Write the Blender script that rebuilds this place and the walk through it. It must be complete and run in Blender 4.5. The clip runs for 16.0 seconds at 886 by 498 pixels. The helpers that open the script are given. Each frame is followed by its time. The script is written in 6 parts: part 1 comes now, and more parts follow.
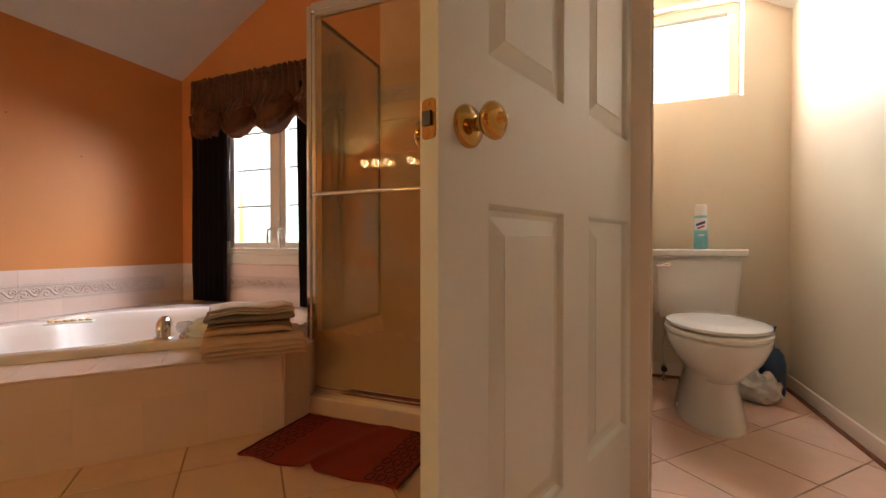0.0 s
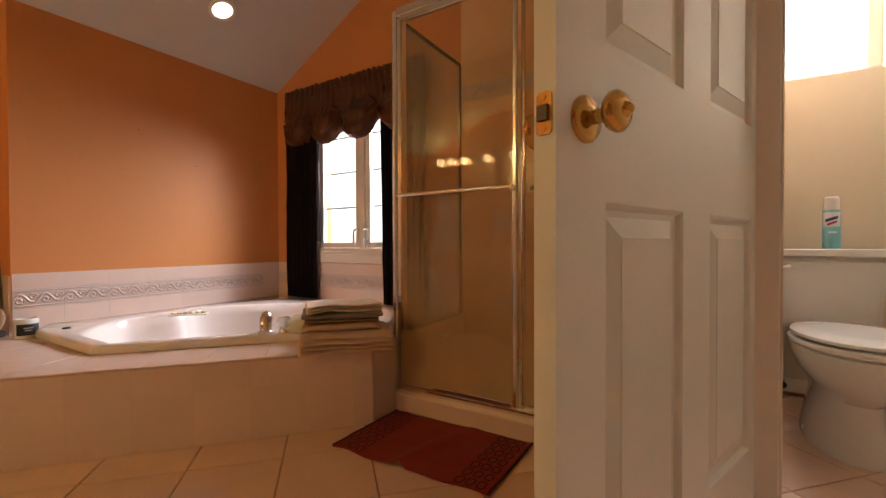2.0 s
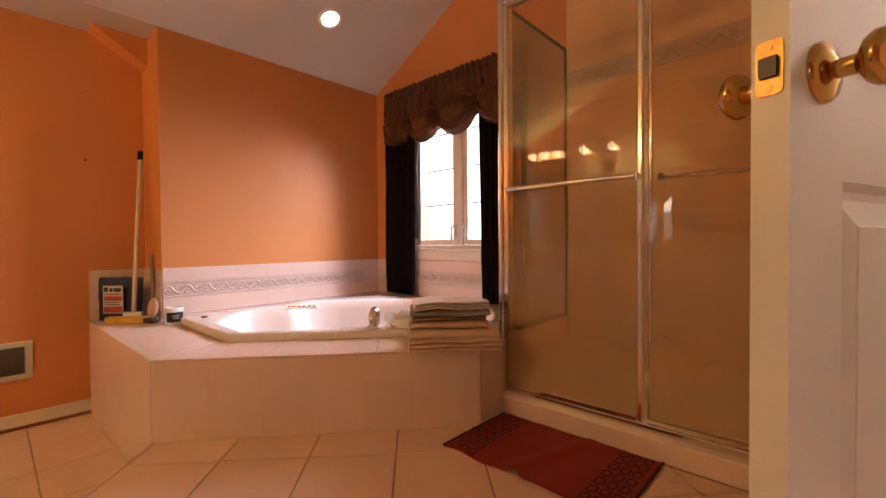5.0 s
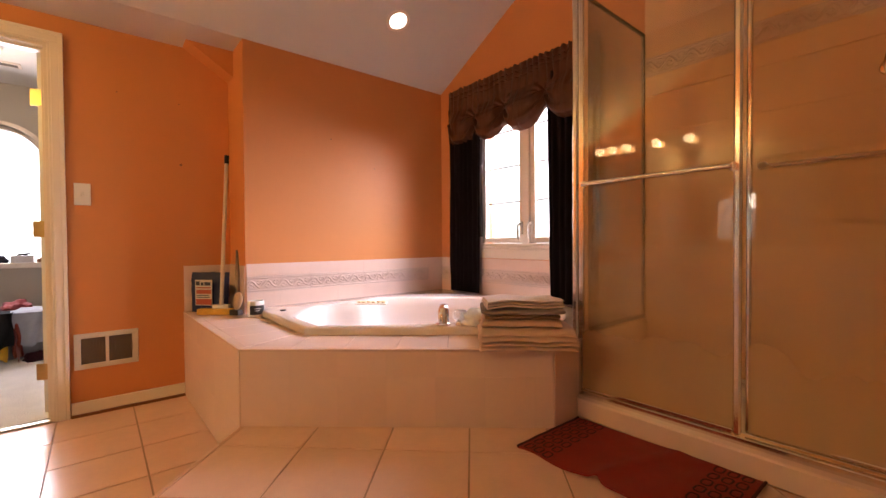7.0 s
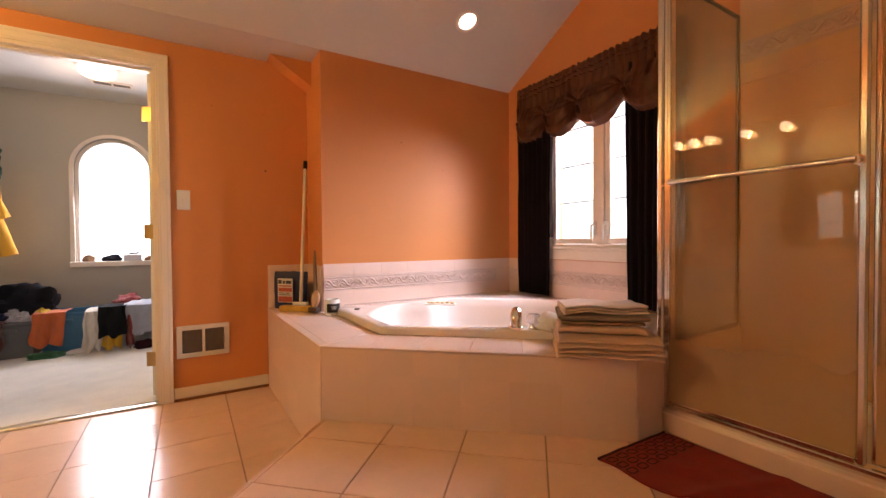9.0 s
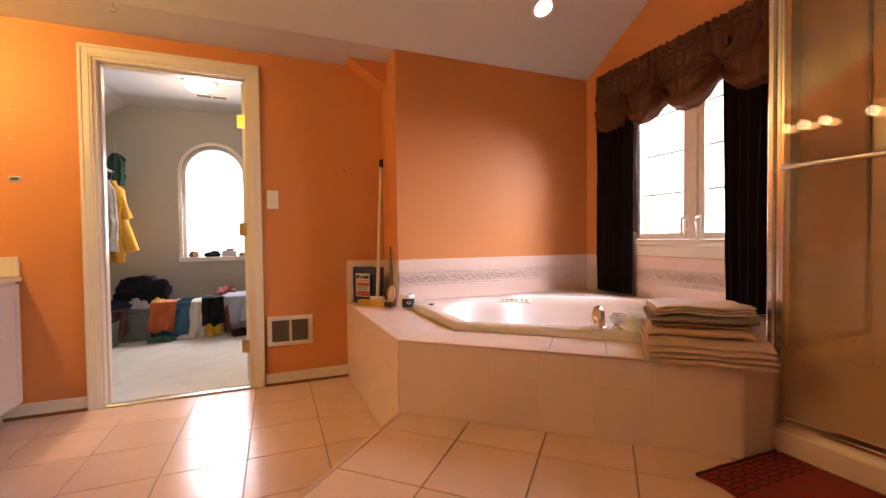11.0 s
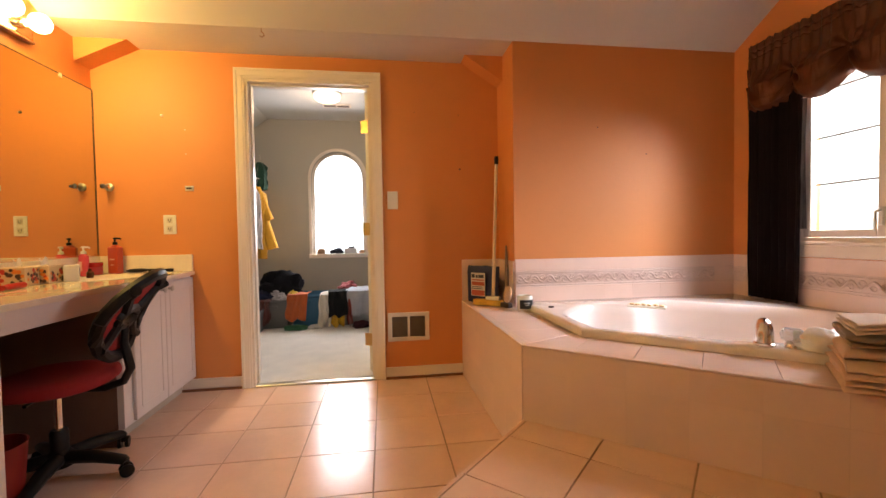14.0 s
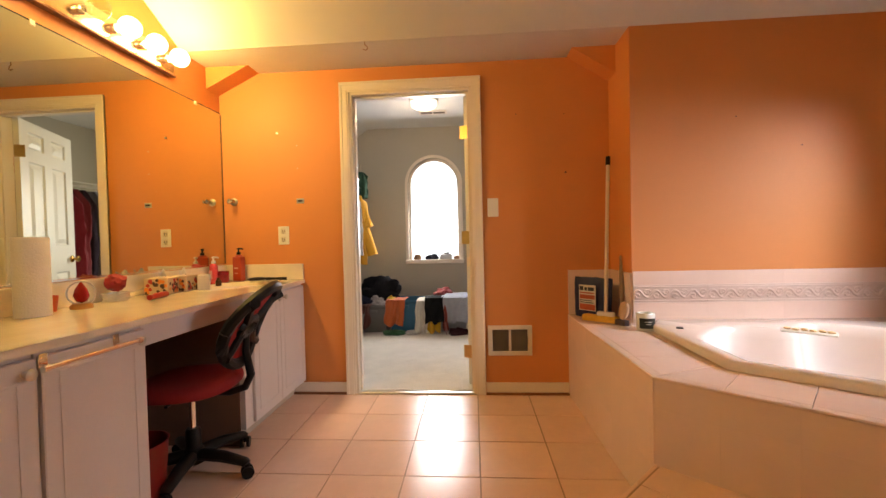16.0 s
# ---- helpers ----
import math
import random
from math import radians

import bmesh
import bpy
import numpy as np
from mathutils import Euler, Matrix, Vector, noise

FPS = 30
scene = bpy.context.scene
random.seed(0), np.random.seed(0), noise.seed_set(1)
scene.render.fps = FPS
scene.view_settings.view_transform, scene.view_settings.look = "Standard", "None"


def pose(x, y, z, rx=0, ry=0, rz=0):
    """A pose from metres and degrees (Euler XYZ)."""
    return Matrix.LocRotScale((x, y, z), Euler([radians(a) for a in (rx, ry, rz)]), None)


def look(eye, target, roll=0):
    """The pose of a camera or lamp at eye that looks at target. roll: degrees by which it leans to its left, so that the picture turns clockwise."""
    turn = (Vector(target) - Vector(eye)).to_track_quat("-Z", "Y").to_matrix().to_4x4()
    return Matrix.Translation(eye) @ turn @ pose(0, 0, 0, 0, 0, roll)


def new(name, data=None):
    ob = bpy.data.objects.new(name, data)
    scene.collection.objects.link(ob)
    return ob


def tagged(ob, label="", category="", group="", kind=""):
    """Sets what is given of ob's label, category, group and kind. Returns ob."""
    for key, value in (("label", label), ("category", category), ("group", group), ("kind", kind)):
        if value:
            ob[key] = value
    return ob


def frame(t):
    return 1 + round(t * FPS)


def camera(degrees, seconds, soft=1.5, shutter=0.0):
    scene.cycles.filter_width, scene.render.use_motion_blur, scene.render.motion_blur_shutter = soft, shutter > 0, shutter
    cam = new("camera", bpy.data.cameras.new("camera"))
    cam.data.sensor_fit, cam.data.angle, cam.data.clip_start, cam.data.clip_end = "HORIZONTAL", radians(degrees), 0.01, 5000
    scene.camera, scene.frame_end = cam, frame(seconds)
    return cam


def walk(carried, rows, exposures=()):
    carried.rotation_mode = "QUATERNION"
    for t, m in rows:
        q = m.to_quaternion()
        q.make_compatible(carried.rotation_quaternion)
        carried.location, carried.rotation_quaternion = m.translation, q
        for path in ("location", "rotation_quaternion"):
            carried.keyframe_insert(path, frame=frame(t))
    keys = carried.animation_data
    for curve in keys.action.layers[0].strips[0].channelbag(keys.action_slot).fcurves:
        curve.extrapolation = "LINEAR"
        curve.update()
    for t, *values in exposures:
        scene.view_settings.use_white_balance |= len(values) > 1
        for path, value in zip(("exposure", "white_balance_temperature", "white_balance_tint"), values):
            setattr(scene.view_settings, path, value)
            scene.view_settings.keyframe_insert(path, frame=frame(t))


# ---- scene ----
cam = camera(93.5, 16.0)
METRES, EYE, TILT, LEAN, TURN = 8.0, 1.5, 0.0, 0.0, 17.9
PATH = [
    (0, (3.33, 0.164, 0.973), (2.602, 2.027, 0.954), 0.0),
    (0.5, (3.318, 0.165, 0.975), (2.511, 1.995, 0.955), -0.0),
    (1, (3.299, 0.161, 0.977), (2.417, 1.956, 0.953), -0.0),
    (1.5, (3.282, 0.166, 0.983), (2.32, 1.919, 0.956), -0.0),
    (2, (3.267, 0.167, 0.981), (2.23, 1.877, 0.954), -0.2),
    (2.5, (3.245, 0.169, 0.98), (2.14, 1.836, 0.951), -0.2),
    (3, (3.22, 0.166, 0.979), (2.06, 1.795, 0.949), -0.2),
    (3.5, (3.197, 0.162, 0.977), (1.988, 1.756, 0.947), -0.2),
    (4, (3.177, 0.16, 0.978), (1.922, 1.717, 0.947), -0.3),
    (6.5, (3.093, 0.138, 0.964), (1.599, 1.467, 0.929), -0.4),
    (7, (3.083, 0.125, 0.963), (1.545, 1.403, 0.929), -0.4),
    (7.5, (3.075, 0.118, 0.967), (1.493, 1.34, 0.931), -0.4),
    (8, (3.066, 0.11, 0.973), (1.441, 1.275, 0.935), -0.4),
    (8.5, (3.052, 0.101, 0.972), (1.384, 1.205, 0.937), -0.4),
    (9, (3.04, 0.087, 0.977), (1.334, 1.131, 0.94), -0.4),
    (11.5, (2.995, 0.063, 0.969), (1.113, 0.737, 0.921), -0.7),
    (12, (2.992, 0.049, 0.971), (1.085, 0.649, 0.924), -0.7),
    (12.5, (2.985, 0.036, 0.978), (1.056, 0.562, 0.927), -0.7),
    (13, (2.963, 0.024, 0.979), (1.015, 0.471, 0.924), -0.8),
    (13.5, (2.939, 0.017, 0.98), (0.973, 0.381, 0.924), -0.9),
    (14, (2.911, 0.003, 0.988), (0.931, 0.283, 0.928), -0.9),
    (14.5, (2.878, -0.015, 0.978), (0.887, 0.169, 0.924), -0.9),
    (15, (2.833, -0.027, 0.983), (0.835, 0.046, 0.929), -1.1),
    (15.5, (2.801, -0.049, 0.997), (0.802, -0.079, 0.949), -1.0),
    (16, (2.774, -0.068, 1.039), (0.78, -0.212, 0.994), -1.3),
]
walk(cam, [(t, look(eye, target, roll)) for t, eye, target, roll in PATH], ((0.0, -0.40, 6380, 10), (2.0, -0.42, 6420, 13), (3.0, -0.40, 6450, 18), (4.0, -0.22, 6480, 24), (6.5, 0.17, 6530, 29), (7.0, 0.15, 6530, 28), (9.0, 0.12, 6530, 26), (12.0, 0.09, 6530, 22), (16.0, 0.01, 6730, 15)))

# ---- world, sky and lamps ----
world = bpy.data.worlds.new("sky")
scene.world = world
world.use_nodes = True
wn = world.node_tree.nodes
sky = wn.new("ShaderNodeTexSky")
sky.sky_type = "NISHITA"
sky.sun_disc = False
sky.sun_elevation, sky.sun_rotation = radians(48), radians(200)
world.node_tree.links.new(sky.outputs[0], wn["Background"].inputs[0])
wn["Background"].inputs[1].default_value = 0.12

sun = new("sun", bpy.data.lights.new("sun", "SUN"))
sun.data.energy, sun.data.angle, sun.data.color = 2.0, radians(8), (1, 0.95, 0.88)
sun.matrix_world = look((0, 0, 0), (0.35, -0.72, -0.8))


def area_lamp(name, at, to, w, h, watts, color):
    ob = new(name, bpy.data.lights.new(name, "AREA"))
    ob.data.shape, ob.data.size, ob.data.size_y = "RECTANGLE", w, h
    ob.data.energy, ob.data.color = watts, color
    ob.matrix_world = look(at, to)
    return ob


DAY = (0.95, 0.97, 1.0)
DAYW = (0.91, 0.95, 0.99)
BULB = (1.0, 0.69, 0.18)
area_lamp("tub_window_daylight", (1.46, 2.95, 1.88), (1.20, 1.45, 0.52), 0.82, 0.74, 146, DAYW)
area_lamp("toilet_window_daylight", (3.76, 2.99, 2.05), (3.9, 0, 1.2), 0.46, 0.48, 40, DAY)
area_lamp("closet_window_daylight", (-2.38, -0.53, 1.35), (0, -0.53, 0.4), 0.5, 1.0, 36, DAY)


def point_lamp(name, at, watts, color, size):
    ob = new(name, bpy.data.lights.new(name, "POINT"))
    ob.data.energy, ob.data.color, ob.data.shadow_soft_size = watts, color, size
    ob.location = at
    return ob


BULBS = [(0.555, 1), (0.723, 1), (0.891, 1), (1.059, 0), (1.227, 1), (1.395, 0), (1.563, 1), (1.731, 0)]
for bx, lit in BULBS:
    if lit:
        point_lamp("vanity_bulb_lamp", (bx, -1.695, 2.075), 10.5, BULB, 0.045)
point_lamp("dome_lamp", (-1.33, -0.52, 2.25), 6, (1.0, 0.72, 0.42), 0.08)


# ---- materials ----
def nodes(name):
    m = bpy.data.materials.new(name)
    m.use_nodes = True
    return m, m.node_tree.nodes, m.node_tree.links, m.node_tree.nodes["Principled BSDF"]


def surface(name, color, rough=0.5, metal=0.0, vary=0.08, scale=6.0, bump=0.0, fine=120.0, coat=0.0, rvary=0.1, island=0.0, sheen=0.0):
    """A surface with large stains and fine grain over its base colour."""
    m, n, l, p = nodes(name)
    tc = n.new("ShaderNodeTexCoord")
    where = tc.outputs["Object"]
    if island:
        piece_info, shift = n.new("ShaderNodeObjectInfo"), n.new("ShaderNodeVectorMath")
        shift.operation = "MULTIPLY_ADD"
        l.new(piece_info.outputs["Random"], shift.inputs[0])
        shift.inputs[1].default_value = (37.0, 53.0, 71.0)
        l.new(where, shift.inputs[2])
        where = shift.outputs[0]
    big = n.new("ShaderNodeTexNoise")
    big.inputs["Scale"].default_value, big.inputs["Detail"].default_value = scale, 5
    l.new(where, big.inputs["Vector"])
    small = n.new("ShaderNodeTexNoise")
    small.inputs["Scale"].default_value, small.inputs["Detail"].default_value = fine, 4
    l.new(where, small.inputs["Vector"])
    mix = n.new("ShaderNodeMath")
    mix.operation = "MULTIPLY_ADD"
    mix.inputs[1].default_value = 0.35
    l.new(small.outputs[0], mix.inputs[0])
    l.new(big.outputs[0], mix.inputs[2])
    ramp = n.new("ShaderNodeMapRange")
    ramp.inputs[1].default_value, ramp.inputs[2].default_value = 0.35, 1.0
    ramp.inputs[3].default_value, ramp.inputs[4].default_value = 1 - vary, 1 + vary
    l.new(mix.outputs[0], ramp.inputs[0])
    val = ramp.outputs[0]
    if island:
        info = n.new("ShaderNodeObjectInfo")
        r2 = n.new("ShaderNodeMapRange")
        r2.inputs[3].default_value, r2.inputs[4].default_value = 1 - island, 1 + island
        l.new(info.outputs["Random"], r2.inputs[0])
        mm = n.new("ShaderNodeMath")
        mm.operation = "MULTIPLY"
        l.new(val, mm.inputs[0])
        l.new(r2.outputs[0], mm.inputs[1])
        val = mm.outputs[0]
    hsv = n.new("ShaderNodeHueSaturation")
    hsv.inputs["Color"].default_value = (*color, 1)
    l.new(val, hsv.inputs["Value"])
    l.new(hsv.outputs[0], p.inputs["Base Color"])
    p.inputs["Metallic"].default_value = metal
    rr = n.new("ShaderNodeMapRange")
    rr.inputs[3].default_value, rr.inputs[4].default_value = max(0.02, rough - rvary * rough), min(1, rough + rvary * rough)
    l.new(big.outputs[0], rr.inputs[0])
    l.new(rr.outputs[0], p.inputs["Roughness"])
    if coat:
        p.inputs["Coat Weight"].default_value, p.inputs["Coat Roughness"].default_value = coat, 0.08
    if sheen:
        p.inputs["Sheen Weight"].default_value = sheen
    if bump:
        b = n.new("ShaderNodeBump")
        b.inputs["Strength"].default_value, b.inputs["Distance"].default_value = 1.0, bump
        l.new(small.outputs[0], b.inputs["Height"])
        l.new(b.outputs[0], p.inputs["Normal"])
    return m


ORANGE = surface("orange_wall_paint", (0.66, 0.243, 0.066), 0.58, vary=0.05, scale=2.5, bump=0.0006, fine=260)
CREAM = surface("cream_wall_paint", (0.70, 0.62, 0.48), 0.5, vary=0.03, scale=2.5, bump=0.0005, fine=260)
GREIGE = surface("greige_wall_paint", (0.45, 0.415, 0.345), 0.7, vary=0.04, scale=2.0, bump=0.0005, fine=220)
CEIL = surface("ceiling_paint", (0.64, 0.59, 0.53), 0.75, vary=0.03, scale=2.0, bump=0.0006, fine=200)
TRIM = surface("white_trim_paint", (0.78, 0.69, 0.59), 0.32, vary=0.03, scale=5, bump=0.0001)
DOORP = surface("white_door_paint", (0.72, 0.70, 0.65), 0.36, vary=0.03, scale=4, bump=0.0003, fine=160)
CABP = surface("white_cabinet_paint", (0.66, 0.58, 0.54), 0.4, vary=0.04, scale=5, bump=0.0002, fine=90)
TILE = surface("cream_floor_tile", (0.77, 0.52, 0.395), 0.22, vary=0.06, scale=7, bump=0.0003, fine=35, island=0.04, rvary=0.18)
GROUT = surface("brown_grout", (0.33, 0.20, 0.12), 0.55, vary=0.25, scale=9, bump=0.001, fine=300)
WTILE = surface("cream_wall_tile", (0.80, 0.61, 0.53), 0.20, vary=0.03, scale=5, bump=0.0001, fine=40, island=0.02)
STILE = surface("shower_wall_tile", (0.84, 0.56, 0.34), 0.18, vary=0.03, scale=5, island=0.02)
WGROUT = surface("pale_wall_grout", (0.80, 0.61, 0.53), 0.8, vary=0.1, scale=9)
PORC = surface("white_porcelain", (0.80, 0.78, 0.74), 0.08, vary=0.015, scale=4, coat=0.5)
ACRYL = surface("white_tub_acrylic", (0.84, 0.74, 0.70), 0.10, vary=0.02, scale=4, coat=0.4)
MARBLE = surface("cultured_marble", (0.78, 0.68, 0.52), 0.12, vary=0.09, scale=9, fine=60, coat=0.3)
CHROME = surface("chrome", (0.80, 0.76, 0.72), 0.16, metal=1, vary=0.05, scale=10)
HINGEM = surface("dull_yellow_brass", (0.60, 0.42, 0.16), 0.3, metal=1, vary=0.08, scale=20)
BRASS = surface("polished_brass", (0.60, 0.36, 0.11), 0.13, metal=1, vary=0.08, scale=20)
NICKEL = surface("satin_nickel", (0.56, 0.52, 0.46), 0.3, metal=1, vary=0.08, scale=20)
DARKM = surface("dark_metal", (0.06, 0.05, 0.05), 0.4, metal=0.6)
WOODST = surface("stained_wood_strip", (0.24, 0.09, 0.035), 0.45, vary=0.25, scale=14, bump=0.0004)
CARPET = surface("beige_carpet", (0.70, 0.64, 0.55), 0.95, vary=0.12, scale=7, bump=0.010, fine=150, sheen=0.3)
BLACKC = surface("black_curtain_cloth", (0.010, 0.006, 0.007), 0.85, vary=0.2, scale=12, bump=0.0006, fine=300, sheen=0.0)
BROWNC = surface("brown_satin_cloth", (0.085, 0.024, 0.007), 0.42, vary=0.2, scale=12, bump=0.0006, fine=200, sheen=0.0)
REDC = surface("red_mat_cloth", (0.27, 0.014, 0.006), 0.9, vary=0.2, scale=18, bump=0.003, fine=350, sheen=0.05)
DKREDC = surface("dark_red_mat_border", (0.06, 0.008, 0.006), 0.95, vary=0.3, scale=18, bump=0.003, fine=350)
REDF = surface("red_seat_fabric", (0.26, 0.008, 0.010), 0.85, vary=0.12, scale=14, bump=0.001, fine=400)
BLKP = surface("black_plastic", (0.006, 0.005, 0.005), 0.42, vary=0.1, scale=14)
WHP = surface("white_plastic", (0.76, 0.72, 0.64), 0.35, vary=0.03)
VENTM = surface("enamelled_vent_metal", (0.66, 0.58, 0.48), 0.4, vary=0.05, scale=10)

for m_, level in ((BLACKC, 0.08), (ORANGE, 0.65), (BLKP, 0.25), (BROWNC, 0.28)):
    m_.node_tree.nodes["Principled BSDF"].inputs["Specular IOR Level"].default_value = level


def cloth(name, color):
    dark = max(color) < 0.06
    m = surface(name, color, 0.92, vary=0.12, scale=16, bump=0.0015, fine=320, sheen=0.0 if dark else 0.2)
    m.node_tree.nodes["Principled BSDF"].inputs["Specular IOR Level"].default_value = 0.12 if dark else 0.5
    return m


def emitter(name, color, strength):
    m, n, l, p = nodes(name)
    p.inputs["Base Color"].default_value = (*color, 1)
    p.inputs["Emission Color"].default_value = (*color, 1)
    p.inputs["Emission Strength"].default_value = strength
    p.inputs["Roughness"].default_value = 0.3
    return m


def glass(name, tint, rough=0.0, haze=0.0, gloss=0.06, hazecol=(0.7, 0.66, 0.6), film=0.0):
    """Thin pane: mostly clear, mirror-like by Fresnel, with a film of haze."""
    m, n, l, p = nodes(name)
    out = n["Material Output"]
    n.remove(p)
    tr = n.new("ShaderNodeBsdfTransparent")
    tr.inputs[0].default_value = (*tint, 1)
    gl = n.new("ShaderNodeBsdfGlossy")
    gl.inputs["Roughness"].default_value = rough
    lw = n.new("ShaderNodeLayerWeight")
    lw.inputs[0].default_value = 0.5
    fr = n.new("ShaderNodeMath")
    fr.operation = "POWER"
    fr.inputs[1].default_value = 4.5
    l.new(lw.outputs["Facing"], fr.inputs[0])
    add = n.new("ShaderNodeMath")
    add.operation = "ADD"
    add.use_clamp = True
    add.inputs[1].default_value = gloss
    l.new(fr.outputs[0], add.inputs[0])
    mix = n.new("ShaderNodeMixShader")
    l.new(add.outputs[0], mix.inputs[0])
    l.new(tr.outputs[0], mix.inputs[1])
    l.new(gl.outputs[0], mix.inputs[2])
    last = mix
    if haze:
        df = n.new("ShaderNodeBsdfDiffuse")
        df.inputs[0].default_value = (*hazecol, 1)
        tc = n.new("ShaderNodeTexCoord")
        ns = n.new("ShaderNodeTexNoise")
        ns.inputs["Scale"].default_value, ns.inputs["Detail"].default_value = 5, 6
        mp = n.new("ShaderNodeMapping")
        mp.inputs["Scale"].default_value = (1, 1, 0.4)
        l.new(tc.outputs["Object"], mp.inputs[0])
        l.new(mp.outputs[0], ns.inputs["Vector"])
        mr = n.new("ShaderNodeMapRange")
        mr.inputs[1].default_value, mr.inputs[2].default_value = 0.3, 0.75
        mr.inputs[3].default_value, mr.inputs[4].default_value = haze * 0.5, haze * 1.5
        l.new(ns.outputs[0], mr.inputs[0])
        level = mr.outputs[0]
        if film:
            xyz = n.new("ShaderNodeSeparateXYZ")
            l.new(tc.outputs["Object"], xyz.inputs[0])
            low = n.new("ShaderNodeMapRange")
            low.interpolation_type = "SMOOTHSTEP"
            low.inputs[1].default_value, low.inputs[2].default_value = 1.10, -0.05
            low.inputs[3].default_value, low.inputs[4].default_value = 0.0, film
            l.new(xyz.outputs[2], low.inputs[0])
            scum = n.new("ShaderNodeMath")
            scum.operation, scum.use_clamp = "ADD", True
            l.new(level, scum.inputs[0])
            l.new(low.outputs[0], scum.inputs[1])
            level = scum.outputs[0]
        m2 = n.new("ShaderNodeMixShader")
        l.new(level, m2.inputs[0])
        l.new(mix.outputs[0], m2.inputs[1])
        l.new(df.outputs[0], m2.inputs[2])
        last = m2
    l.new(last.outputs[0], out.inputs[0])
    return m


PANE = glass("window_glass", (0.97, 0.99, 0.98))
# Haze coloured blue-grey to carry the daylight reflected in the return pane.
RETGLASS = glass("return_pane_glass", (0.90, 0.92, 0.95), 0.02, haze=0.24, gloss=0.06, hazecol=(0.50, 0.54, 0.60))
SHGLASS = glass("shower_glass", (0.96, 0.91, 0.85), 0.0, haze=0.06, gloss=0.05, hazecol=(0.66, 0.46, 0.28), film=0.42)
CLEARB = glass("clear_bulb_glass", (0.95, 0.93, 0.88), 0.0, gloss=0.05)
MIRROR = surface("mirror_silver", (0.72, 0.72, 0.58), 0.01, metal=1, vary=0.0)


# ---- mesh helpers ----
def part(name, bm, mat, parent=None, label="", smooth=False, kind="", category=""):
    me = bpy.data.meshes.new(name)
    bmesh.ops.recalc_face_normals(bm, faces=bm.faces)
    bm.to_mesh(me)
    bm.free()
    me.materials.append(mat)
    if smooth:
        me.polygons.foreach_set("use_smooth", [True] * len(me.polygons))
        me.set_sharp_from_angle(angle=radians(40))
    ob = new(name, me)
    if parent:
        ob.parent = parent
    return tagged(ob, label, category, "", kind)


def thing(name, at, label, category, group="", rz=0):
    ob = new(name)
    ob.matrix_basis = pose(*at, 0, 0, rz)
    ob.empty_display_size = 0.1
    return tagged(ob, label, category, group)


def setting(name, bm, mat, label="", smooth=False):
    return part(name, bm, mat, None, label, smooth, "structure")


def box(x0, x1, y0, y1, z0, z1, bevel=0.0, bm=None, seg=1):
    b = bmesh.new()
    bmesh.ops.create_cube(b, size=1)
    for v in b.verts:
        v.co = Vector(((x0 + x1) / 2 + v.co.x * (x1 - x0), (y0 + y1) / 2 + v.co.y * (y1 - y0), (z0 + z1) / 2 + v.co.z * (z1 - z0)))
    if bevel:
        bmesh.ops.bevel(b, geom=b.edges[:], offset=bevel, segments=seg, affect="EDGES", profile=0.7)
    return merge(bm, b)


def merge(bm, b):
    if bm is None:
        return b
    me = bpy.data.meshes.new("tmp")
    b.to_mesh(me)
    b.free()
    bm.from_mesh(me)
    bpy.data.meshes.remove(me)
    return bm


def lathe(profile, n=24, bm=None, m=None, close=True):
    """Turns (radius, height) pairs round the z axis."""
    b = bmesh.new()
    rings = []
    for r, z in profile:
        rings.append([b.verts.new((max(r, 1e-4) * math.cos(2 * math.pi * i / n), max(r, 1e-4) * math.sin(2 * math.pi * i / n), z)) for i in range(n)])
    for a, c in zip(rings, rings[1:]):
        for i in range(n):
            b.faces.new((a[i], a[(i + 1) % n], c[(i + 1) % n], c[i]))
    if close:
        b.faces.new(rings[0][::-1])
        b.faces.new(rings[-1])
    if m is not None:
        b.transform(m)
    return merge(bm, b)


def tube(points, r, n=10, bm=None, flat=1.0):
    """A round bar along points."""
    b = bmesh.new()
    pts = [Vector(p) for p in points]
    rings = []
    for i, p in enumerate(pts):
        d = (pts[min(i + 1, len(pts) - 1)] - pts[max(i - 1, 0)]).normalized()
        up = Vector((0, 0, 1)) if abs(d.z) < 0.9 else Vector((1, 0, 0))
        s = d.cross(up).normalized()
        u = s.cross(d)
        rr = r[i] if isinstance(r, (list, tuple)) else r
        rings.append([b.verts.new(p + s * math.cos(2 * math.pi * k / n) * rr + u * math.sin(2 * math.pi * k / n) * rr * flat) for k in range(n)])
    for a, c in zip(rings, rings[1:]):
        for i in range(n):
            b.faces.new((a[i], a[(i + 1) % n], c[(i + 1) % n], c[i]))
    b.faces.new(rings[0][::-1])
    b.faces.new(rings[-1])
    return merge(bm, b)


def prism(poly, lo, hi, axis="z", bm=None, bevel=0.0):
    """Pushes a flat outline from lo to hi along an axis."""
    b = bmesh.new()

    def at(p, h):
        return {"z": (p[0], p[1], h), "y": (p[0], h, p[1]), "x": (h, p[0], p[1])}[axis]

    low, high = [b.verts.new(at(p, lo)) for p in poly], [b.verts.new(at(p, hi)) for p in poly]
    b.faces.new(low[::-1])
    b.faces.new(high)
    for i in range(len(poly)):
        j = (i + 1) % len(poly)
        b.faces.new((low[i], low[j], high[j], high[i]))
    if bevel:
        bmesh.ops.recalc_face_normals(b, faces=b.faces)
        bmesh.ops.bevel(b, geom=b.edges[:], offset=bevel, segments=1, affect="EDGES")
    return merge(bm, b)


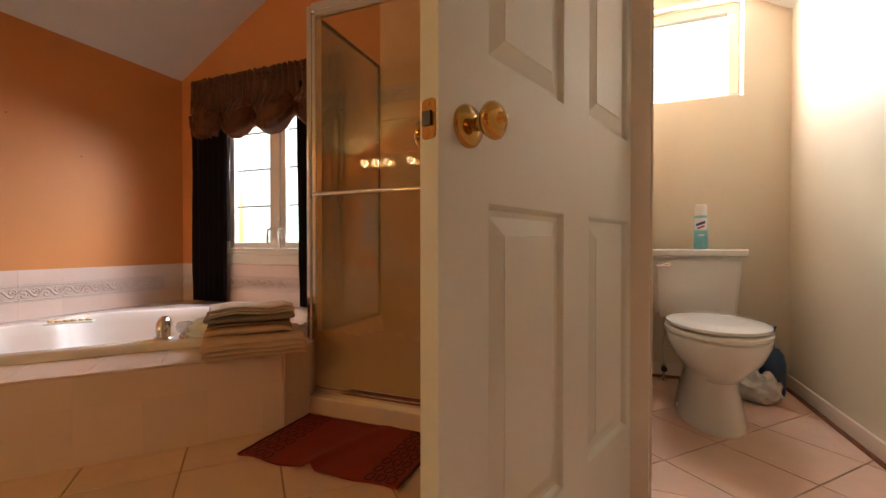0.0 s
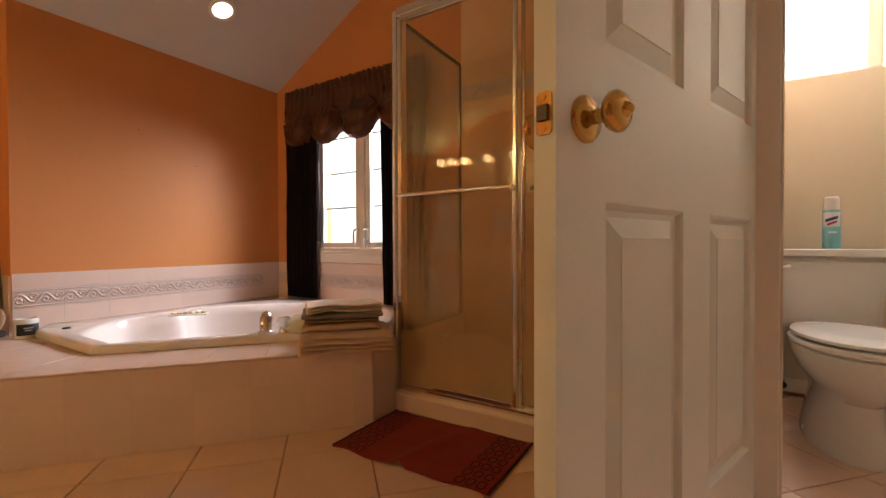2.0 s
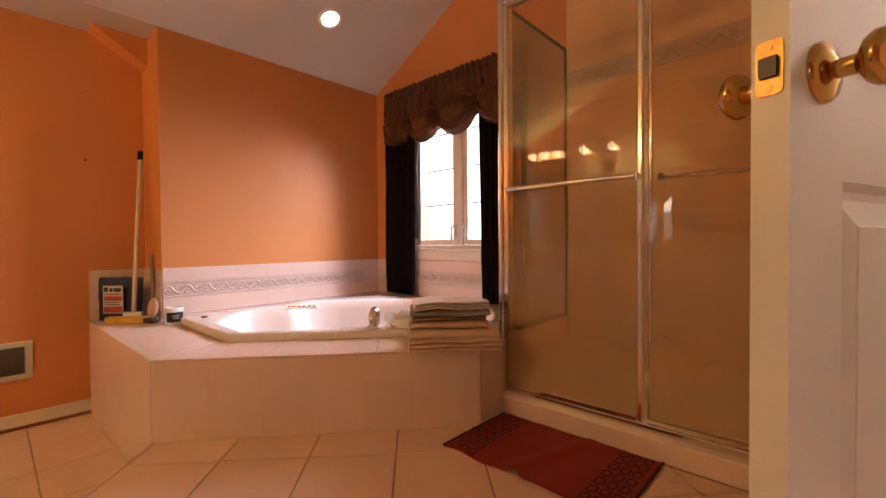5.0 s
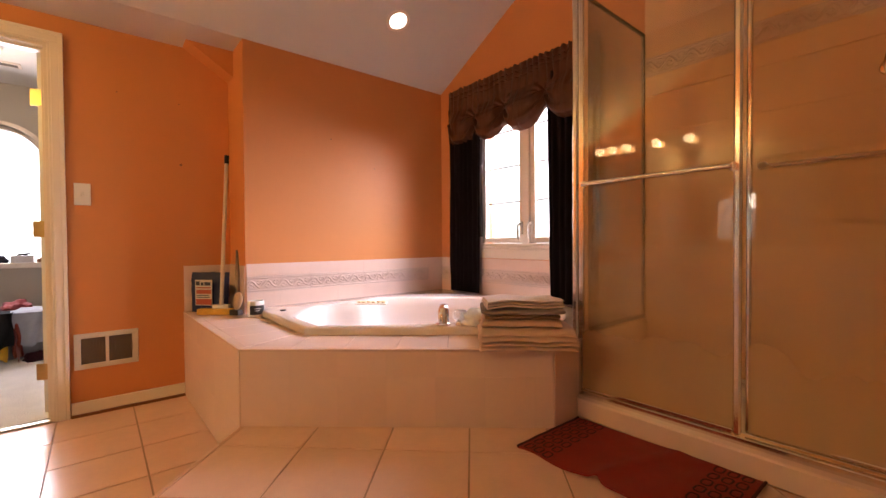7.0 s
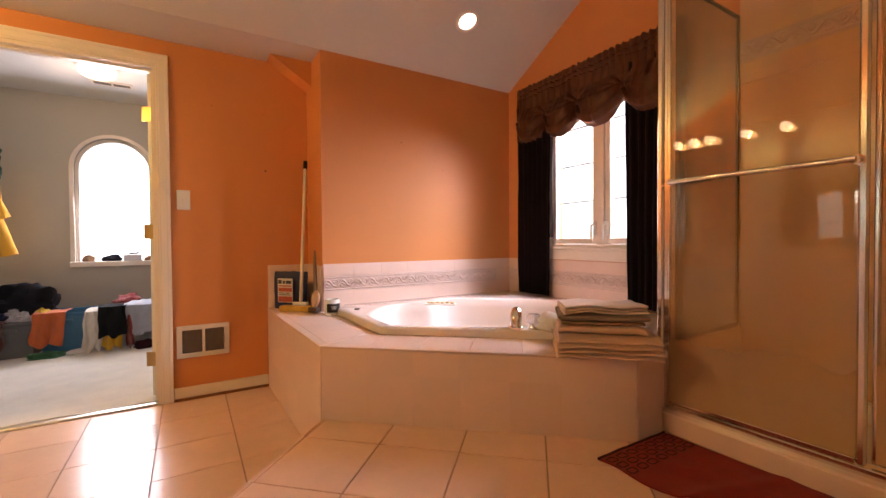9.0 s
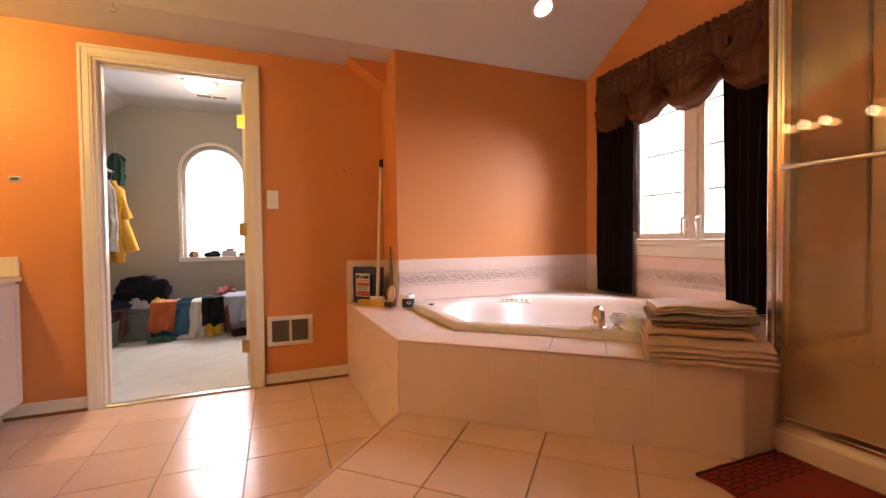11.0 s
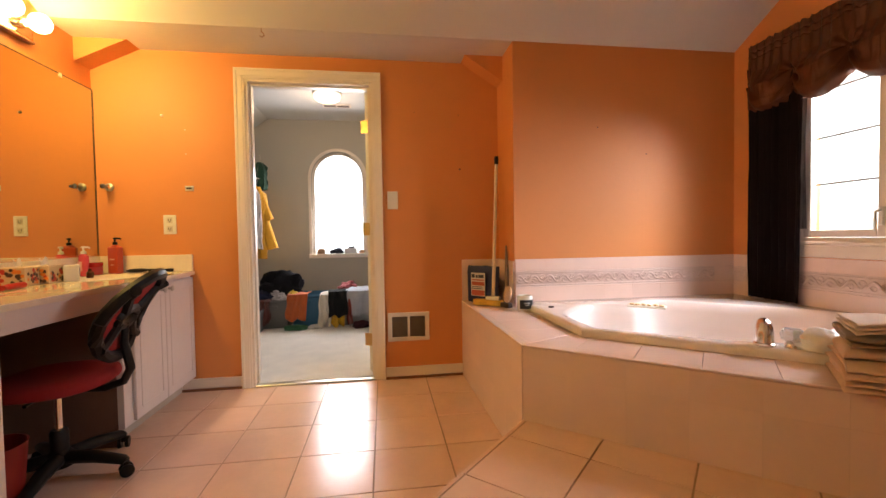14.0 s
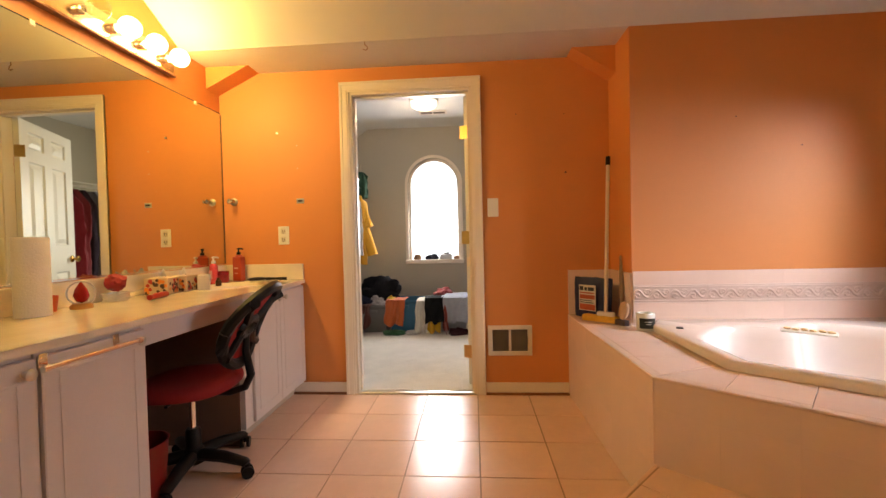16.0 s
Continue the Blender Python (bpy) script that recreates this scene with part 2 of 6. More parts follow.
def sheet(fn, nu, nv, thick=0.0, bm=None):
    """A grid surface fn(u, v), u and v from 0 to 1, given a thickness along its normals."""
    b = bmesh.new()
    g = [[b.verts.new(fn(i / nu, j / nv)) for j in range(nv + 1)] for i in range(nu + 1)]
    for i in range(nu):
        for j in range(nv):
            b.faces.new((g[i][j], g[i + 1][j], g[i + 1][j + 1], g[i][j + 1]))
    if thick:
        b.normal_update()
        bmesh.ops.solidify(b, geom=b.faces[:], thickness=thick)
    return merge(bm, b)


def clip(poly, a, b, c):
    """Keeps the part of poly where a x + b y <= c."""
    out = []
    for i, p in enumerate(poly):
        q = poly[(i + 1) % len(poly)]
        dp, dq = a * p[0] + b * p[1] - c, a * q[0] + b * q[1] - c
        if dp <= 0:
            out.append(p)
        if dp * dq < 0:
            t = dp / (dp - dq)
            out.append((p[0] + t * (q[0] - p[0]), p[1] + t * (q[1] - p[1])))
    return out


def arc(cx, cy, r, a0, a1, n):
    return [(cx + r * math.cos(radians(a0 + (a1 - a0) * i / n)), cy + r * math.sin(radians(a0 + (a1 - a0) * i / n))) for i in range(n + 1)]


# ---- the plan ----
P = 0.213          # height of the tiled platform
DECK = 0.53        # height of the tub deck
YS, YN, XE = -1.79, 2.375, 4.23
SLOPE = 0.53
RIDGE = (2.30, 2.2 + SLOPE * (2.30 - 0.363))
U, V = Vector((0.690, 0.724)), Vector((-0.724, 0.690))
EDGE_U = 1.266
CORNER = (1.238, 0.569)
DECK_R = (2.085, 1.53)
YT, YB = 1.62, 2.86   # toilet room, from its doorway to its back wall

# floors under the tiles
lower_floor = setting("floor", box(-0.12, 3.3, YS - 0.12, 0.56, -0.15, -0.004), GROUT, "brown grouted floor of the lower level")
plat = [(1.238, 0.569), (3.06, -1.17), (3.06, YS), (XE, YS), (XE, YB), (3.44, YB), (3.44, 1.69), (2.09, 1.69), DECK_R]
platform_base = setting("platform", prism(plat, -0.002, P - 0.004), GROUT, "raised floor level with brown grout")
closet_floor = setting("closet_carpet", sheet(lambda u, v: (-0.03 - 2.37 * u, -2.1 + 3.0 * v, 0.004 + 0.006 * noise.noise((u * 9, v * 11, 0)) + 0.003 * noise.noise((u * 60, v * 80, 2))), 60, 76, 0.012), CARPET, "beige cut-pile carpet with footmarks", True)
tagged(closet_floor, category="carpet")
setting("closet_subfloor", box(-2.5, -0.01, -2.2, 1.0, -0.15, -0.02), GREIGE)

# door wall
DO0, DO1, DOZ = -0.880, -0.064, 2.042
wall_west = box(-0.12, 0, YS - 0.12, DO0, -0.15, 2.3)
box(-0.12, 0, DO1, 2.5, -0.15, 2.3, bm=wall_west)
box(-0.12, 0, DO0, DO1, DOZ, 2.3, bm=wall_west)
wall_west_ob = setting("wall_west", wall_west, ORANGE, "orange painted wall with the closet doorway")
closet_side = box(-0.128, -0.121, -2.1, DO0, 0, 2.41)
box(-0.128, -0.121, DO1, 0.9, 0, 2.41, bm=closet_side)
box(-0.128, -0.121, DO0, DO1, DOZ, 2.41, bm=closet_side)
setting("closet_wall_east", closet_side, GREIGE)
setting("wall_tub", box(0.0, 0.363, 0.82, 2.5, -0.15, 2.25), ORANGE, "orange painted wall bumped out beside the tub")

# window wall with its gable
WX0, WX1, WZ0, WZ1 = 0.815, 1.715, 0.925, 2.06
wall_north = box(0.363, WX0, YN, YN + 0.14, -0.15, 2.3)
box(WX1, 3.5, YN, YN + 0.14, -0.15, 2.3, bm=wall_north)
box(WX0, WX1, YN, YN + 0.14, -0.15, WZ0, bm=wall_north)
box(WX0, WX1, YN, YN + 0.14, WZ1, 2.3, bm=wall_north)
prism([(0.3, 2.299), (XE, 2.299), (XE, 2.45), (RIDGE[0], RIDGE[1] + 0.08), (0.3, 2.30)], YN, YN + 0.14, "y", bm=wall_north)
setting("wall_north", wall_north, ORANGE, "orange painted gable wall with the tub window")
wall_south = box(-0.12, XE + 0.1, YS - 0.12, YS, -0.15, 2.3)
prism([(0.2, 2.299), (XE, 2.299), (XE, 2.45), (RIDGE[0], RIDGE[1] + 0.08), (0.2, 2.30)], YS - 0.12, YS, "y", bm=wall_south)
setting("wall_south", wall_south, ORANGE, "orange painted wall behind the vanity")
setting("wall_east", box(XE, XE + 0.12, YS, YB + 0.14, -0.15, 2.7), CREAM, "cream painted wall")
setting("ceiling_flat", box(-0.12, 0.366, YS - 0.1, 2.5, 2.2, 2.3), CEIL, "off-white flat ceiling strip")
up = [(0.363, 2.2), (RIDGE[0], RIDGE[1]), (XE + 0.1, RIDGE[1] - SLOPE * (XE + 0.1 - RIDGE[0])), (XE + 0.1, RIDGE[1] - SLOPE * (XE + 0.1 - RIDGE[0]) + 0.12), (RIDGE[0], RIDGE[1] + 0.12), (0.363, 2.32)]
setting("ceiling", prism(up, YS - 0.1, YB + 0.14, "y"), CEIL, "off-white vaulted ceiling")
# sloping gussets in the upper corners of the door wall
for name, y0, s in (("ceiling_gusset", YS, 1), ("ceiling_gusset", 0.82, -1)):
    setting(name, prism([(y0, 2.035), (y0 + s * 0.26, 2.2), (y0, 2.2)] if s < 0 else [(y0, 2.06), (y0 + s * 0.29, 2.2), (y0, 2.2)], 0.0, 0.14, "x"), ORANGE, "small orange sloping corner of the ceiling")

# toilet room
TWX0, TWX1, TWZ0, TWZ1 = 3.50, 4.02, 1.785, 2.33
tb = box(3.44, TWX0 + 0.001, YB, YB + 0.14, -0.1, 2.6)
box(TWX1, XE, YB, YB + 0.14, -0.1, 2.6, bm=tb)
box(TWX0, TWX1, YB, YB + 0.14, -0.1, TWZ0, bm=tb)
box(TWX0, TWX1, YB, YB + 0.14, TWZ1, 2.6, bm=tb)
setting("wall_toilet_back", tb, CREAM, "cream painted wall with a small high window")
setting("wall_toilet_side", box(3.36, 3.452, YT - 0.1, YB + 0.14, -0.1, 2.7), CREAM, "cream painted wall beside the shower")
setting("wall_toilet_lintel", box(3.45, XE, YT - 0.1, YT, 2.27, 2.9), CREAM)
setting("toilet_ceiling", box(3.36, XE, YT - 0.1, YB + 0.14, 2.62, 2.70), CEIL)

# closet shell
CX = -2.3
AY, AR, AZ0, AZ1 = -0.535, 0.315, 0.80, 1.72   # arched window: middle, half width, sill, spring
b = bmesh.new()
seg = 24
outline = [(AY + AR, AZ0)] + [(AY + AR * math.cos(math.pi * i / seg), AZ1 + AR * math.sin(math.pi * i / seg)) for i in range(seg + 1)] + [(AY - AR, AZ0)]
rim = [(0.9, AZ0)] + [(AY + (0.9 - AY) * math.cos(math.pi * i / seg) if i < seg / 2 else AY + (AY + 2.1) * math.cos(math.pi * i / seg), AZ1 + (2.5 - AZ1) * min(1, 1.6 * math.sin(math.pi * i / seg))) for i in range(seg + 1)] + [(-2.1, AZ0)]
for xx in (CX, CX - 0.14):
    vo, vr = [b.verts.new((xx, *p)) for p in outline], [b.verts.new((xx, *p)) for p in rim]
    for i in range(len(vo) - 1):
        b.faces.new((vo[i], vo[i + 1], vr[i + 1], vr[i]))
box(CX - 0.14, CX, -2.1, 0.9, -0.1, AZ0, bm=b)
setting("closet_wall_west", b, GREIGE, "greige painted wall with an arched window")
setting("closet_wall_south", box(CX - 0.14, -0.12, -2.2, -2.1, -0.1, 2.5), GREIGE)
setting("closet_wall_north", box(CX - 0.14, -0.128, 0.9, 1.0, -0.1, 2.5), GREIGE)
CCEIL = surface("closet_ceiling_paint", (0.66, 0.66, 0.64), 0.8, vary=0.04)
setting("closet_ceiling", box(CX - 0.14, -0.12, -1.33, 1.0, 2.41, 2.5), CCEIL, "off-white closet ceiling")
setting("closet_slope", prism([(-1.33, 2.41), (-2.2, 1.80), (-2.2, 2.0), (-1.33, 2.5)], CX - 0.14, -0.12, "x"), CCEIL, "sloping closet ceiling")

# tub deck and shower base
deck_poly = [(0.0, 0.545), (0.0, 0.82), (0.363, 0.82), (0.363, YN), (2.06, YN), (2.06, 1.70), (2.09, 1.70), DECK_R, CORNER]
# ---- windows ----
BACK = emitter("overcast_daylight", (0.93, 0.97, 1.0), 3.0)
leafy, n, l, p = nodes("hazy_daylight_and_leaves")
tc = n.new("ShaderNodeTexCoord")
ns = n.new("ShaderNodeTexNoise")
ns.inputs["Scale"].default_value, ns.inputs["Detail"].default_value = 0.9, 6
l.new(tc.outputs["Object"], ns.inputs["Vector"])
sp = n.new("ShaderNodeSeparateXYZ")
l.new(tc.outputs["Object"], sp.inputs[0])
ht = n.new("ShaderNodeMapRange")
ht.inputs[1].default_value, ht.inputs[2].default_value = 4.5, -2.0
ht.inputs[3].default_value, ht.inputs[4].default_value = -0.25, 0.35
l.new(sp.outputs[2], ht.inputs[0])
ad = n.new("ShaderNodeMath")
l.new(ns.outputs[0], ad.inputs[0])
l.new(ht.outputs[0], ad.inputs[1])
cr = n.new("ShaderNodeValToRGB")
cr.color_ramp.elements[0].position, cr.color_ramp.elements[0].color = 0.42, (1, 1, 1, 1)
cr.color_ramp.elements[1].position, cr.color_ramp.elements[1].color = 0.85, (0.16, 0.30, 0.22, 1)
l.new(ad.outputs[0], cr.inputs[0])
l.new(cr.outputs[0], p.inputs["Emission Color"])
p.inputs["Emission Strength"].default_value = 2.6
p.inputs["Base Color"].default_value = (0, 0, 0, 1)


def backdrop(x0, x1, y0, y1, z0, z1, mat, label):
    setting("backdrop", box(x0, x1, y0, y1, z0, z1), mat, label)


backdrop(-22, 26, 16, 16.1, -4, 16, leafy, "white overcast sky over hazy distant trees")
backdrop(-14.1, -14, -12, 12, -4, 14, BACK, "white overcast sky")


WY = YN - 0.055
GRILLE = surface("grey_grille_bars", (0.22, 0.21, 0.20), 0.5)


def lever(x, z, parent):
    bm = box(x - 0.012, x + 0.012, WY + 0.045, WY + 0.062, z - 0.045, z + 0.045, 0.004)
    tube([(x, WY + 0.05, z + 0.03), (x, WY + 0.015, z + 0.02), (x + 0.008, WY + 0.004, z - 0.02), (x + 0.008, WY + 0.006, z - 0.075)], 0.007, 8, bm)
    part("handle", bm, WHP, parent, "white cast window lever")


def tub_window():
    w = new("window_tub")
    tagged(w, "white two-sash casement window with thin grilles above the tub", kind="structure")
    fr = box(WX0, WX1, WY + 0.05, WY + 0.13, WZ0, WZ0 + 0.025, 0.003)
    box(WX0, WX1, WY + 0.05, WY + 0.13, WZ1 - 0.03, WZ1, 0.003, fr)
    for x in (WX0, WX1 - 0.022):
        box(x, x + 0.022, WY + 0.05, WY + 0.13, WZ0 + 0.025, WZ1 - 0.03, 0.003, fr)
    box(1.238, 1.292, WY + 0.048, WY + 0.13, WZ0 + 0.025, WZ1 - 0.03, 0.004, fr)
    part("window_frame", fr, TRIM, w)
    for x0, x1 in ((WX0 + 0.024, 1.236), (1.294, WX1 - 0.024)):
        s = box(x0, x0 + 0.038, WY + 0.06, WY + 0.10, WZ0 + 0.028, WZ1 - 0.033, 0.004)
        box(x1 - 0.038, x1, WY + 0.06, WY + 0.10, WZ0 + 0.028, WZ1 - 0.033, 0.004, s)
        box(x0 + 0.038, x1 - 0.038, WY + 0.06, WY + 0.10, WZ0 + 0.028, WZ0 + 0.066, 0.004, s)
        box(x0 + 0.038, x1 - 0.038, WY + 0.06, WY + 0.10, WZ1 - 0.073, WZ1 - 0.035, 0.004, s)
        sash = part("sash", s, TRIM, w)
        part("pane", box(x0 + 0.03, x1 - 0.03, WY + 0.078, WY + 0.082, WZ0 + 0.06, WZ1 - 0.07), PANE, sash).visible_shadow = False
        g = bmesh.new()
        for k in range(1, 4):
            z = WZ0 + 0.062 + 0.255 * k
            box(x0 + 0.03, x1 - 0.03, WY + 0.083, WY + 0.088, z - 0.0045, z + 0.0045, 0, g)
        part("grille", g, GRILLE, sash, "thin window grille bars")
    lever(1.222, 1.055, w)
    lever(1.308, 1.055, w)
    sill = box(WX0 - 0.03, WX1 + 0.03, YN - 0.022, WY + 0.05, WZ0 - 0.018, WZ0 + 0.004, 0.005)
    part("window_sill", sill, TRIM, w, "white glossy window sill")
    part("apron", box(WX0 - 0.02, WX1 + 0.02, YN - 0.014, YN, WZ0 - 0.085, WZ0 - 0.018, 0.004), TRIM, w)


tub_window()


def toilet_window():
    w = new("window_toilet")
    tagged(w, "small high white framed window above the toilet", kind="structure")
    f = box(TWX0, TWX1, YB + 0.08, YB + 0.13, TWZ0, TWZ0 + 0.035, 0.003)
    box(TWX0, TWX1, YB + 0.08, YB + 0.13, TWZ1 - 0.05, TWZ1, 0.003, f)
    for x in (TWX0, TWX1 - 0.055):
        box(x, x + 0.055, YB + 0.08, YB + 0.13, TWZ0 + 0.035, TWZ1 - 0.05, 0.004, f)
    part("window_frame", f, TRIM, w)
    part("pane", box(TWX0 + 0.05, TWX1 - 0.05, YB + 0.10, YB + 0.104, TWZ0 + 0.03, TWZ1 - 0.045), PANE, w).visible_shadow = False
    part("grille", box(TWX0 + 0.05, TWX1 - 0.05, YB + 0.104, YB + 0.109, 2.02, 2.028), VENTM, w)


toilet_window()


def closet_window():
    w = new("window_closet")
    tagged(w, "arched white framed closet window", kind="structure")
    b = bmesh.new()

    def loop(r, x, dz=0.0):
        return [b.verts.new((x, AY + r, AZ0 + dz))] + [b.verts.new((x, AY + r * math.cos(math.pi * i / 24), AZ1 + r * math.sin(math.pi * i / 24))) for i in range(25)] + [b.verts.new((x, AY - r, AZ0 + dz))]
    for r0, r1, xa, xb in ((AR, AR - 0.03, CX - 0.05, CX - 0.09), (AR + 0.035, AR, CX + 0.002, CX + 0.012)):
        rings = [loop(r0, xb), loop(r0, xa), loop(r1, xa), loop(r1, xb)]
        for k in range(4):
            a, c = rings[k], rings[(k + 1) % 4]
            for i in range(len(a) - 1):
                b.faces.new((a[i], a[i + 1], c[i + 1], c[i]))
    part("window_frame", b, TRIM, w)
    part("window_sill", box(CX - 0.09, CX + 0.03, AY - AR - 0.04, AY + AR + 0.04, AZ0 - 0.05, AZ0, 0.004), TRIM, w)
    poly = [(AY + (AR - 0.02) * math.cos(math.pi * i / 24), AZ1 + (AR - 0.02) * math.sin(math.pi * i / 24)) for i in range(25)]
    part("pane", prism([(AY + AR - 0.02, AZ0)] + poly + [(AY - AR + 0.02, AZ0)], CX - 0.075, CX - 0.071, "x"), PANE, w).visible_shadow = False


closet_window()

# ---- doors, casings and trim ----
def casing(name, y0, y1, top, x, s, w=0.064, label="white moulded door casing"):
    """Mitred flat casing with a raised back band, round an opening in the door wall."""
    bm = bmesh.new()
    for a, bb, h in ((0.0, w, 0.012), (0.012, w, 0.016), (w - 0.018, w, 0.021)):
        lo, hi = sorted((x + s * 0.001, x + s * h))
        for c0, c1 in ((y0 - bb, y0 - a), (y1 + a, y1 + bb)):
            box(lo, hi, c0, c1, 0.0, top + a, 0.002, bm)
        box(lo, hi, y0 - bb, y1 + bb, top + a, top + bb, 0.002, bm)
    setting(name, bm, TRIM, label)


casing("door_casing", DO0, DO1, DOZ, 0.0, 1)
casing("door_casing", DO0, DO1, DOZ, -0.128, -1)
jb = box(-0.128, 0.002, DO0 - 0.002, DO0 + 0.016, 0.0, DOZ, 0.001)
box(-0.128, 0.002, DO1 - 0.016, DO1 + 0.002, 0.0, DOZ, 0.001, jb)
box(-0.128, 0.002, DO0 + 0.016, DO1 - 0.016, DOZ - 0.018, DOZ + 0.002, 0.001, jb)
box(-0.075, -0.040, DO0 + 0.0165, DO0 + 0.028, 0.0, DOZ - 0.019, 0.001, jb)
box(-0.075, -0.040, DO1 - 0.028, DO1 - 0.0165, 0.0, DOZ - 0.019, 0.001, jb)
box(-0.075, -0.040, DO0 + 0.028, DO1 - 0.028, DOZ - 0.031, DOZ - 0.0185, 0.001, jb)
setting("door_jamb", jb, TRIM, "white painted door jamb")
setting("threshold", box(-0.075, 0.012, DO0 + 0.0165, DO1 - 0.0165, -0.003, 0.012, 0.004), NICKEL, "worn metal threshold strip")


def baseboard(x0, x1, y0, y1, z, nx, ny):
    """Baseboard and its brown foot strip; nx, ny point into the room."""
    bx = [sorted((x0, x1 + nx * 0.012)), sorted((y0, y1 + ny * 0.012))]
    b1 = box(bx[0][0], bx[0][1], bx[1][0], bx[1][1], z + 0.016, z + 0.082, 0.003)
    setting("baseboard", b1, TRIM, "white baseboard")
    fx = [sorted((x0, x1 + nx * 0.019)), sorted((y0, y1 + ny * 0.019))]
    setting("base_strip", box(fx[0][0], fx[0][1], fx[1][0], fx[1][1], z, z + 0.015, 0.002), WOODST, "brown stained strip at the foot of the baseboard")


baseboard(0.001, 0.001, DO1 + 0.066, 0.543, 0, 1, 0)
baseboard(0.001, 0.001, -1.315, DO0 - 0.066, 0, 1, 0)
baseboard(XE - 0.001, XE - 0.001, YT, YB, P, -1, 0)
baseboard(3.455, XE, YB - 0.001, YB - 0.001, P, 0, -1)
cb = box(CX, CX + 0.012, -2.1, 0.9, 0.0, 0.08, 0.003)
setting("closet_baseboard", cb, TRIM)


def hinge(parent, x, y, z, rz=0):
    b = box(-0.0335, 0.0335, -0.002, 0.002, -0.045, 0.045, 0.001)
    tube([(0, -0.005, -0.046), (0, -0.005, 0.046)], 0.006, 8, b)
    for sx in (-0.02, 0.02):
        for sz in (-0.03, 0.0, 0.03):
            tube([(sx, -0.0035, sz), (sx, -0.001, sz)], 0.004, 6, b)
    b.transform(pose(x, y, z, 0, 0, rz))
    part("hinge", b, HINGEM, parent, "polished brass butt hinge")


def door_knob(parent, s, at):
    """Brass knob with its rose, on the side s of a door in the local xz plane."""
    rose = lathe([(0.0, 0), (0.033, 0), (0.033, 0.004), (0.029, 0.009), (0.016, 0.012), (0.012, 0.014)], 28)
    rose.transform(pose(*at, -90 * s, 0, 0))
    k = lathe([(0.010, 0.012), (0.0105, 0.03), (0.016, 0.034), (0.023, 0.038), (0.0275, 0.045), (0.0275, 0.051), (0.0225, 0.0570), (0.0160, 0.0605), (0.0150, 0.0595), (0.0105, 0.0605), (0.0080, 0.0660), (0.0040, 0.0695), (0.0, 0.0700)], 28)
    k.transform(pose(*at, -90 * s, 0, 0))
    kn = part("door_knob", k, BRASS, parent, "polished brass door knob", True)
    part("rose", rose, BRASS, kn, smooth=True)


LATCH = surface("worn_brass_plate", (0.32, 0.16, 0.055), 0.30, metal=1, vary=0.25, scale=60)


def panel_door(w, h, t, knob_x, stile, mull, rails, mat, name, label, knob_z, latch=True):
    """Six-panel leaf from x=0 (hinges) to x=w, about the y=0 plane."""
    d = tagged(new(name), label, kind="structure")
    b = bmesh.new()
    xs = [0, stile, (w - mull) / 2, (w + mull) / 2, w - stile, w]
    zs = [0] + [v for r in rails for v in r] + [h]
    for s in (-1, 1):
        y = s * t / 2
        for i in range(5):
            for j in range(len(zs) - 1):
                x0, x1, z0, z1 = xs[i], xs[i + 1], zs[j], zs[j + 1]
                if i in (1, 3) and j % 2 == 1:
                    rings = []
                    for ins, dep in ((0, 0), (0.004, 0.004), (0.009, 0.012), (0.019, 0.013), (0.050, 0.003), (0.0515, 0.0015)):
                        yy = y - s * dep
                        rings.append([b.verts.new(q) for q in ((x0 + ins, yy, z0 + ins), (x1 - ins, yy, z0 + ins), (x1 - ins, yy, z1 - ins), (x0 + ins, yy, z1 - ins))])
                    for a, c in zip(rings, rings[1:]):
                        for k in range(4):
                            b.faces.new((a[k], a[(k + 1) % 4], c[(k + 1) % 4], c[k]))
                    b.faces.new(rings[-1])
                else:
                    b.faces.new([b.verts.new(q) for q in ((x0, y, z0), (x1, y, z0), (x1, y, z1), (x0, y, z1))])
    for q in (((0, 0), (0, h)), ((w, 0), (w, h))):
        x = q[0][0]
        b.faces.new([b.verts.new(v) for v in ((x, -t / 2, 0), (x, t / 2, 0), (x, t / 2, h), (x, -t / 2, h))])
    for z in (0, h):
        b.faces.new([b.verts.new(v) for v in ((0, -t / 2, z), (w, -t / 2, z), (w, t / 2, z), (0, t / 2, z))])
    bmesh.ops.remove_doubles(b, verts=b.verts, dist=0.0002)
    part("leaf", b, mat, d)
    for s in (-1, 1):
        door_knob(d, s, (knob_x, s * t / 2, knob_z))
    if latch:
        lp = prism(arc(0.0065, knob_z + 0.0225, 0.006, 0, 90, 5) + arc(-0.0065, knob_z + 0.0225, 0.006, 90, 180, 5) + arc(-0.0065, knob_z - 0.0225, 0.006, 180, 270, 5) + arc(0.0065, knob_z - 0.0225, 0.006, 270, 360, 5), w - 0.0005, w + 0.002, "x")
        tube([(w + 0.0015, 0, knob_z + 0.021), (w + 0.003, 0, knob_z + 0.021)], 0.0035, 8, lp)
        tube([(w + 0.0015, 0, knob_z - 0.021), (w + 0.003, 0, knob_z - 0.021)], 0.0035, 8, lp)
        pl = part("latch_plate", lp, LATCH, d, "brass latch faceplate with two screws")
        part("latch_bolt", prism([(-0.008, knob_z - 0.010), (0.008, knob_z - 0.010), (0.008, knob_z + 0.010), (-0.008, knob_z + 0.010)], w + 0.0015, w + 0.007, "x"), DARKM, pl)
    return d


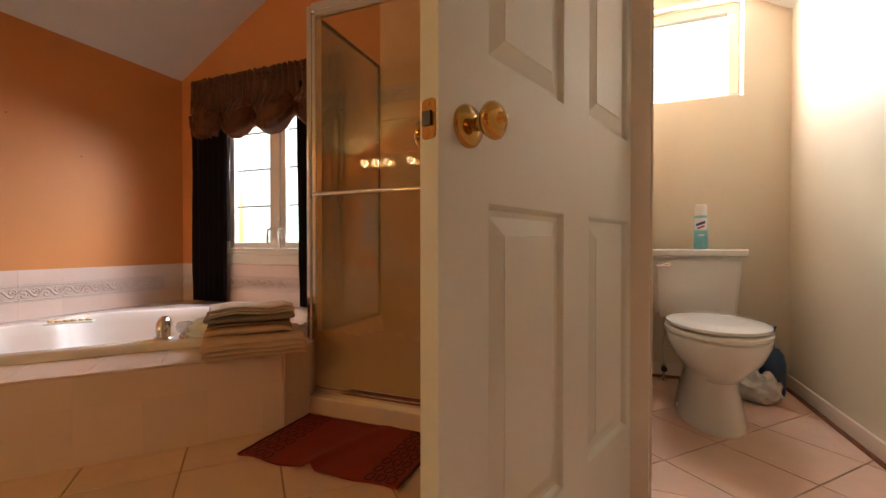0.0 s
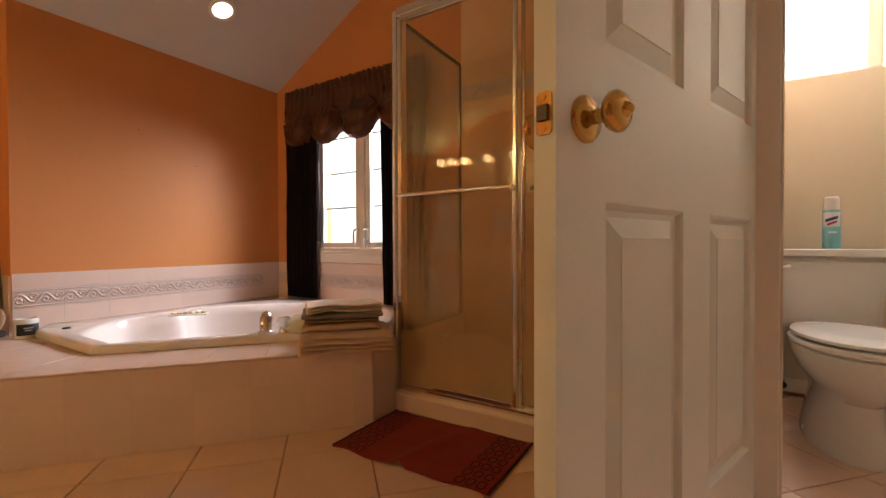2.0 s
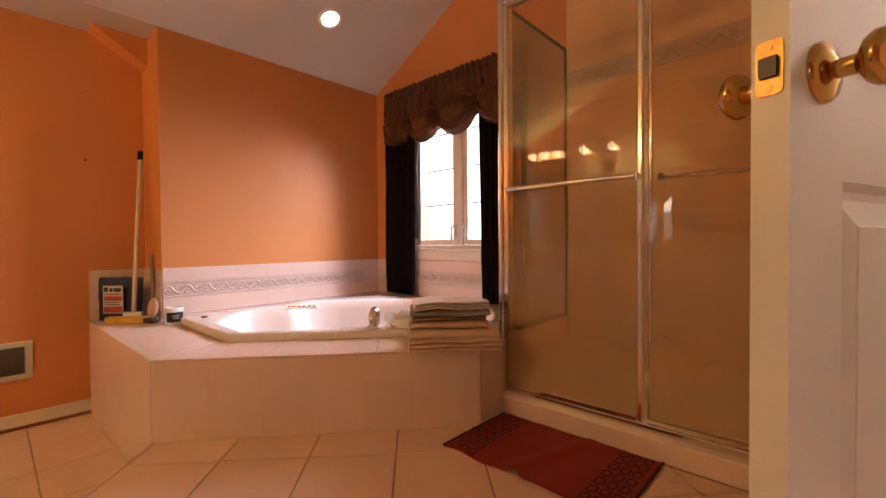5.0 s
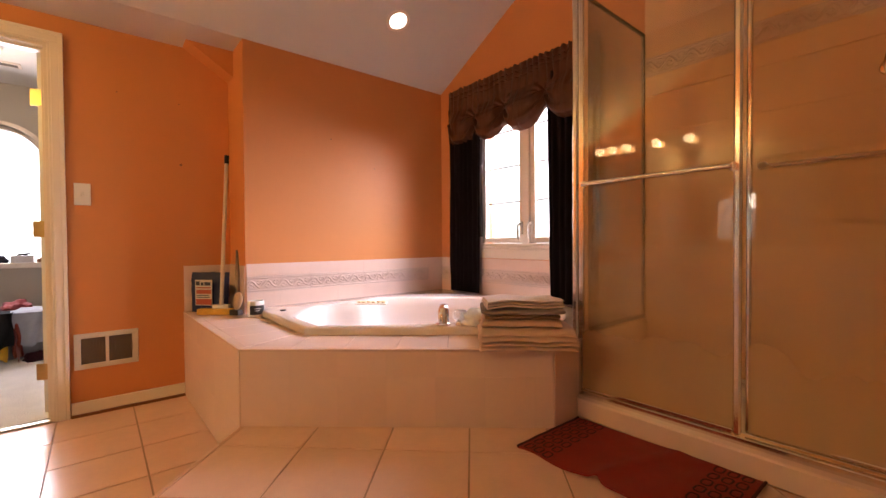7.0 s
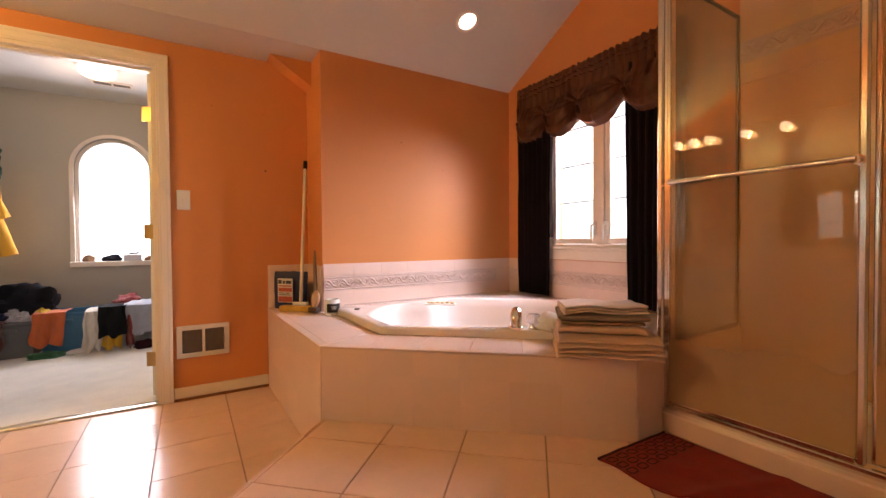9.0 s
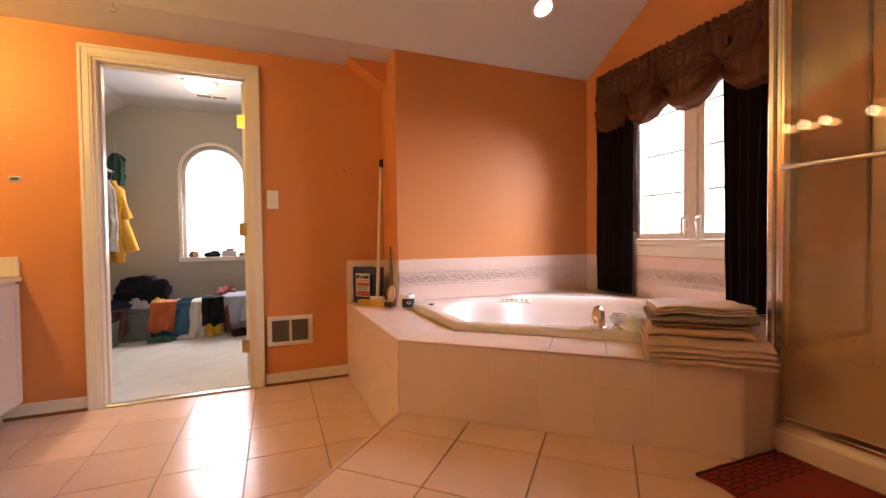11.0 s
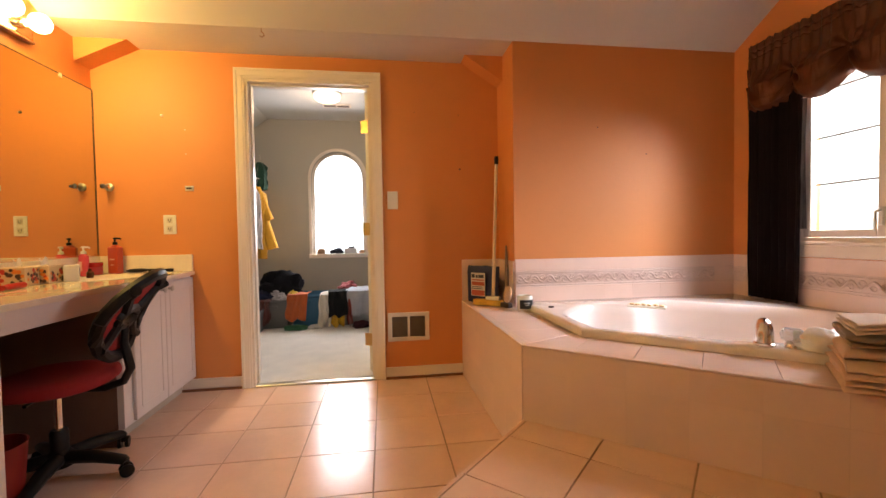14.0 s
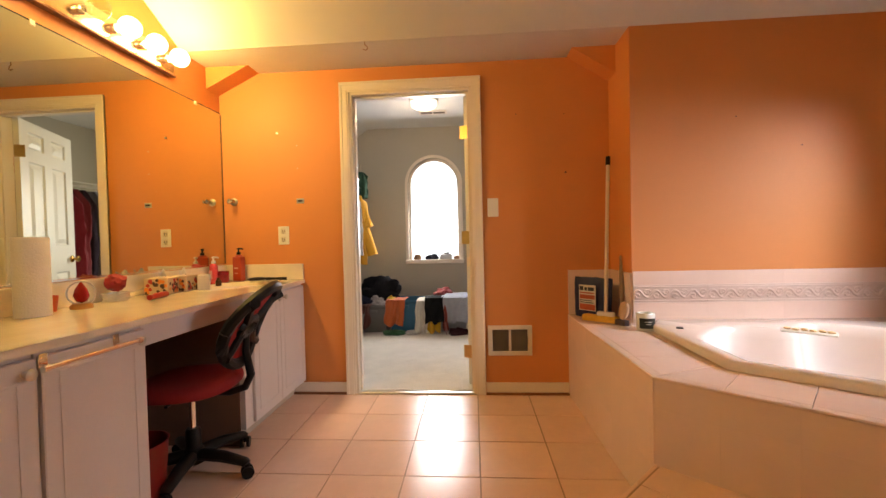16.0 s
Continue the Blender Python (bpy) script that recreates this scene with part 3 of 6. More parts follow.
RAILS = [(0.23, 0.815), (1.045, 1.70), (1.80, 1.93)]
hx, hy = 3.427, 1.583
lx, ly = 3.112, 0.704
ang = math.degrees(math.atan2(ly - hy, lx - hx))
leafw = math.hypot(lx - hx, ly - hy)
tdoor = panel_door(leafw, 2.03, 0.035, leafw - 0.066, 0.122, 0.135, RAILS, DOORP, "door_toilet", "white six-panel door standing open with brass knobs", 0.927)
tdoor.matrix_basis = pose(hx - 0.0165, hy + 0.006, P + 0.012, 0, 0, ang)
setting("door_casing", box(3.36, 3.45, YT - 0.118, YT - 0.101, P, 2.30, 0.003), TRIM)
tj = box(3.4525, 3.458, YT - 0.1, YT, P, 2.268, 0.001)
setting("door_jamb", tj, TRIM)

cdoor = panel_door(0.755, 2.01, 0.035, 0.69, 0.11, 0.11, RAILS, DOORP, "door_closet", "white six-panel closet door standing open with brass knobs", 0.92)
cdoor.matrix_basis = pose(-0.135, DO1 - 0.034, 0.02, 0, 0, 157)
for z in (0.25, 1.05, 1.78):
    hinge(cdoor, 0.0, 0.0175, z - 0.02, 90)

# ---- tub surround ----
deck = tagged(new("tub_deck"), "cream tiled tub surround with a diagonal front and wide ledge", kind="structure")
hole = [(0.56, 0.95), (1.06, 0.93), (1.14, 0.95), (1.60, 1.47), (1.86, 1.78), (1.90, 2.28), (0.46, 2.28)]
b = bmesh.new()
body_out = [(0.003, 0.549), (1.2375, 0.573), (2.081, 1.532), (2.081, 1.70), (2.06, 1.70), (2.06, YN), (0.363, YN), (0.363, 0.82), (0.003, 0.82)]
lo, hi = [b.verts.new((x, y, 0.0)) for x, y in body_out], [b.verts.new((x, y, DECK - 0.009)) for x, y in body_out]
for i in range(len(lo)):
    j = (i + 1) % len(lo)
    b.faces.new((lo[i], lo[j], hi[j], hi[i]))
hv = [b.verts.new((x, y, DECK - 0.009)) for x, y in hole]
lv = [b.verts.new((x, y, 0.0)) for x, y in hole]
for i in range(len(hv)):
    j = (i + 1) % len(hv)
    b.faces.new((hv[i], lv[i], lv[j], hv[j]))
for quad in ((hi[0], hi[1], hv[1], hv[0]), (hi[1], hv[3], hv[2]), (hi[1], hv[2], hv[1]), (hi[1], hi[2], hv[3]), (hi[2], hi[3], hi[4], hv[4], hv[3]), (hi[4], hi[5], hv[5], hv[4]), (hi[5], hi[6], hv[6], hv[5]), (hi[6], hi[7], hv[0], hv[6]), (hi[7], hi[8], hi[0], hv[0])):
    b.faces.new(quad)
part("deck_body", b, WGROUT, deck)


def piece(poly, z0, z1, mat, parent, name="tile", bevel=0.0015):
    """A flat tile from an outline, with a bevelled upper edge."""
    area = sum(p[0] * q[1] - q[0] * p[1] for p, q in zip(poly, poly[1:] + poly[:1])) / 2
    if len(poly) < 3 or abs(area) < 0.0008:
        return
    cx, cy = sum(p[0] for p in poly) / len(poly), sum(p[1] for p in poly) / len(poly)
    b = bmesh.new()
    lo = [b.verts.new((x - cx, y - cy, z0)) for x, y in poly]
    mid = [b.verts.new((x - cx, y - cy, z1 - bevel)) for x, y in poly]
    top = []
    for x, y in poly:
        r = math.hypot(x - cx, y - cy)
        top.append(b.verts.new(((x - cx) * (1 - bevel / r), (y - cy) * (1 - bevel / r), z1)))
    for a, c in ((lo, mid), (mid, top)):
        for i in range(len(a)):
            j = (i + 1) % len(a)
            b.faces.new((a[i], a[j], c[j], c[i]))
    b.faces.new(top)
    ob = part(name, b, mat, parent)
    ob.location = (cx, cy, 0)
    return ob


# basin: rings from the rim's outside to the drain
TC = Vector((1.17, 1.62))
RIM = [(0.37, 0.95), (0.50, 0.868), (1.165, 0.868), (1.985, 1.80), (1.985, YN - 0.012), (0.37, YN - 0.012)]


def ray_out(poly, th):
    d = Vector((math.cos(th), math.sin(th)))
    best = 9
    for p, q in zip(poly, poly[1:] + poly[:1]):
        e, w = Vector(q) - Vector(p), Vector(p) - TC
        den = d.x * e.y - d.y * e.x
        if abs(den) > 1e-9:
            t, s = (w.x * e.y - w.y * e.x) / den, (w.x * d.y - w.y * d.x) / den
            if t > 0 and -1e-6 <= s <= 1 + 1e-6:
                best = min(best, t)
    return best


def basin_r(th):
    a = th - radians(46)
    a0, b0 = 0.74, 0.56
    r = 1 / ((abs(math.cos(a)) / a0) ** 2.6 + (abs(math.sin(a)) / b0) ** 2.6) ** (1 / 2.6)
    bulge = 0.17 * math.exp(-((((math.degrees(th) - 196 + 180) % 360) - 180) / 13) ** 2)
    tap = 0.06 * math.exp(-((((math.degrees(th) + 21 + 180) % 360) - 180) / 15) ** 2)
    return min(r, ray_out(RIM, th) - 0.078 - tap) - bulge


corners = [math.atan2(y - TC.y, x - TC.x) % (2 * math.pi) for x, y in RIM]
ANG = [2 * math.pi * i / 128 for i in range(128)]
ANG = sorted([a for a in ANG if all(abs(a - c) > 0.03 for c in corners)] + corners + [c + s for c in corners for s in (-0.02, 0.02)])
N = len(ANG)
steps = [("o", 0.0, DECK + 0.001), ("o", 0.0, DECK + 0.024), ("o", -0.006, DECK + 0.034), ("o", -0.016, DECK + 0.038), ("i", 0.03, DECK + 0.038), ("i", 0.012, DECK + 0.036), ("i", 0.0, DECK + 0.026), ("i", -0.012, DECK - 0.02), ("i", -0.03, DECK - 0.12), ("i", -0.06, DECK - 0.26), ("i", -0.11, DECK - 0.36), ("i", -0.20, DECK - 0.40), ("i", -0.36, DECK - 0.405)]
b = bmesh.new()
rings = []
for kind_, off, z in steps:
    ring = []
    for i in range(N):
        th = ANG[i]
        r = (ray_out(RIM, th) if kind_ == "o" else basin_r(th)) + off
        r = max(r, 0.05)
        ring.append(b.verts.new((TC.x + r * math.cos(th), TC.y + r * math.sin(th), z)))
    rings.append(ring)
for a, c in zip(rings, rings[1:]):
    for i in range(N):
        b.faces.new((a[i], a[(i + 1) % N], c[(i + 1) % N], c[i]))
b.faces.new(rings[-1])
tub = part("bathtub", b, ACRYL, None, "glossy white corner whirlpool bathtub set into the tiled deck", True, category="bathtub")


def on_tub(name, bm, mat, label, smooth=True):
    return part(name, bm, mat, tub, label, smooth)


on_tub("air_control", lathe([(0.0, 0.5685), (0.017, 0.5685), (0.017, 0.572), (0.013, 0.576), (0, 0.577)], 20, m=pose(0.62, 0.955, 0)), DARKM, "dark round air control button")
# ---- wall tiling by the tub ----
def relief(bm_len=0.2):
    """A border tile in the xz plane, facing -y, with a raised scroll."""
    b = box(0.0002, bm_len - 0.0002, -0.007, 0, 0, 0.0985, 0.0003)
    for z in (0.011, 0.0875):
        tube([(0.002, -0.0075, z), (bm_len - 0.002, -0.0075, z)], 0.0035, 6, b)
    pts = [(0.003 + (bm_len - 0.006) * i / 32, -0.0075, 0.049 + 0.021 * math.sin(4 * math.pi * i / 32)) for i in range(33)]
    tube(pts, 0.0072, 6, b)
    for cx, cz, s in ((bm_len * 0.125, 0.040, 1), (bm_len * 0.375, 0.058, -1), (bm_len * 0.625, 0.040, 1), (bm_len * 0.875, 0.058, -1)):
        curl = [(cx + (0.006 + 0.013 * k / 12) * math.cos(s * k * 0.55), -0.0075, cz + (0.006 + 0.013 * k / 12) * math.sin(s * k * 0.55)) for k in range(13)]
        tube(curl, [0.0072 - 0.0003 * k for k in range(13)], 6, b)
        tube([(cx - 0.012 * s, -0.0075, cz + 0.020 * s), (cx + 0.004 * s, -0.009, cz + 0.026 * s), (cx + 0.018 * s, -0.0075, cz + 0.022 * s)], [0.002, 0.006, 0.002], 6, b)
    me = bpy.data.meshes.new("border_tile")
    bmesh.ops.recalc_face_normals(b, faces=b.faces)
    b.to_mesh(me)
    b.free()
    return me


RELIEF = relief()
RELIEF.materials.append(surface("border_relief_tile", (0.66, 0.51, 0.45), 0.32, vary=0.06, scale=20))


def flat_tile(w, h, mat, cache={}):
    key = (round(w, 3), round(h, 3), mat.name)
    if key not in cache:
        b = box(0.0001, w - 0.0001, -0.006, 0, 0.0001, h - 0.0001, 0.00012)
        me = bpy.data.meshes.new("tile")
        b.to_mesh(me)
        b.free()
        me.materials.append(mat)
        cache[key] = me
    return cache[key]


def wall_tiles(parent, origin, rz, length, rows, mat, w=0.2):
    """Rows of tiles on a wall that faces -y before the turn rz; rows of (bottom, height, border)."""
    for z, h, border in rows:
        x = 0.0
        while x < length - 0.01:
            ww = min(w, length - x)
            if border and ww > 0.19:
                ob = new("border_tile", RELIEF)
            else:
                ob = new("tile", flat_tile(ww, h, mat))
            ob.parent = parent
            ob.matrix_basis = pose(*origin, 0, 0, rz) @ pose(x, 0, z)
            x += ww


wains = tagged(new("wall_tiling"), "cream wall tiles with a relief scroll border round the tub", kind="structure")
ROWS3 = [(0.555, 0.104, False), (0.660, 0.099, True), (0.760, 0.076, False)]
backer = box(0.363, 0.365, 0.822, YN, 0.53, 0.835)
box(0.363, 2.055, YN - 0.002, YN, 0.53, 0.835, bm=backer)
box(0.001, 0.364, 0.817, 0.8195, 0.53, 0.825, bm=backer)
box(0.0005, 0.003, 0.547, 0.8195, 0.53, 0.822, bm=backer)
part("tile_bed", backer, WGROUT, wains)
wall_tiles(wains, (0.3655, 0.822, 0), 90, 1.545, ROWS3, WTILE)
wall_tiles(wains, (0.373, YN - 0.0025, 0), 0, 1.68, ROWS3, WTILE)
wall_tiles(wains, (0.011, 0.8165, 0), 0, 0.353, [(0.531, 0.10, False), (0.632, 0.10, False), (0.733, 0.092, False)], WTILE)
wall_tiles(wains, (0.0035, 0.549, 0), 90, 0.262, [(0.531, 0.10, False), (0.632, 0.10, False), (0.733, 0.089, False)], WTILE, 0.131)

# deck face tiles
def face_run(p, q, z0, z1, w, mat, parent):
    p, q = Vector(p), Vector(q)
    d = q - p
    L = d.length
    a = math.degrees(math.atan2(d.y, d.x))
    x = 0
    while x < L - 0.004:
        ww = min(w, L - x)
        z = z0
        while z < z1 - 0.004:
            hh = min(w, z1 - z)
            ob = new("tile", flat_tile(ww, hh, mat))
            ob.parent = parent
            ob.matrix_basis = pose(p.x, p.y, 0, 0, 0, a) @ pose(x, 0, z)
            z += hh
        x += ww


face_run((0.004, 0.5485), (1.236, 0.5725), 0.002, DECK - 0.009, 0.2, WTILE, deck)
face_run((1.2385, 0.5735), (2.078, 1.5305), 0.002 + P - 0.2, DECK - 0.009, 0.2, WTILE, deck)
face_run((2.0815, 1.534), (2.0815, 1.692), P - 0.2, DECK - 0.009, 0.2, WTILE, deck)

# deck top tiles: a border strip along the diagonal and the ledge
du = (Vector(DECK_R) - Vector(CORNER)).normalized()
dv = Vector((-du.y, du.x))
Ld = (Vector(DECK_R) - Vector(CORNER)).length
ztop = (DECK - 0.009, DECK)
for k in range(6):
    for r0, r1 in ((0.0, 0.0345), (0.0355, 0.30)):
        a0, a1 = k * Ld / 6 + 0.0004, (k + 1) * Ld / 6 - 0.0004
        if k == 0:
            a0 = 0.002
        poly = [Vector(CORNER) + du * a0 + dv * r0, Vector(CORNER) + du * a1 + dv * r0, Vector(CORNER) + du * a1 + dv * r1, Vector(CORNER) + du * a0 + dv * r1]
        if k == 0:
            poly[3] = Vector(CORNER) + du * (0.002 + 0.452 * r1) + dv * r1
            poly[0] = Vector(CORNER) + du * (0.002 + 0.452 * r0) + dv * r0
        piece([tuple(v) for v in poly], *ztop, WTILE, deck)
for k in range(5):
    x0, x1 = 0.0034 + k * 0.2445, 0.0026 + (k + 1) * 0.2445
    y0a, y0b = 0.547 + 0.0178 * x0, 0.547 + 0.0178 * x1
    for r0, r1 in ((0.0, 0.0345), (0.0355, 0.272)):
        if k == 4:
            piece([(x0, y0a + r0), (1.234 - 0.452 * r0, y0b + r0), (1.234 - 0.452 * r1, y0b + r1), (x0, y0a + r1)], *ztop, WTILE, deck)
        else:
            piece([(x0, y0a + r0), (x1, y0b + r0), (x1, y0b + r1), (x0, y0a + r1)], *ztop, WTILE, deck)
for poly in ([(0.365, 0.824), (0.7, 0.836), (0.7, 0.86), (0.365, 0.86)], [(1.86, 1.80), (2.058, 1.80), (2.058, 2.36), (1.985, 2.36)], [(1.93, 1.66), (2.078, 1.54), (2.078, 1.69), (1.97, 1.79)]):
    piece(poly, *ztop, WTILE, deck)
setting("deck_edge_trim", tube([(0.004, 0.5455, DECK - 0.004), (1.2375, 0.5680, DECK - 0.004)], 0.0055, 8, tube([(1.2385, 0.5675, DECK - 0.004), (2.0865, 1.5295, DECK - 0.004), (2.0875, 1.69, DECK - 0.004)], 0.0055, 8)), WTILE, "rounded tile nosing at the edge of the tub deck", True)

# ---- things on the tub ----
def at(bm, *p):
    bm.transform(pose(*p))
    return bm


DECKZ = DECK + 0.001
sp_ = tube([(0, 0, 0), (0, 0, 0.035), (-0.010, 0, 0.060), (-0.035, 0, 0.070), (-0.070, 0, 0.062), (-0.085, 0, 0.048)], [0.030, 0.029, 0.028, 0.026, 0.024, 0.022], 16)
lathe([(0.036, 0), (0.036, 0.008), (0.028, 0.014)], 20, sp_)
TAPZ = DECK + 0.0382
spout = thing("tub_faucet", (1.562, 1.388, TAPZ), "chrome tub spout with a clear faceted knob on the bathtub rim", "faucet", rz=-45)
part("spout", sp_, CHROME, spout, smooth=True)
CRYS = glass("clear_acrylic", (0.92, 0.93, 0.95), 0.03, haze=0.25, gloss=0.14, hazecol=(0.85, 0.86, 0.88))
for lx_, ly_ in ((-0.007, 0.080),):
    k = lathe([(0.0, 0.0), (0.026, 0.0), (0.024, 0.012), (0.018, 0.02)], 14)
    stem = part("handle", at(k, lx_, ly_, 0), CHROME, spout, smooth=True)
    part("knob", at(lathe([(0.016, 0.02), (0.033, 0.03), (0.036, 0.05), (0.028, 0.068), (0.0, 0.072)], 8), lx_, ly_, 0), CRYS, stem)

bag = bmesh.new()
bmesh.ops.create_icosphere(bag, subdivisions=3, radius=1)
for v in bag.verts:
    k = 1 + 0.28 * noise.noise(v.co * 2.3) + 0.14 * noise.noise(v.co * 6)
    v.co = Vector((v.co.x * 0.085 * k, v.co.y * 0.06 * k, max(0, (v.co.z + 0.55) * 0.05 * k)))
part("plastic_bag", at(bag, 1.672, 1.512, TAPZ, 0, 0, 40), surface("crumpled_white_plastic", (0.78, 0.78, 0.78), 0.25, vary=0.1, scale=30), None, "crumpled white plastic bag lying on the bathtub rim", True, category="bag")

# armrest shelf with shells
dish = thing("soap_tray", (0.745, 1.47, TAPZ), "small white tray of peach soap shells on the bathtub rim", "soap tray", rz=50)
part("tray", box(-0.10, 0.10, -0.035, 0.035, 0.0, 0.010, 0.004), WHP, dish)
SOAP = surface("peach_soap", (0.72, 0.50, 0.27), 0.5, vary=0.15, scale=30)
for k in range(6):
    s = bmesh.new()
    bmesh.ops.create_uvsphere(s, u_segments=10, v_segments=6, radius=0.016)
    s.transform(Matrix.Diagonal((1.0, 0.9, 0.45, 1)))
    part("soap", at(s, -0.078 + 0.031 * k, 0.006 * (-1) ** k, 0.015, 0, 0, 31 * k), SOAP, dish, smooth=True)

# candle jar
jar = thing("candle_jar", (0.478, 0.846, DECKZ), "white glazed candle jar with a black label on the tub deck", "candle")
jar.matrix_basis = jar.matrix_basis @ Matrix.Diagonal((1.26, 1.26, 1.18, 1))
JW = surface("white_glazed_jar", (0.78, 0.76, 0.72), 0.15)
part("jar", lathe([(0.0, 0), (0.034, 0), (0.037, 0.004), (0.037, 0.072), (0.034, 0.078), (0.030, 0.078), (0.030, 0.06), (0, 0.06)], 32), JW, jar, smooth=True)
BLK = surface("black_label", (0.012, 0.012, 0.012), 0.5)
lab = bmesh.new()
a_ = [radians(-60 + 6 * i) for i in range(20)]
for i in range(19):
    lab.faces.new([lab.verts.new(q) for q in ((0.0376 * math.cos(a_[i]), 0.0376 * math.sin(a_[i]), 0.012), (0.0376 * math.cos(a_[i + 1]), 0.0376 * math.sin(a_[i + 1]), 0.012), (0.0376 * math.cos(a_[i + 1]), 0.0376 * math.sin(a_[i + 1]), 0.058), (0.0376 * math.cos(a_[i]), 0.0376 * math.sin(a_[i]), 0.058))])
part("label", lab, BLK, jar, "black paper label")
tx = bmesh.new()
for r, (hw, z) in enumerate(((22, 0.040), (16, 0.030))):
    for i in range(-hw, hw, 4):
        t0, t1 = radians(-4 + i), radians(-4 + i + 3)
        tx.faces.new([tx.verts.new(q) for q in ((0.0379 * math.cos(t0), 0.0379 * math.sin(t0), z), (0.0379 * math.cos(t1), 0.0379 * math.sin(t1), z), (0.0379 * math.cos(t1), 0.0379 * math.sin(t1), z + 0.004), (0.0379 * math.cos(t0), 0.0379 * math.sin(t0), z + 0.004))])
part("print", tx, JW, jar)

# bag of bath salts
sb = thing("bath_salt_bag", (0.10, 0.675, DECKZ), "navy foil bath salt bag with a white label on the deck", "bag", rz=42)
NAVY = surface("navy_foil_bag", (0.005, 0.009, 0.065), 0.55, vary=0.2, scale=25)


def pouch(u, v, w=0.25, h=0.25):
    s = 1 if u < 0.5 else -1
    a = abs(u * 2 - 1)
    x = (1 - 2 * a) * w / 2 * (1.0 + 0.10 * v)
    d = 0.042 * (1 - v) ** 0.6 * math.sqrt(max(0.0, 1 - (2 * a - 1) ** 2))
    return (x, s * d + 0.004 * noise.noise((x * 30, v * 8, s)), v * h + 0.008 * v * noise.noise((x * 18, 0, 3)))


part("pouch", sheet(lambda u, v: pouch(u, v), 40, 14), NAVY, sb, smooth=True)
WLAB = surface("white_label_paper", (0.62, 0.57, 0.50), 0.5)
part("label", box(-0.066, 0.050, -0.047, -0.0435, 0.045, 0.205, 0.001), WLAB, sb, "white printed label")
RP, DP = surface("dull_red_print", (0.42, 0.08, 0.04), 0.5), surface("dark_print", (0.03, 0.03, 0.05), 0.5)
for i, (x0, x1, z0, z1, m_) in enumerate(((-0.060, -0.034, 0.170, 0.196, DP), (-0.026, -0.008, 0.170, 0.190, DP), (-0.002, 0.040, 0.170, 0.192, DP), (-0.058, 0.042, 0.152, 0.160, RP), (-0.058, 0.045, 0.118, 0.144, RP), (-0.058, 0.030, 0.106, 0.111, DP), (-0.058, 0.036, 0.094, 0.099, DP), (-0.060, 0.046, 0.050, 0.086, RP))):
    part("print", box(x0, x1, -0.0485, -0.0472, z0, z1), m_, sb)

# sponge mop
mop = thing("sponge_mop", (0.262, 0.705, DECKZ), "sponge mop with a white pole standing on the tub deck", "mop")
YEL = surface("yellow_sponge", (0.72, 0.42, 0.07), 0.95, vary=0.2, scale=30, bump=0.003, fine=200)
hd = box(-0.135, 0.085, -0.028, 0.028, 0.0, 0.036, 0.008, seg=2)
part("sponge", at(hd, 0, 0, 0, 0, 0, 52), YEL, mop)
part("clamp", at(box(-0.05, 0.05, -0.015, 0.015, 0.036, 0.06, 0.004), 0, 0, 0, 0, 0, 52), WHP, mop)
top_ = Vector((-0.19, 0.085, 1.0))
part("pole", tube([(0, 0, 0.05), tuple(top_ * 0.955)], 0.0115, 12), surface("white_pole_paint", (0.68, 0.58, 0.46), 0.35), mop, smooth=True)
part("grip", tube([tuple(top_ * 0.95), tuple(top_ * 1.005)], 0.0145, 12), BLKP, mop, "black pole end cap", smooth=True)
wand = tube([(0.298, 0.790, DECK + 0.03), (0.255, 0.800, 0.78), (0.225, 0.806, 0.92)], [0.008, 0.013, 0.006], 10)
part("back_brush", wand, surface("grey_plastic", (0.20, 0.15, 0.12), 0.4), None, "slim grey bath brush leaning in the tiled niche", True, category="brush")
lf = bmesh.new()
bmesh.ops.create_uvsphere(lf, u_segments=16, v_segments=10, radius=1)
for v in lf.verts:
    k = 1 + 0.12 * noise.noise(v.co * 4)
    v.co = Vector((v.co.x * 0.032 * k, v.co.y * 0.018 * k, v.co.z * 0.055 * k + 0.055))
part("bath_mitt", at(lf, 0.355, 0.765, DECK + 0.033, 0, 14, 30), cloth("peach_terry", (0.60, 0.38, 0.24)), None, "peach bath mitt propped on the mop sponge", True, category="mitt")
part("soap_dish", at(box(-0.035, 0.035, -0.02, 0.02, 0, 0.032, 0.008, seg=2), 0.355, 0.765, DECKZ, 0, 0, 30), surface("dark_plastic_block", (0.05, 0.03, 0.025), 0.5), None, "small dark block under the bath mitt on the tub deck", category="soap dish")

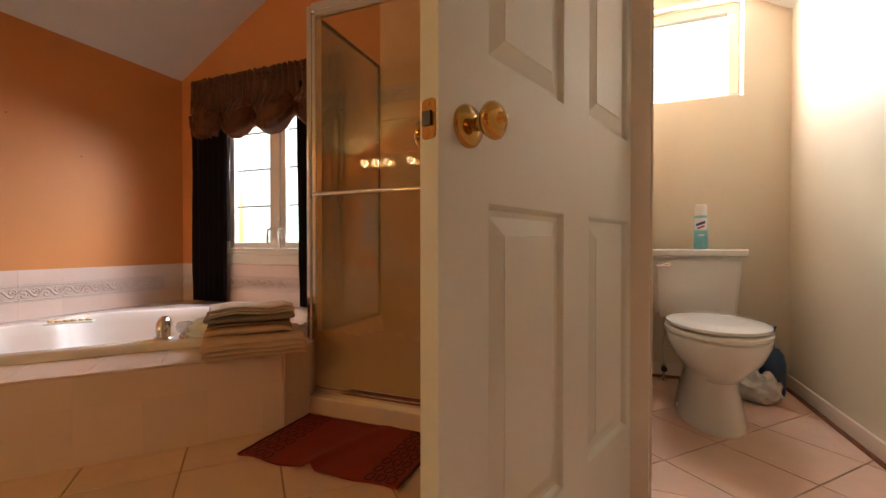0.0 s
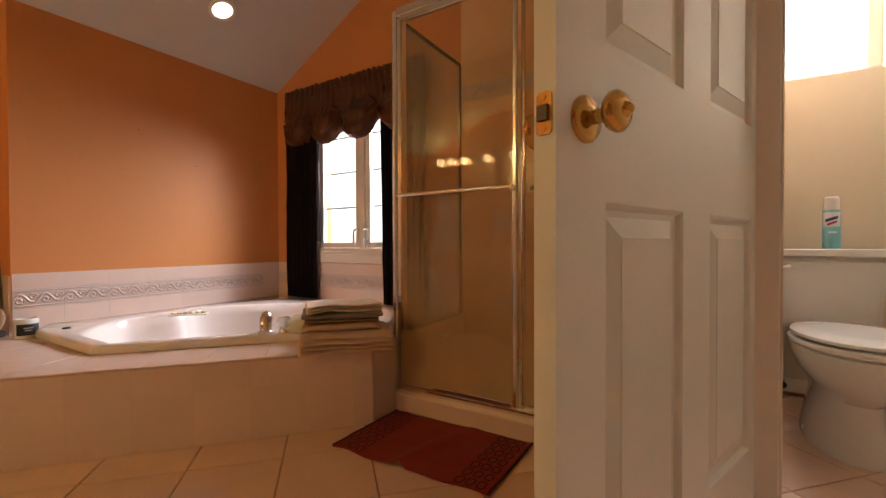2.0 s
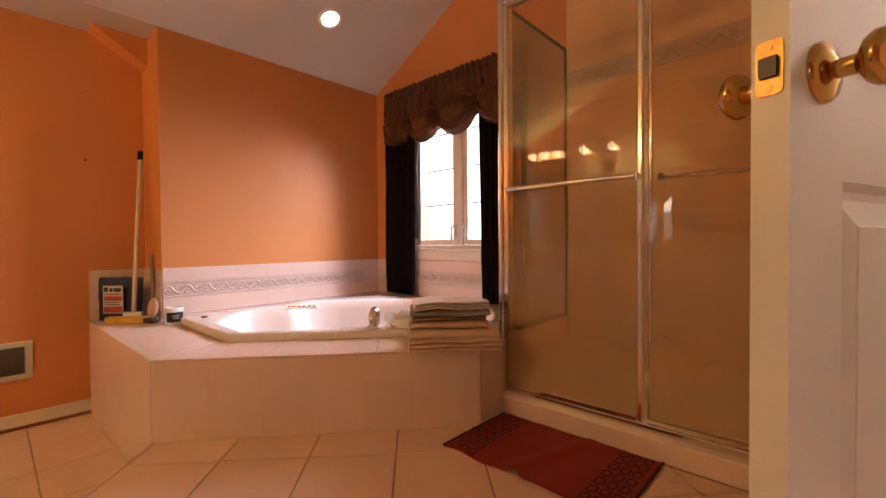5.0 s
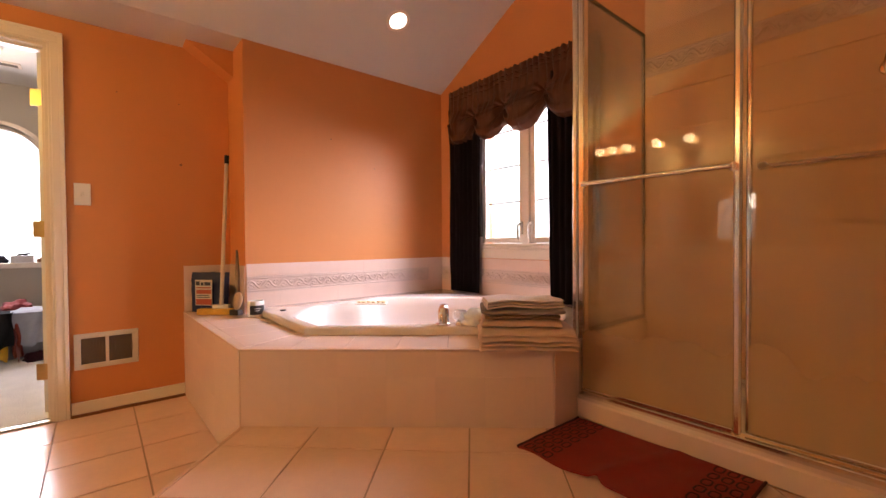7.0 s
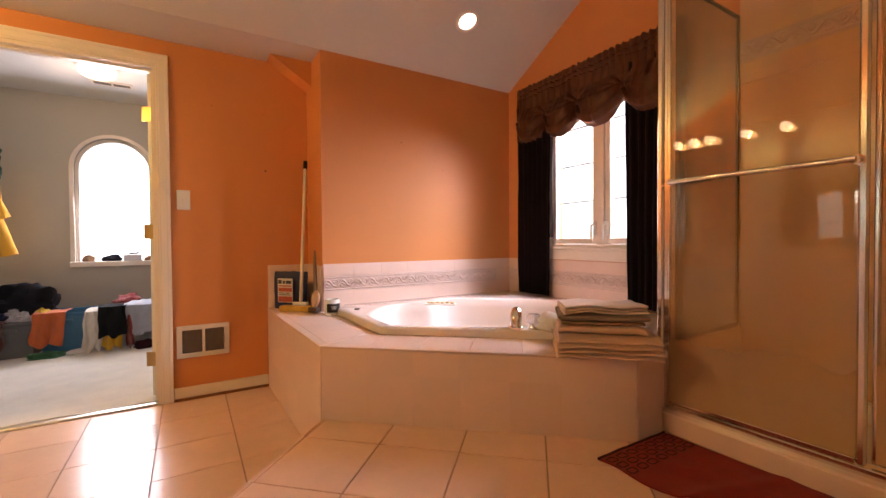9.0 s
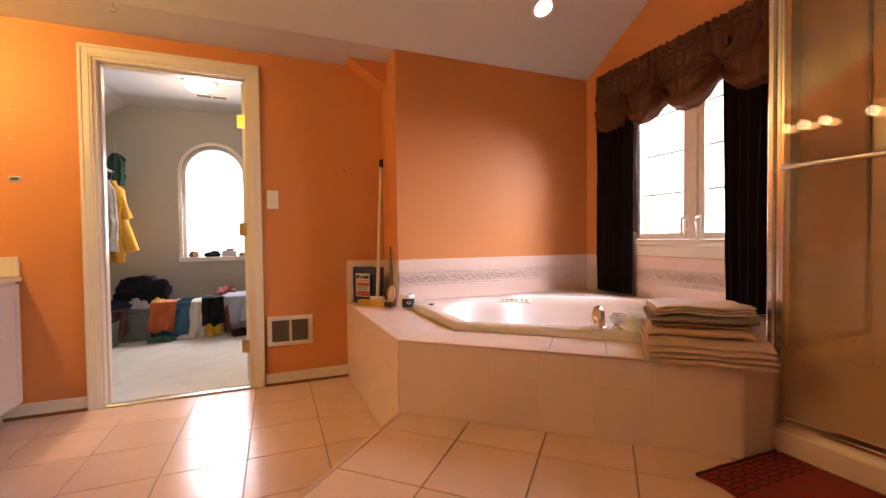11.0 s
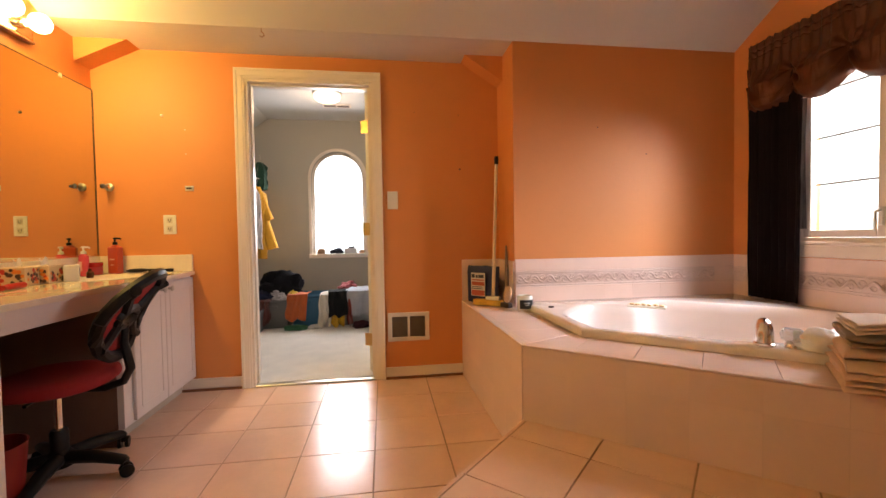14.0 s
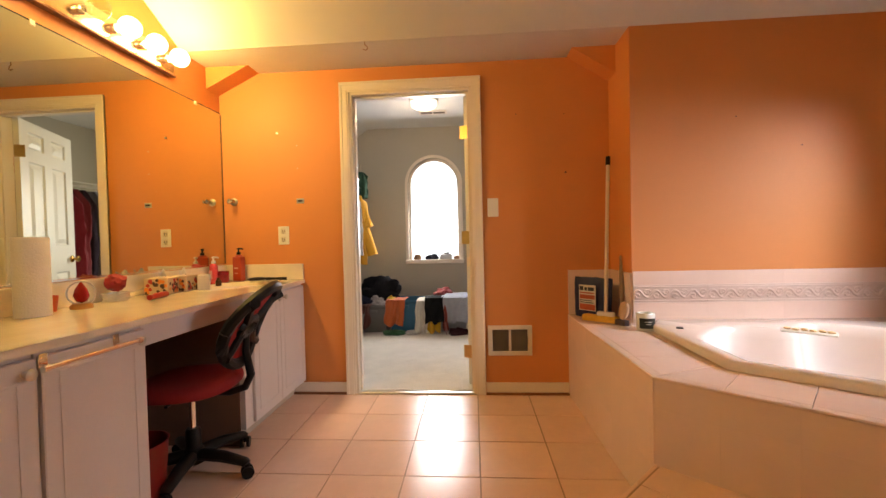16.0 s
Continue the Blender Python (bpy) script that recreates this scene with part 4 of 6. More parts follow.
# folded towels
def folded_towel(name, label, at_, rz, w, d, h, layers, mat, seed, overhang=0.0):
    """Layers with rounded noses along the front, each a little out of line, sagging where they reach past the deck."""
    t = thing(name, at_, label, "towel", "folded towels on the tub deck", rz)
    lh = h / layers
    for k in range(layers):
        ww, dd = w * (1 - 0.035 * noise.noise((k * 1.7, seed, 0)) - 0.01 * k), d * (1 - 0.03 * noise.noise((k * 2.1, seed, 5)))
        ox, oy = 0.014 * noise.noise((k * 3.3, seed, 9)), 0.012 * noise.noise((k * 3.1, seed, 7))

        def fn(u, v, k=k, ww=ww, dd=dd, ox=ox, oy=oy):
            a = 2 * math.pi * u
            cy, cz = math.cos(a), math.sin(a)
            e = abs(2 * v - 1)
            end = math.sqrt(max(0.0, 1 - e ** 12))
            x = math.copysign(1 - (1 - e) ** 1.5, 2 * v - 1) * ww / 2
            y = math.copysign(abs(cy) ** 0.42, cy) * (dd / 2) * (1 - 0.03 * (1 - end))
            z = math.copysign(abs(cz) ** 0.75, cz) * lh * 0.555 * (0.12 + 0.88 * end)
            thin = 1 - 0.18 * (1 + noise.noise((x * 9, k * 3, seed + 2)))
            wave = (0.004 + 0.010 * (seed == 5)) * noise.noise((x * 8, y * 6, 3 + seed)) + 0.0025 * noise.noise((x * 22, y * 18, seed + k)) + 0.0008 * noise.noise((x * 90, y * 90, z * 90))
            sag = 0.009 * max(0, e - 0.62) ** 1.5 / 0.23 * (layers - k) / layers * (seed < 3)
            past = max(0.0, -y - 0.088)
            sag += overhang * (past / 0.055) ** 1.6
            return (x + ox + 0.010 * noise.noise((y * 9, k * 5, seed)), y + oy + 0.010 * noise.noise((x * 7, k * 2.3, seed)), lh * (k + 0.5) + z * thin + wave - sag)
        b = sheet(fn, 44, 44)
        bmesh.ops.remove_doubles(b, verts=b.verts, dist=0.0004)
        bmesh.ops.holes_fill(b, edges=[e for e in b.edges if e.is_boundary], sides=0)
        part("fold", b, mat, t, smooth=True)
    return t


TB, TG, TW, TT = cloth("beige_towel", (0.66, 0.45, 0.34)), cloth("grey_towel", (0.24, 0.19, 0.175)), cloth("pale_towel", (0.80, 0.65, 0.58)), cloth("tan_towel", (0.32, 0.19, 0.11))
tcx, tcy = 1.945, 1.515
folded_towel("folded_towel", "wide beige bath towel folded in layers on the tub deck", (tcx, tcy, DECK + 0.010), 47, 0.385, 0.285, 0.072, 4, TB, 1, 0.012)
folded_towel("folded_towel", "beige bath towel folded in two on top of a wider towel", (tcx - 0.030, tcy + 0.004, DECK + 0.078), 45, 0.325, 0.235, 0.042, 1, TB, 2)
folded_towel("folded_towel", "thin tan towel folded under a grey towel", (tcx - 0.028, tcy + 0.002, DECK + 0.117), 47, 0.305, 0.235, 0.018, 1, TT, 3)
folded_towel("folded_towel", "grey towel folded between beige towels", (tcx - 0.022, tcy + 0.002, DECK + 0.133), 46, 0.335, 0.245, 0.028, 1, TG, 4)
folded_towel("folded_towel", "pale pink towels folded loosely on top of the pile", (tcx - 0.022, tcy + 0.006, DECK + 0.159), 50, 0.315, 0.225, 0.036, 3, TW, 5)

# ---- curtains ----
def gathered(name, x0, x1, zt, zb, y, waves, seed, narrow=0.0):
    def fn(u, v):
        w = (x1 - x0) * (1 - narrow * v)
        x = x0 + (x1 - x0 - w) / 2 + w * u + 0.006 * noise.noise((u * 5, v * 4, seed))
        yy = y + (0.014 + 0.005 * math.sin(u * 9 + seed)) * math.sin(2 * math.pi * waves * u + 0.9 * noise.noise((u * 3, v * 1.5, seed)) * 2) + 0.006 * noise.noise((u * 9, v * 7, seed))
        return (x, yy, zt + (zb - zt) * v)
    return sheet(fn, 110, 26, 0.0012)


SHEER = glass("sheer_black_cloth", (0.42, 0.42, 0.44), 0.5, haze=0.5, gloss=0.0, hazecol=(0.03, 0.03, 0.035))


for x0, x1, zb, sd in ((0.512, 0.880, 0.575, 3), (1.475, 1.835, 0.575, 8)):
    c = thing("curtain", ((x0 + x1) / 2, YN - 0.07, 0.59), "black gathered curtain panel hanging beside the tub window", "curtain", "curtains at the tub window")
    g = gathered("cloth", x0, x1, 2.02, zb, YN - 0.050, 7, sd, 0.10)
    g.transform(Matrix.Translation((-(x0 + x1) / 2, -(YN - 0.07), -0.59)))
    part("panel", g, BLACKC, c, smooth=True)
    if sd == 3:
        sheer = sheet(lambda u, v: (0.866 + 0.036 * u - (x0 + x1) / 2, 0.016 + 0.006 * math.sin(9 * u + 5 * v), 1.13 - 0.72 * v), 4, 40, 0.0)
        part("thin_edge", sheer, SHEER, c, "sheer single layer edge of the black curtain", True)
TIES = [0.535, 0.83, 1.113, 1.455, 1.84]
TIEZ = [1.93, 1.91, 1.918, 1.925, 1.93]
CUSP = [1.745, 1.765, 1.800, 1.835, 1.79]
LOW = [1.725, 1.705, 1.705, 1.71]


def swag(u, v):
    x = TIES[0] + (TIES[-1] - TIES[0]) * u
    k = min(3, next((i for i in range(4) if x <= TIES[i + 1] + 1e-9), 3))
    s = (x - TIES[k]) / (TIES[k + 1] - TIES[k])
    cusp = CUSP[k] + (CUSP[k + 1] - CUSP[k]) * s
    tz = TIEZ[k] + (TIEZ[k + 1] - TIEZ[k]) * s
    edge = min(1.0, abs(2 * s - 1))
    lobe = 1 - edge ** 2.2
    hem = cusp + (LOW[k] - cusp) * lobe
    top = 2.150 + 0.005 * math.sin(x * 150) + 0.004 * noise.noise((x * 30, 1, 2))
    z = top + (hem - top) * v
    d = min(((x - t) for t in TIES[1:-1]), key=abs)
    sag = (0.030 + 0.12 * (1 - edge ** 2))
    q = (tz - z) / sag
    tied = math.exp(-(d / 0.030) ** 2) * (1 / (1 + math.exp(-(tz + 0.02 - z) / 0.012)))
    body = min(1.0, max(0.0, (tz + 0.06 - z) / 0.10))
    puff = 0.050 * (1 - edge ** 2.2) * body * (1 - 0.55 * max(0.0, v - 0.86) / 0.14)
    fan = math.exp(-abs(d) / 0.11)
    pleats = 0.007 * math.sin(x * 115 + 4 * noise.noise((x * 5, v * 1.5, 1))) * max(0.0, 1 - 1.2 * v) + 0.010 * noise.noise((x * 24 - 3 * d * v, v * 0.9, 4)) * min(1, 4 * v)
    ray = 0.009 * fan * math.sin(math.atan2(abs(d) + 0.004, abs(z - tz) + 0.012) * 9) * min(1.0, max(0.0, (tz + 0.07 - z) / 0.05))
    folds = 0.016 * math.sin(6.0 * q + 1.4 * noise.noise((x * 4, z * 3, 5 + k))) * min(1.0, max(0.0, q)) * (0.35 + 0.65 * edge) * math.exp(-max(0.0, q - 1.3))
    fine = 0.003 * noise.noise((x * 60, z * 9, 7))
    band = -0.010 * math.exp(-((v - 0.10) / 0.012) ** 2) - 0.006 * math.exp(-((v - 0.19) / 0.010) ** 2)
    y = YN - 0.064 - puff - pleats - folds - ray - fine - band + 0.024 * tied
    if v > 0.95:
        y += (v - 0.95) * 0.7
    return (x - 1.17, min(y, YN - 0.012) - (YN - 0.1), z - 1.78)


val = thing("window_valance", (1.17, YN - 0.1, 1.78), "brown satin balloon valance gathered above the tub window", "valance")
part("valance_cloth", sheet(swag, 300, 90, 0.0015), BROWNC, val, smooth=True)
part("return", sheet(lambda u, v: (-0.635 + 0.004 * math.sin(u * 20), 0.04 + 0.055 * u, 0.37 - v * 0.40), 6, 20, 0.0015), BROWNC, val, smooth=True)
part("rod", tube([(-0.63, 0.085, 0.35), (0.66, 0.085, 0.35)], 0.006, 10), WHP, val)

# ---- shower ----
curb = box(2.061, 3.36, 1.692, 1.815, P - 0.002, 0.292, 0.006)
setting("shower_curb", curb, WTILE, "cream tiled shower curb")
pan = box(2.061, 3.36, 1.815, YN, P - 0.002, 0.262)
box(2.061, 3.36, 2.30, YN - 0.009, 0.262, 0.335, 0.012, pan, 2)
box(2.061, 2.10, 1.815, 2.30, 0.262, 0.335, 0.012, pan, 2)
setting("shower_pan", pan, ACRYL, "cream shower pan")
st = tagged(new("shower_tiling"), "cream shower wall tiles with a relief border", kind="structure")
bed = box(2.062, 3.358, YN - 0.003, YN - 0.0005, 0.33, 2.6)
box(3.356, 3.3595, 1.70, YN - 0.003, 0.26, 2.6, bm=bed)
part("tile_bed", bed, surface("shower_paint_and_grout", (0.84, 0.57, 0.36), 0.5), st)
srows = [(0.335 + 0.1975 * i, 0.1965, False) for i in range(7)] + [(1.7185, 0.099, False), (1.8185, 0.099, True), (1.9185, 0.13, False)]
wall_tiles(st, (2.064, YN - 0.0035, 0), 0, 1.285, srows, STILE)
wall_tiles(st, (3.3555, YN - 0.011, 0), -90, 0.55, srows, STILE)
setting("shower_knee_wall", box(2.061, 2.081, 1.82, YN - 0.011, 0.335, 0.553, 0.002), STILE)

sh = thing("shower_enclosure", (2.06, 1.767, 0.292), "chrome framed glass shower enclosure with two sliding doors", "shower enclosure")
X0, YF = 2.06, 1.767


def bar(x0, x1, y0, y1, z0, z1, bev=0.003, bm=None):
    return box(x0 - X0, x1 - X0, y0 - YF, y1 - YF, z0 - 0.292, z1 - 0.292, bev, bm)


post = bar(2.034, 2.060, 1.735, 1.800, 0.53, 2.075, 0.006)
bar(2.060, 2.078, 1.742, 1.797, 0.292, 2.04, 0.004, post)
part("corner_post", post, CHROME, sh, "chrome corner post")
part("bottom_track", bar(2.078, 3.34, 1.728, 1.752, 0.292, 0.318, 0.003, bar(2.078, 3.34, 1.757, 1.800, 0.292, 0.308, 0.003)), CHROME, sh)
part("header", bar(2.060, 3.355, 1.735, 1.800, 2.041, 2.085, 0.005), CHROME, sh)
part("wall_channel", bar(3.34, 3.356, 1.742, 1.797, 0.309, 2.04, 0.003), CHROME, sh)
rf = bar(2.052, 2.066, 1.801, YN - 0.01, 2.034, 2.050, 0.002)
bar(2.048, 2.070, 1.801, YN - 0.01, 0.554, 0.574, 0.003, rf)
bar(2.052, 2.066, YN - 0.026, YN - 0.011, 0.574, 2.034, 0.002, rf)
part("return_frame", rf, DARKM, sh, "dark edged frame of the glass return")
part("return_glass", bar(2.056, 2.061, 1.801, YN - 0.03, 0.575, 2.03, 0), RETGLASS, sh).visible_shadow = False


def slider(name, x0, x1, y, bar_y, bx0, bx1):
    f = bar(x0, x0 + 0.016, y - 0.008, y + 0.008, 0.320, 2.045, 0.003)
    bar(x1 - 0.024, x1, y - 0.009, y + 0.009, 0.320, 2.045, 0.006, f)
    bar(x0 + 0.016, x1 - 0.024, y - 0.007, y + 0.007, 0.320, 0.336, 0.002, f)
    bar(x0 + 0.016, x1 - 0.024, y - 0.007, y + 0.007, 2.012, 2.045, 0.002, f)
    d = part(name, f, CHROME, sh)
    gb = bar(x0 + 0.01, x1 - 0.015, y - 0.0022, y + 0.0022, 0.33, 2.02, 0)
    piv = Vector(((x0 + x1) / 2 - X0, y - YF, 0))
    gb.transform(Matrix.Translation(piv) @ Matrix.Rotation(radians(2.2), 4, "Z") @ Matrix.Translation(-piv))
    part("glass", gb, SHGLASS, d).visible_shadow = False
    rail = tube([(bx0 - X0, bar_y - YF, 1.203 - 0.292), (bx1 - X0, bar_y - YF, 1.203 - 0.292)], 0.0095, 12)
    for xx in (bx0, bx1):
        s = 1 if y > bar_y else -1
        tube([(xx - X0, bar_y - YF, 1.203 - 0.292), (xx - X0, y - YF - s * 0.008, 1.203 - 0.292)], 0.010, 10, rail)
        lathe([(0, 0), (0.015, 0), (0.015, 0.01), (0, 0.012)], 12, rail, pose(xx - X0, y - YF - s * 0.008, 1.203 - 0.292, 90 * s, 0, 0))
    part("towel_bar", rail, CHROME, d, "chrome towel bar", True)
    return d


slider("outer_door", 2.08, 2.662, 1.7405, 1.705, 2.10, 2.640)
slider("inner_door", 2.665, 3.338, 1.776, 1.812, 2.705, 3.30)

# bath mat
def mat_fn(u, v):
    A, B, C, D = Vector((2.10, 1.285)), Vector((2.105, 1.67)), Vector((2.742, 1.685)), Vector((2.735, 1.305))
    q = (A * (1 - u) + D * u) * (1 - v) + (B * (1 - u) + C * u) * v
    z = P + 0.009 + 0.003 * noise.noise((u * 6, v * 5, 0)) + 0.016 * math.exp(-((u - 0.47) / 0.03) ** 2) * math.exp(-(v / 0.16) ** 2) + 0.006 * math.exp(-((u - 0.42 - 0.2 * v) / 0.05) ** 2)
    q.y += 0.01 * noise.noise((u * 5, 1, 4)) * (1 - v) + 0.012 * math.exp(-((u - 0.47) / 0.035) ** 2) * (1 - v)
    return (q.x, q.y, z)


mt = thing("bath_mat", (2.42, 1.48, P), "dark red cotton bath mat with black ring borders before the shower", "bath mat")


def rel(bm, o):
    bm.transform(Matrix.Translation((-o[0], -o[1], -o[2])))
    return bm


part("mat", rel(sheet(mat_fn, 90, 50, 0.006), (2.42, 1.48, P)), REDC, mt, smooth=True)
for u0, u1, hu in ((0.02, 0.20, 0.002), (0.79, 0.97, 0.998)):
    for i in range(3):
        for j in range(7):
            ring = bmesh.new()
            cu, cv = u0 + (i + 0.5) * (u1 - u0) / 3, (j + 0.5) / 7
            pts = []
            for k in range(9):
                a = 2 * math.pi * k / 8 + 0.4
                uu, vv = cu + 0.021 * math.copysign(abs(math.cos(a)) ** 0.6, math.cos(a)), min(0.995, max(0.005, cv + 0.052 * math.copysign(abs(math.sin(a)) ** 0.6, math.sin(a))))
                q = mat_fn(uu, vv)
                pts.append((q[0], q[1], q[2] + 0.0008))
            tube(pts, 0.0030, 5, ring, 0.4)
            part("woven_ring", rel(ring, (2.42, 1.48, P)), DKREDC, mt, "dark woven ring")
    part("hem", rel(tube([mat_fn(hu, k / 20) for k in range(21)], 0.005, 6), (2.42, 1.48, P)), DKREDC, mt, "dark rolled hem")
# ---- toilet room things ----
def toilet():
    cx, yw = 3.765, YB - 0.012
    t = thing("toilet", (cx, yw - 0.02, P), "white two-piece porcelain toilet with its lid closed", "toilet")
    o = (cx, yw - 0.02, P)

    def stack(rows, n=40):
        b = bmesh.new()
        rr = []
        for yc, rx, ryf, ryb, z in rows:
            ring = []
            for i in range(n):
                a = 2 * math.pi * i / n
                y = yc + (ryf if math.sin(a) < 0 else ryb) * math.sin(a)
                ring.append(b.verts.new((rx * math.cos(a), y, z)))
            rr.append(ring)
        for a, c in zip(rr, rr[1:]):
            for i in range(n):
                b.faces.new((a[i], a[(i + 1) % n], c[(i + 1) % n], c[i]))
        b.faces.new(rr[0][::-1])
        b.faces.new(rr[-1])
        return b

    f = -0.60
    part("pedestal", stack([(f + 0.10, 0.130, 0.235, 0.36, 0.0), (f + 0.10, 0.128, 0.233, 0.36, 0.02), (f + 0.10, 0.116, 0.215, 0.34, 0.08), (f + 0.10, 0.100, 0.20, 0.33, 0.15), (f + 0.09, 0.100, 0.20, 0.34, 0.20), (f + 0.05, 0.120, 0.235, 0.34, 0.245), (f + 0.01, 0.160, 0.245, 0.34, 0.30), (f, 0.183, 0.262, 0.36, 0.36), (f, 0.186, 0.266, 0.36, 0.385), (f, 0.180, 0.258, 0.35, 0.392)]), PORC, t, smooth=True)
    part("seat", stack([(f, 0.186, 0.268, 0.245, 0.394), (f, 0.192, 0.274, 0.25, 0.400), (f, 0.192, 0.274, 0.25, 0.412), (f, 0.186, 0.268, 0.245, 0.417)]), PORC, t, smooth=True)
    part("lid", stack([(f, 0.178, 0.258, 0.236, 0.421), (f, 0.186, 0.266, 0.244, 0.427), (f, 0.185, 0.264, 0.244, 0.437), (f, 0.165, 0.24, 0.225, 0.444), (f, 0.10, 0.15, 0.14, 0.447)]), PORC, t, smooth=True)
    tk = prism([(-0.205, -0.19), (0.205, -0.19), (0.205, 0.0), (-0.205, 0.0)], 0.375, 0.70)
    for v in tk.verts:
        k = (v.co.z - 0.375) / 0.325
        v.co.x *= 0.90 + 0.10 * k
        if v.co.y < -0.1:
            v.co.y += 0.018 * (1 - k)
    bmesh.ops.bevel(tk, geom=tk.edges[:], offset=0.02, segments=4, affect="EDGES")
    part("tank", tk, PORC, t, smooth=True)
    part("tank_lid", box(-0.222, 0.222, -0.208, 0.008, 0.701, 0.738, 0.011, seg=3), PORC, t, smooth=True)
    h = tube([(-0.130, -0.195, 0.655), (-0.130, -0.213, 0.655), (-0.190, -0.218, 0.652)], [0.008, 0.008, 0.006], 10)
    lathe([(0, 0), (0.016, 0), (0.014, 0.01), (0, 0.012)], 16, h, pose(-0.130, -0.192, 0.655, 90, 0, 0))
    part("flush_handle", h, CHROME, t, "chrome flush lever", True)
    for sx in (-0.075, 0.075):
        part("lid_hinge", box(sx - 0.02, sx + 0.02, -0.335, -0.295, 0.393, 0.425, 0.006, seg=2), WHP, t)
    for sx in (-0.118, 0.118):
        part("bolt_cap", lathe([(0, 0.0), (0.013, 0.0), (0.013, 0.012), (0.007, 0.02), (0, 0.021)], 12, m=pose(sx, f + 0.11, 0.018)), WHP, t)


toilet()
sv = thing("shutoff_valve", (3.637, YB - 0.045, P), "chrome water shutoff valve with a braided hose behind the toilet", "valve")
vb = tube([(0, 0, 0.0), (0, 0, 0.075)], 0.008, 10)
lathe([(0, 0), (0.028, 0), (0.022, 0.006), (0.009, 0.010)], 18, vb)
tube([(0, 0, 0.05), (0, 0, 0.09)], 0.013, 10, vb)
part("valve_body", vb, CHROME, sv, smooth=True)
part("knob", tube([(0, -0.015, 0.065), (0, -0.035, 0.065)], 0.016, 10), DARKM, sv)
part("hose", tube([(0, 0, 0.09), (-0.012, 0.0, 0.16), (0.006, 0.0, 0.26), (0.0, -0.01, 0.37)], 0.0065, 8), NICKEL, sv, smooth=True)

can = thing("spray_can", (3.80, YB - 0.13, P + 0.738), "light blue spray can with a white cap on the toilet tank", "spray can")
part("can", lathe([(0, 0), (0.031, 0), (0.033, 0.003), (0.033, 0.172), (0.030, 0.178)], 28), surface("pale_blue_can_print", (0.20, 0.52, 0.60), 0.3, vary=0.15, scale=30), can, smooth=True)
part("cap", lathe([(0.027, 0.178), (0.028, 0.215), (0.026, 0.232), (0.02, 0.237), (0, 0.237)], 24), surface("translucent_white_cap", (0.75, 0.74, 0.74), 0.35), can, smooth=True)


def wrap_band(r, z0, z1, a0, a1, n=10, slant=0.0):
    b = bmesh.new()
    for i in range(n):
        t0, t1 = radians(a0 + (a1 - a0) * i / n), radians(a0 + (a1 - a0) * (i + 1) / n)
        s0, s1 = slant * i / n, slant * (i + 1) / n
        b.faces.new([b.verts.new(q) for q in ((r * math.cos(t0), r * math.sin(t0), z0 + s0), (r * math.cos(t1), r * math.sin(t1), z0 + s1), (r * math.cos(t1), r * math.sin(t1), z1 + s1), (r * math.cos(t0), r * math.sin(t0), z1 + s0))])
    return b


part("label", wrap_band(0.0333, 0.10, 0.165, -160, -40, 14), surface("white_print", (0.75, 0.75, 0.78), 0.4), can)
part("logo", wrap_band(0.0336, 0.120, 0.134, -140, -62, 10, 0.016), surface("navy_print", (0.03, 0.05, 0.20), 0.4), can, "plain navy slanting bar")
part("logo", wrap_band(0.0336, 0.104, 0.114, -128, -70, 10, 0.014), surface("maroon_print", (0.35, 0.04, 0.10), 0.4), can, "plain maroon slanting bar")
part("print", wrap_band(0.0336, 0.070, 0.078, -120, -70, 8), surface("white_lines", (0.7, 0.75, 0.8), 0.4), can)

bb = bmesh.new()
bmesh.ops.create_icosphere(bb, subdivisions=4, radius=1)
for v in bb.verts:
    k = 1 + 0.3 * noise.noise(v.co * 2.0) + 0.18 * abs(noise.noise(v.co * 5))
    v.co = Vector((v.co.x * 0.095 * k, v.co.y * 0.10 * k, max(0.0, (v.co.z + 0.6) * 0.075 * k)))
part("plastic_bag", at(bb, 4.03, 2.64, P + 0.001), surface("thin_white_plastic", (0.62, 0.60, 0.58), 0.25, vary=0.15, scale=25), None, "crumpled white plastic bag on the floor beside the toilet", True, category="bag")
pl = thing("toilet_brush", (4.12, 2.74, P), "blue toilet brush in its holder beside the toilet", "toilet brush")
BLU = surface("dark_blue_plastic", (0.05, 0.11, 0.22), 0.35)
part("holder", lathe([(0, 0), (0.050, 0), (0.055, 0.02), (0.056, 0.16), (0.045, 0.21), (0.026, 0.235), (0, 0.236)], 20), BLU, pl, smooth=True)
part("handle", tube([(0, 0, 0.24), (0, 0, 0.32), (0, 0, 0.35)], [0.010, 0.009, 0.018], 10), BLU, pl, smooth=True)

# ---- vanity ----
VF = -1.245


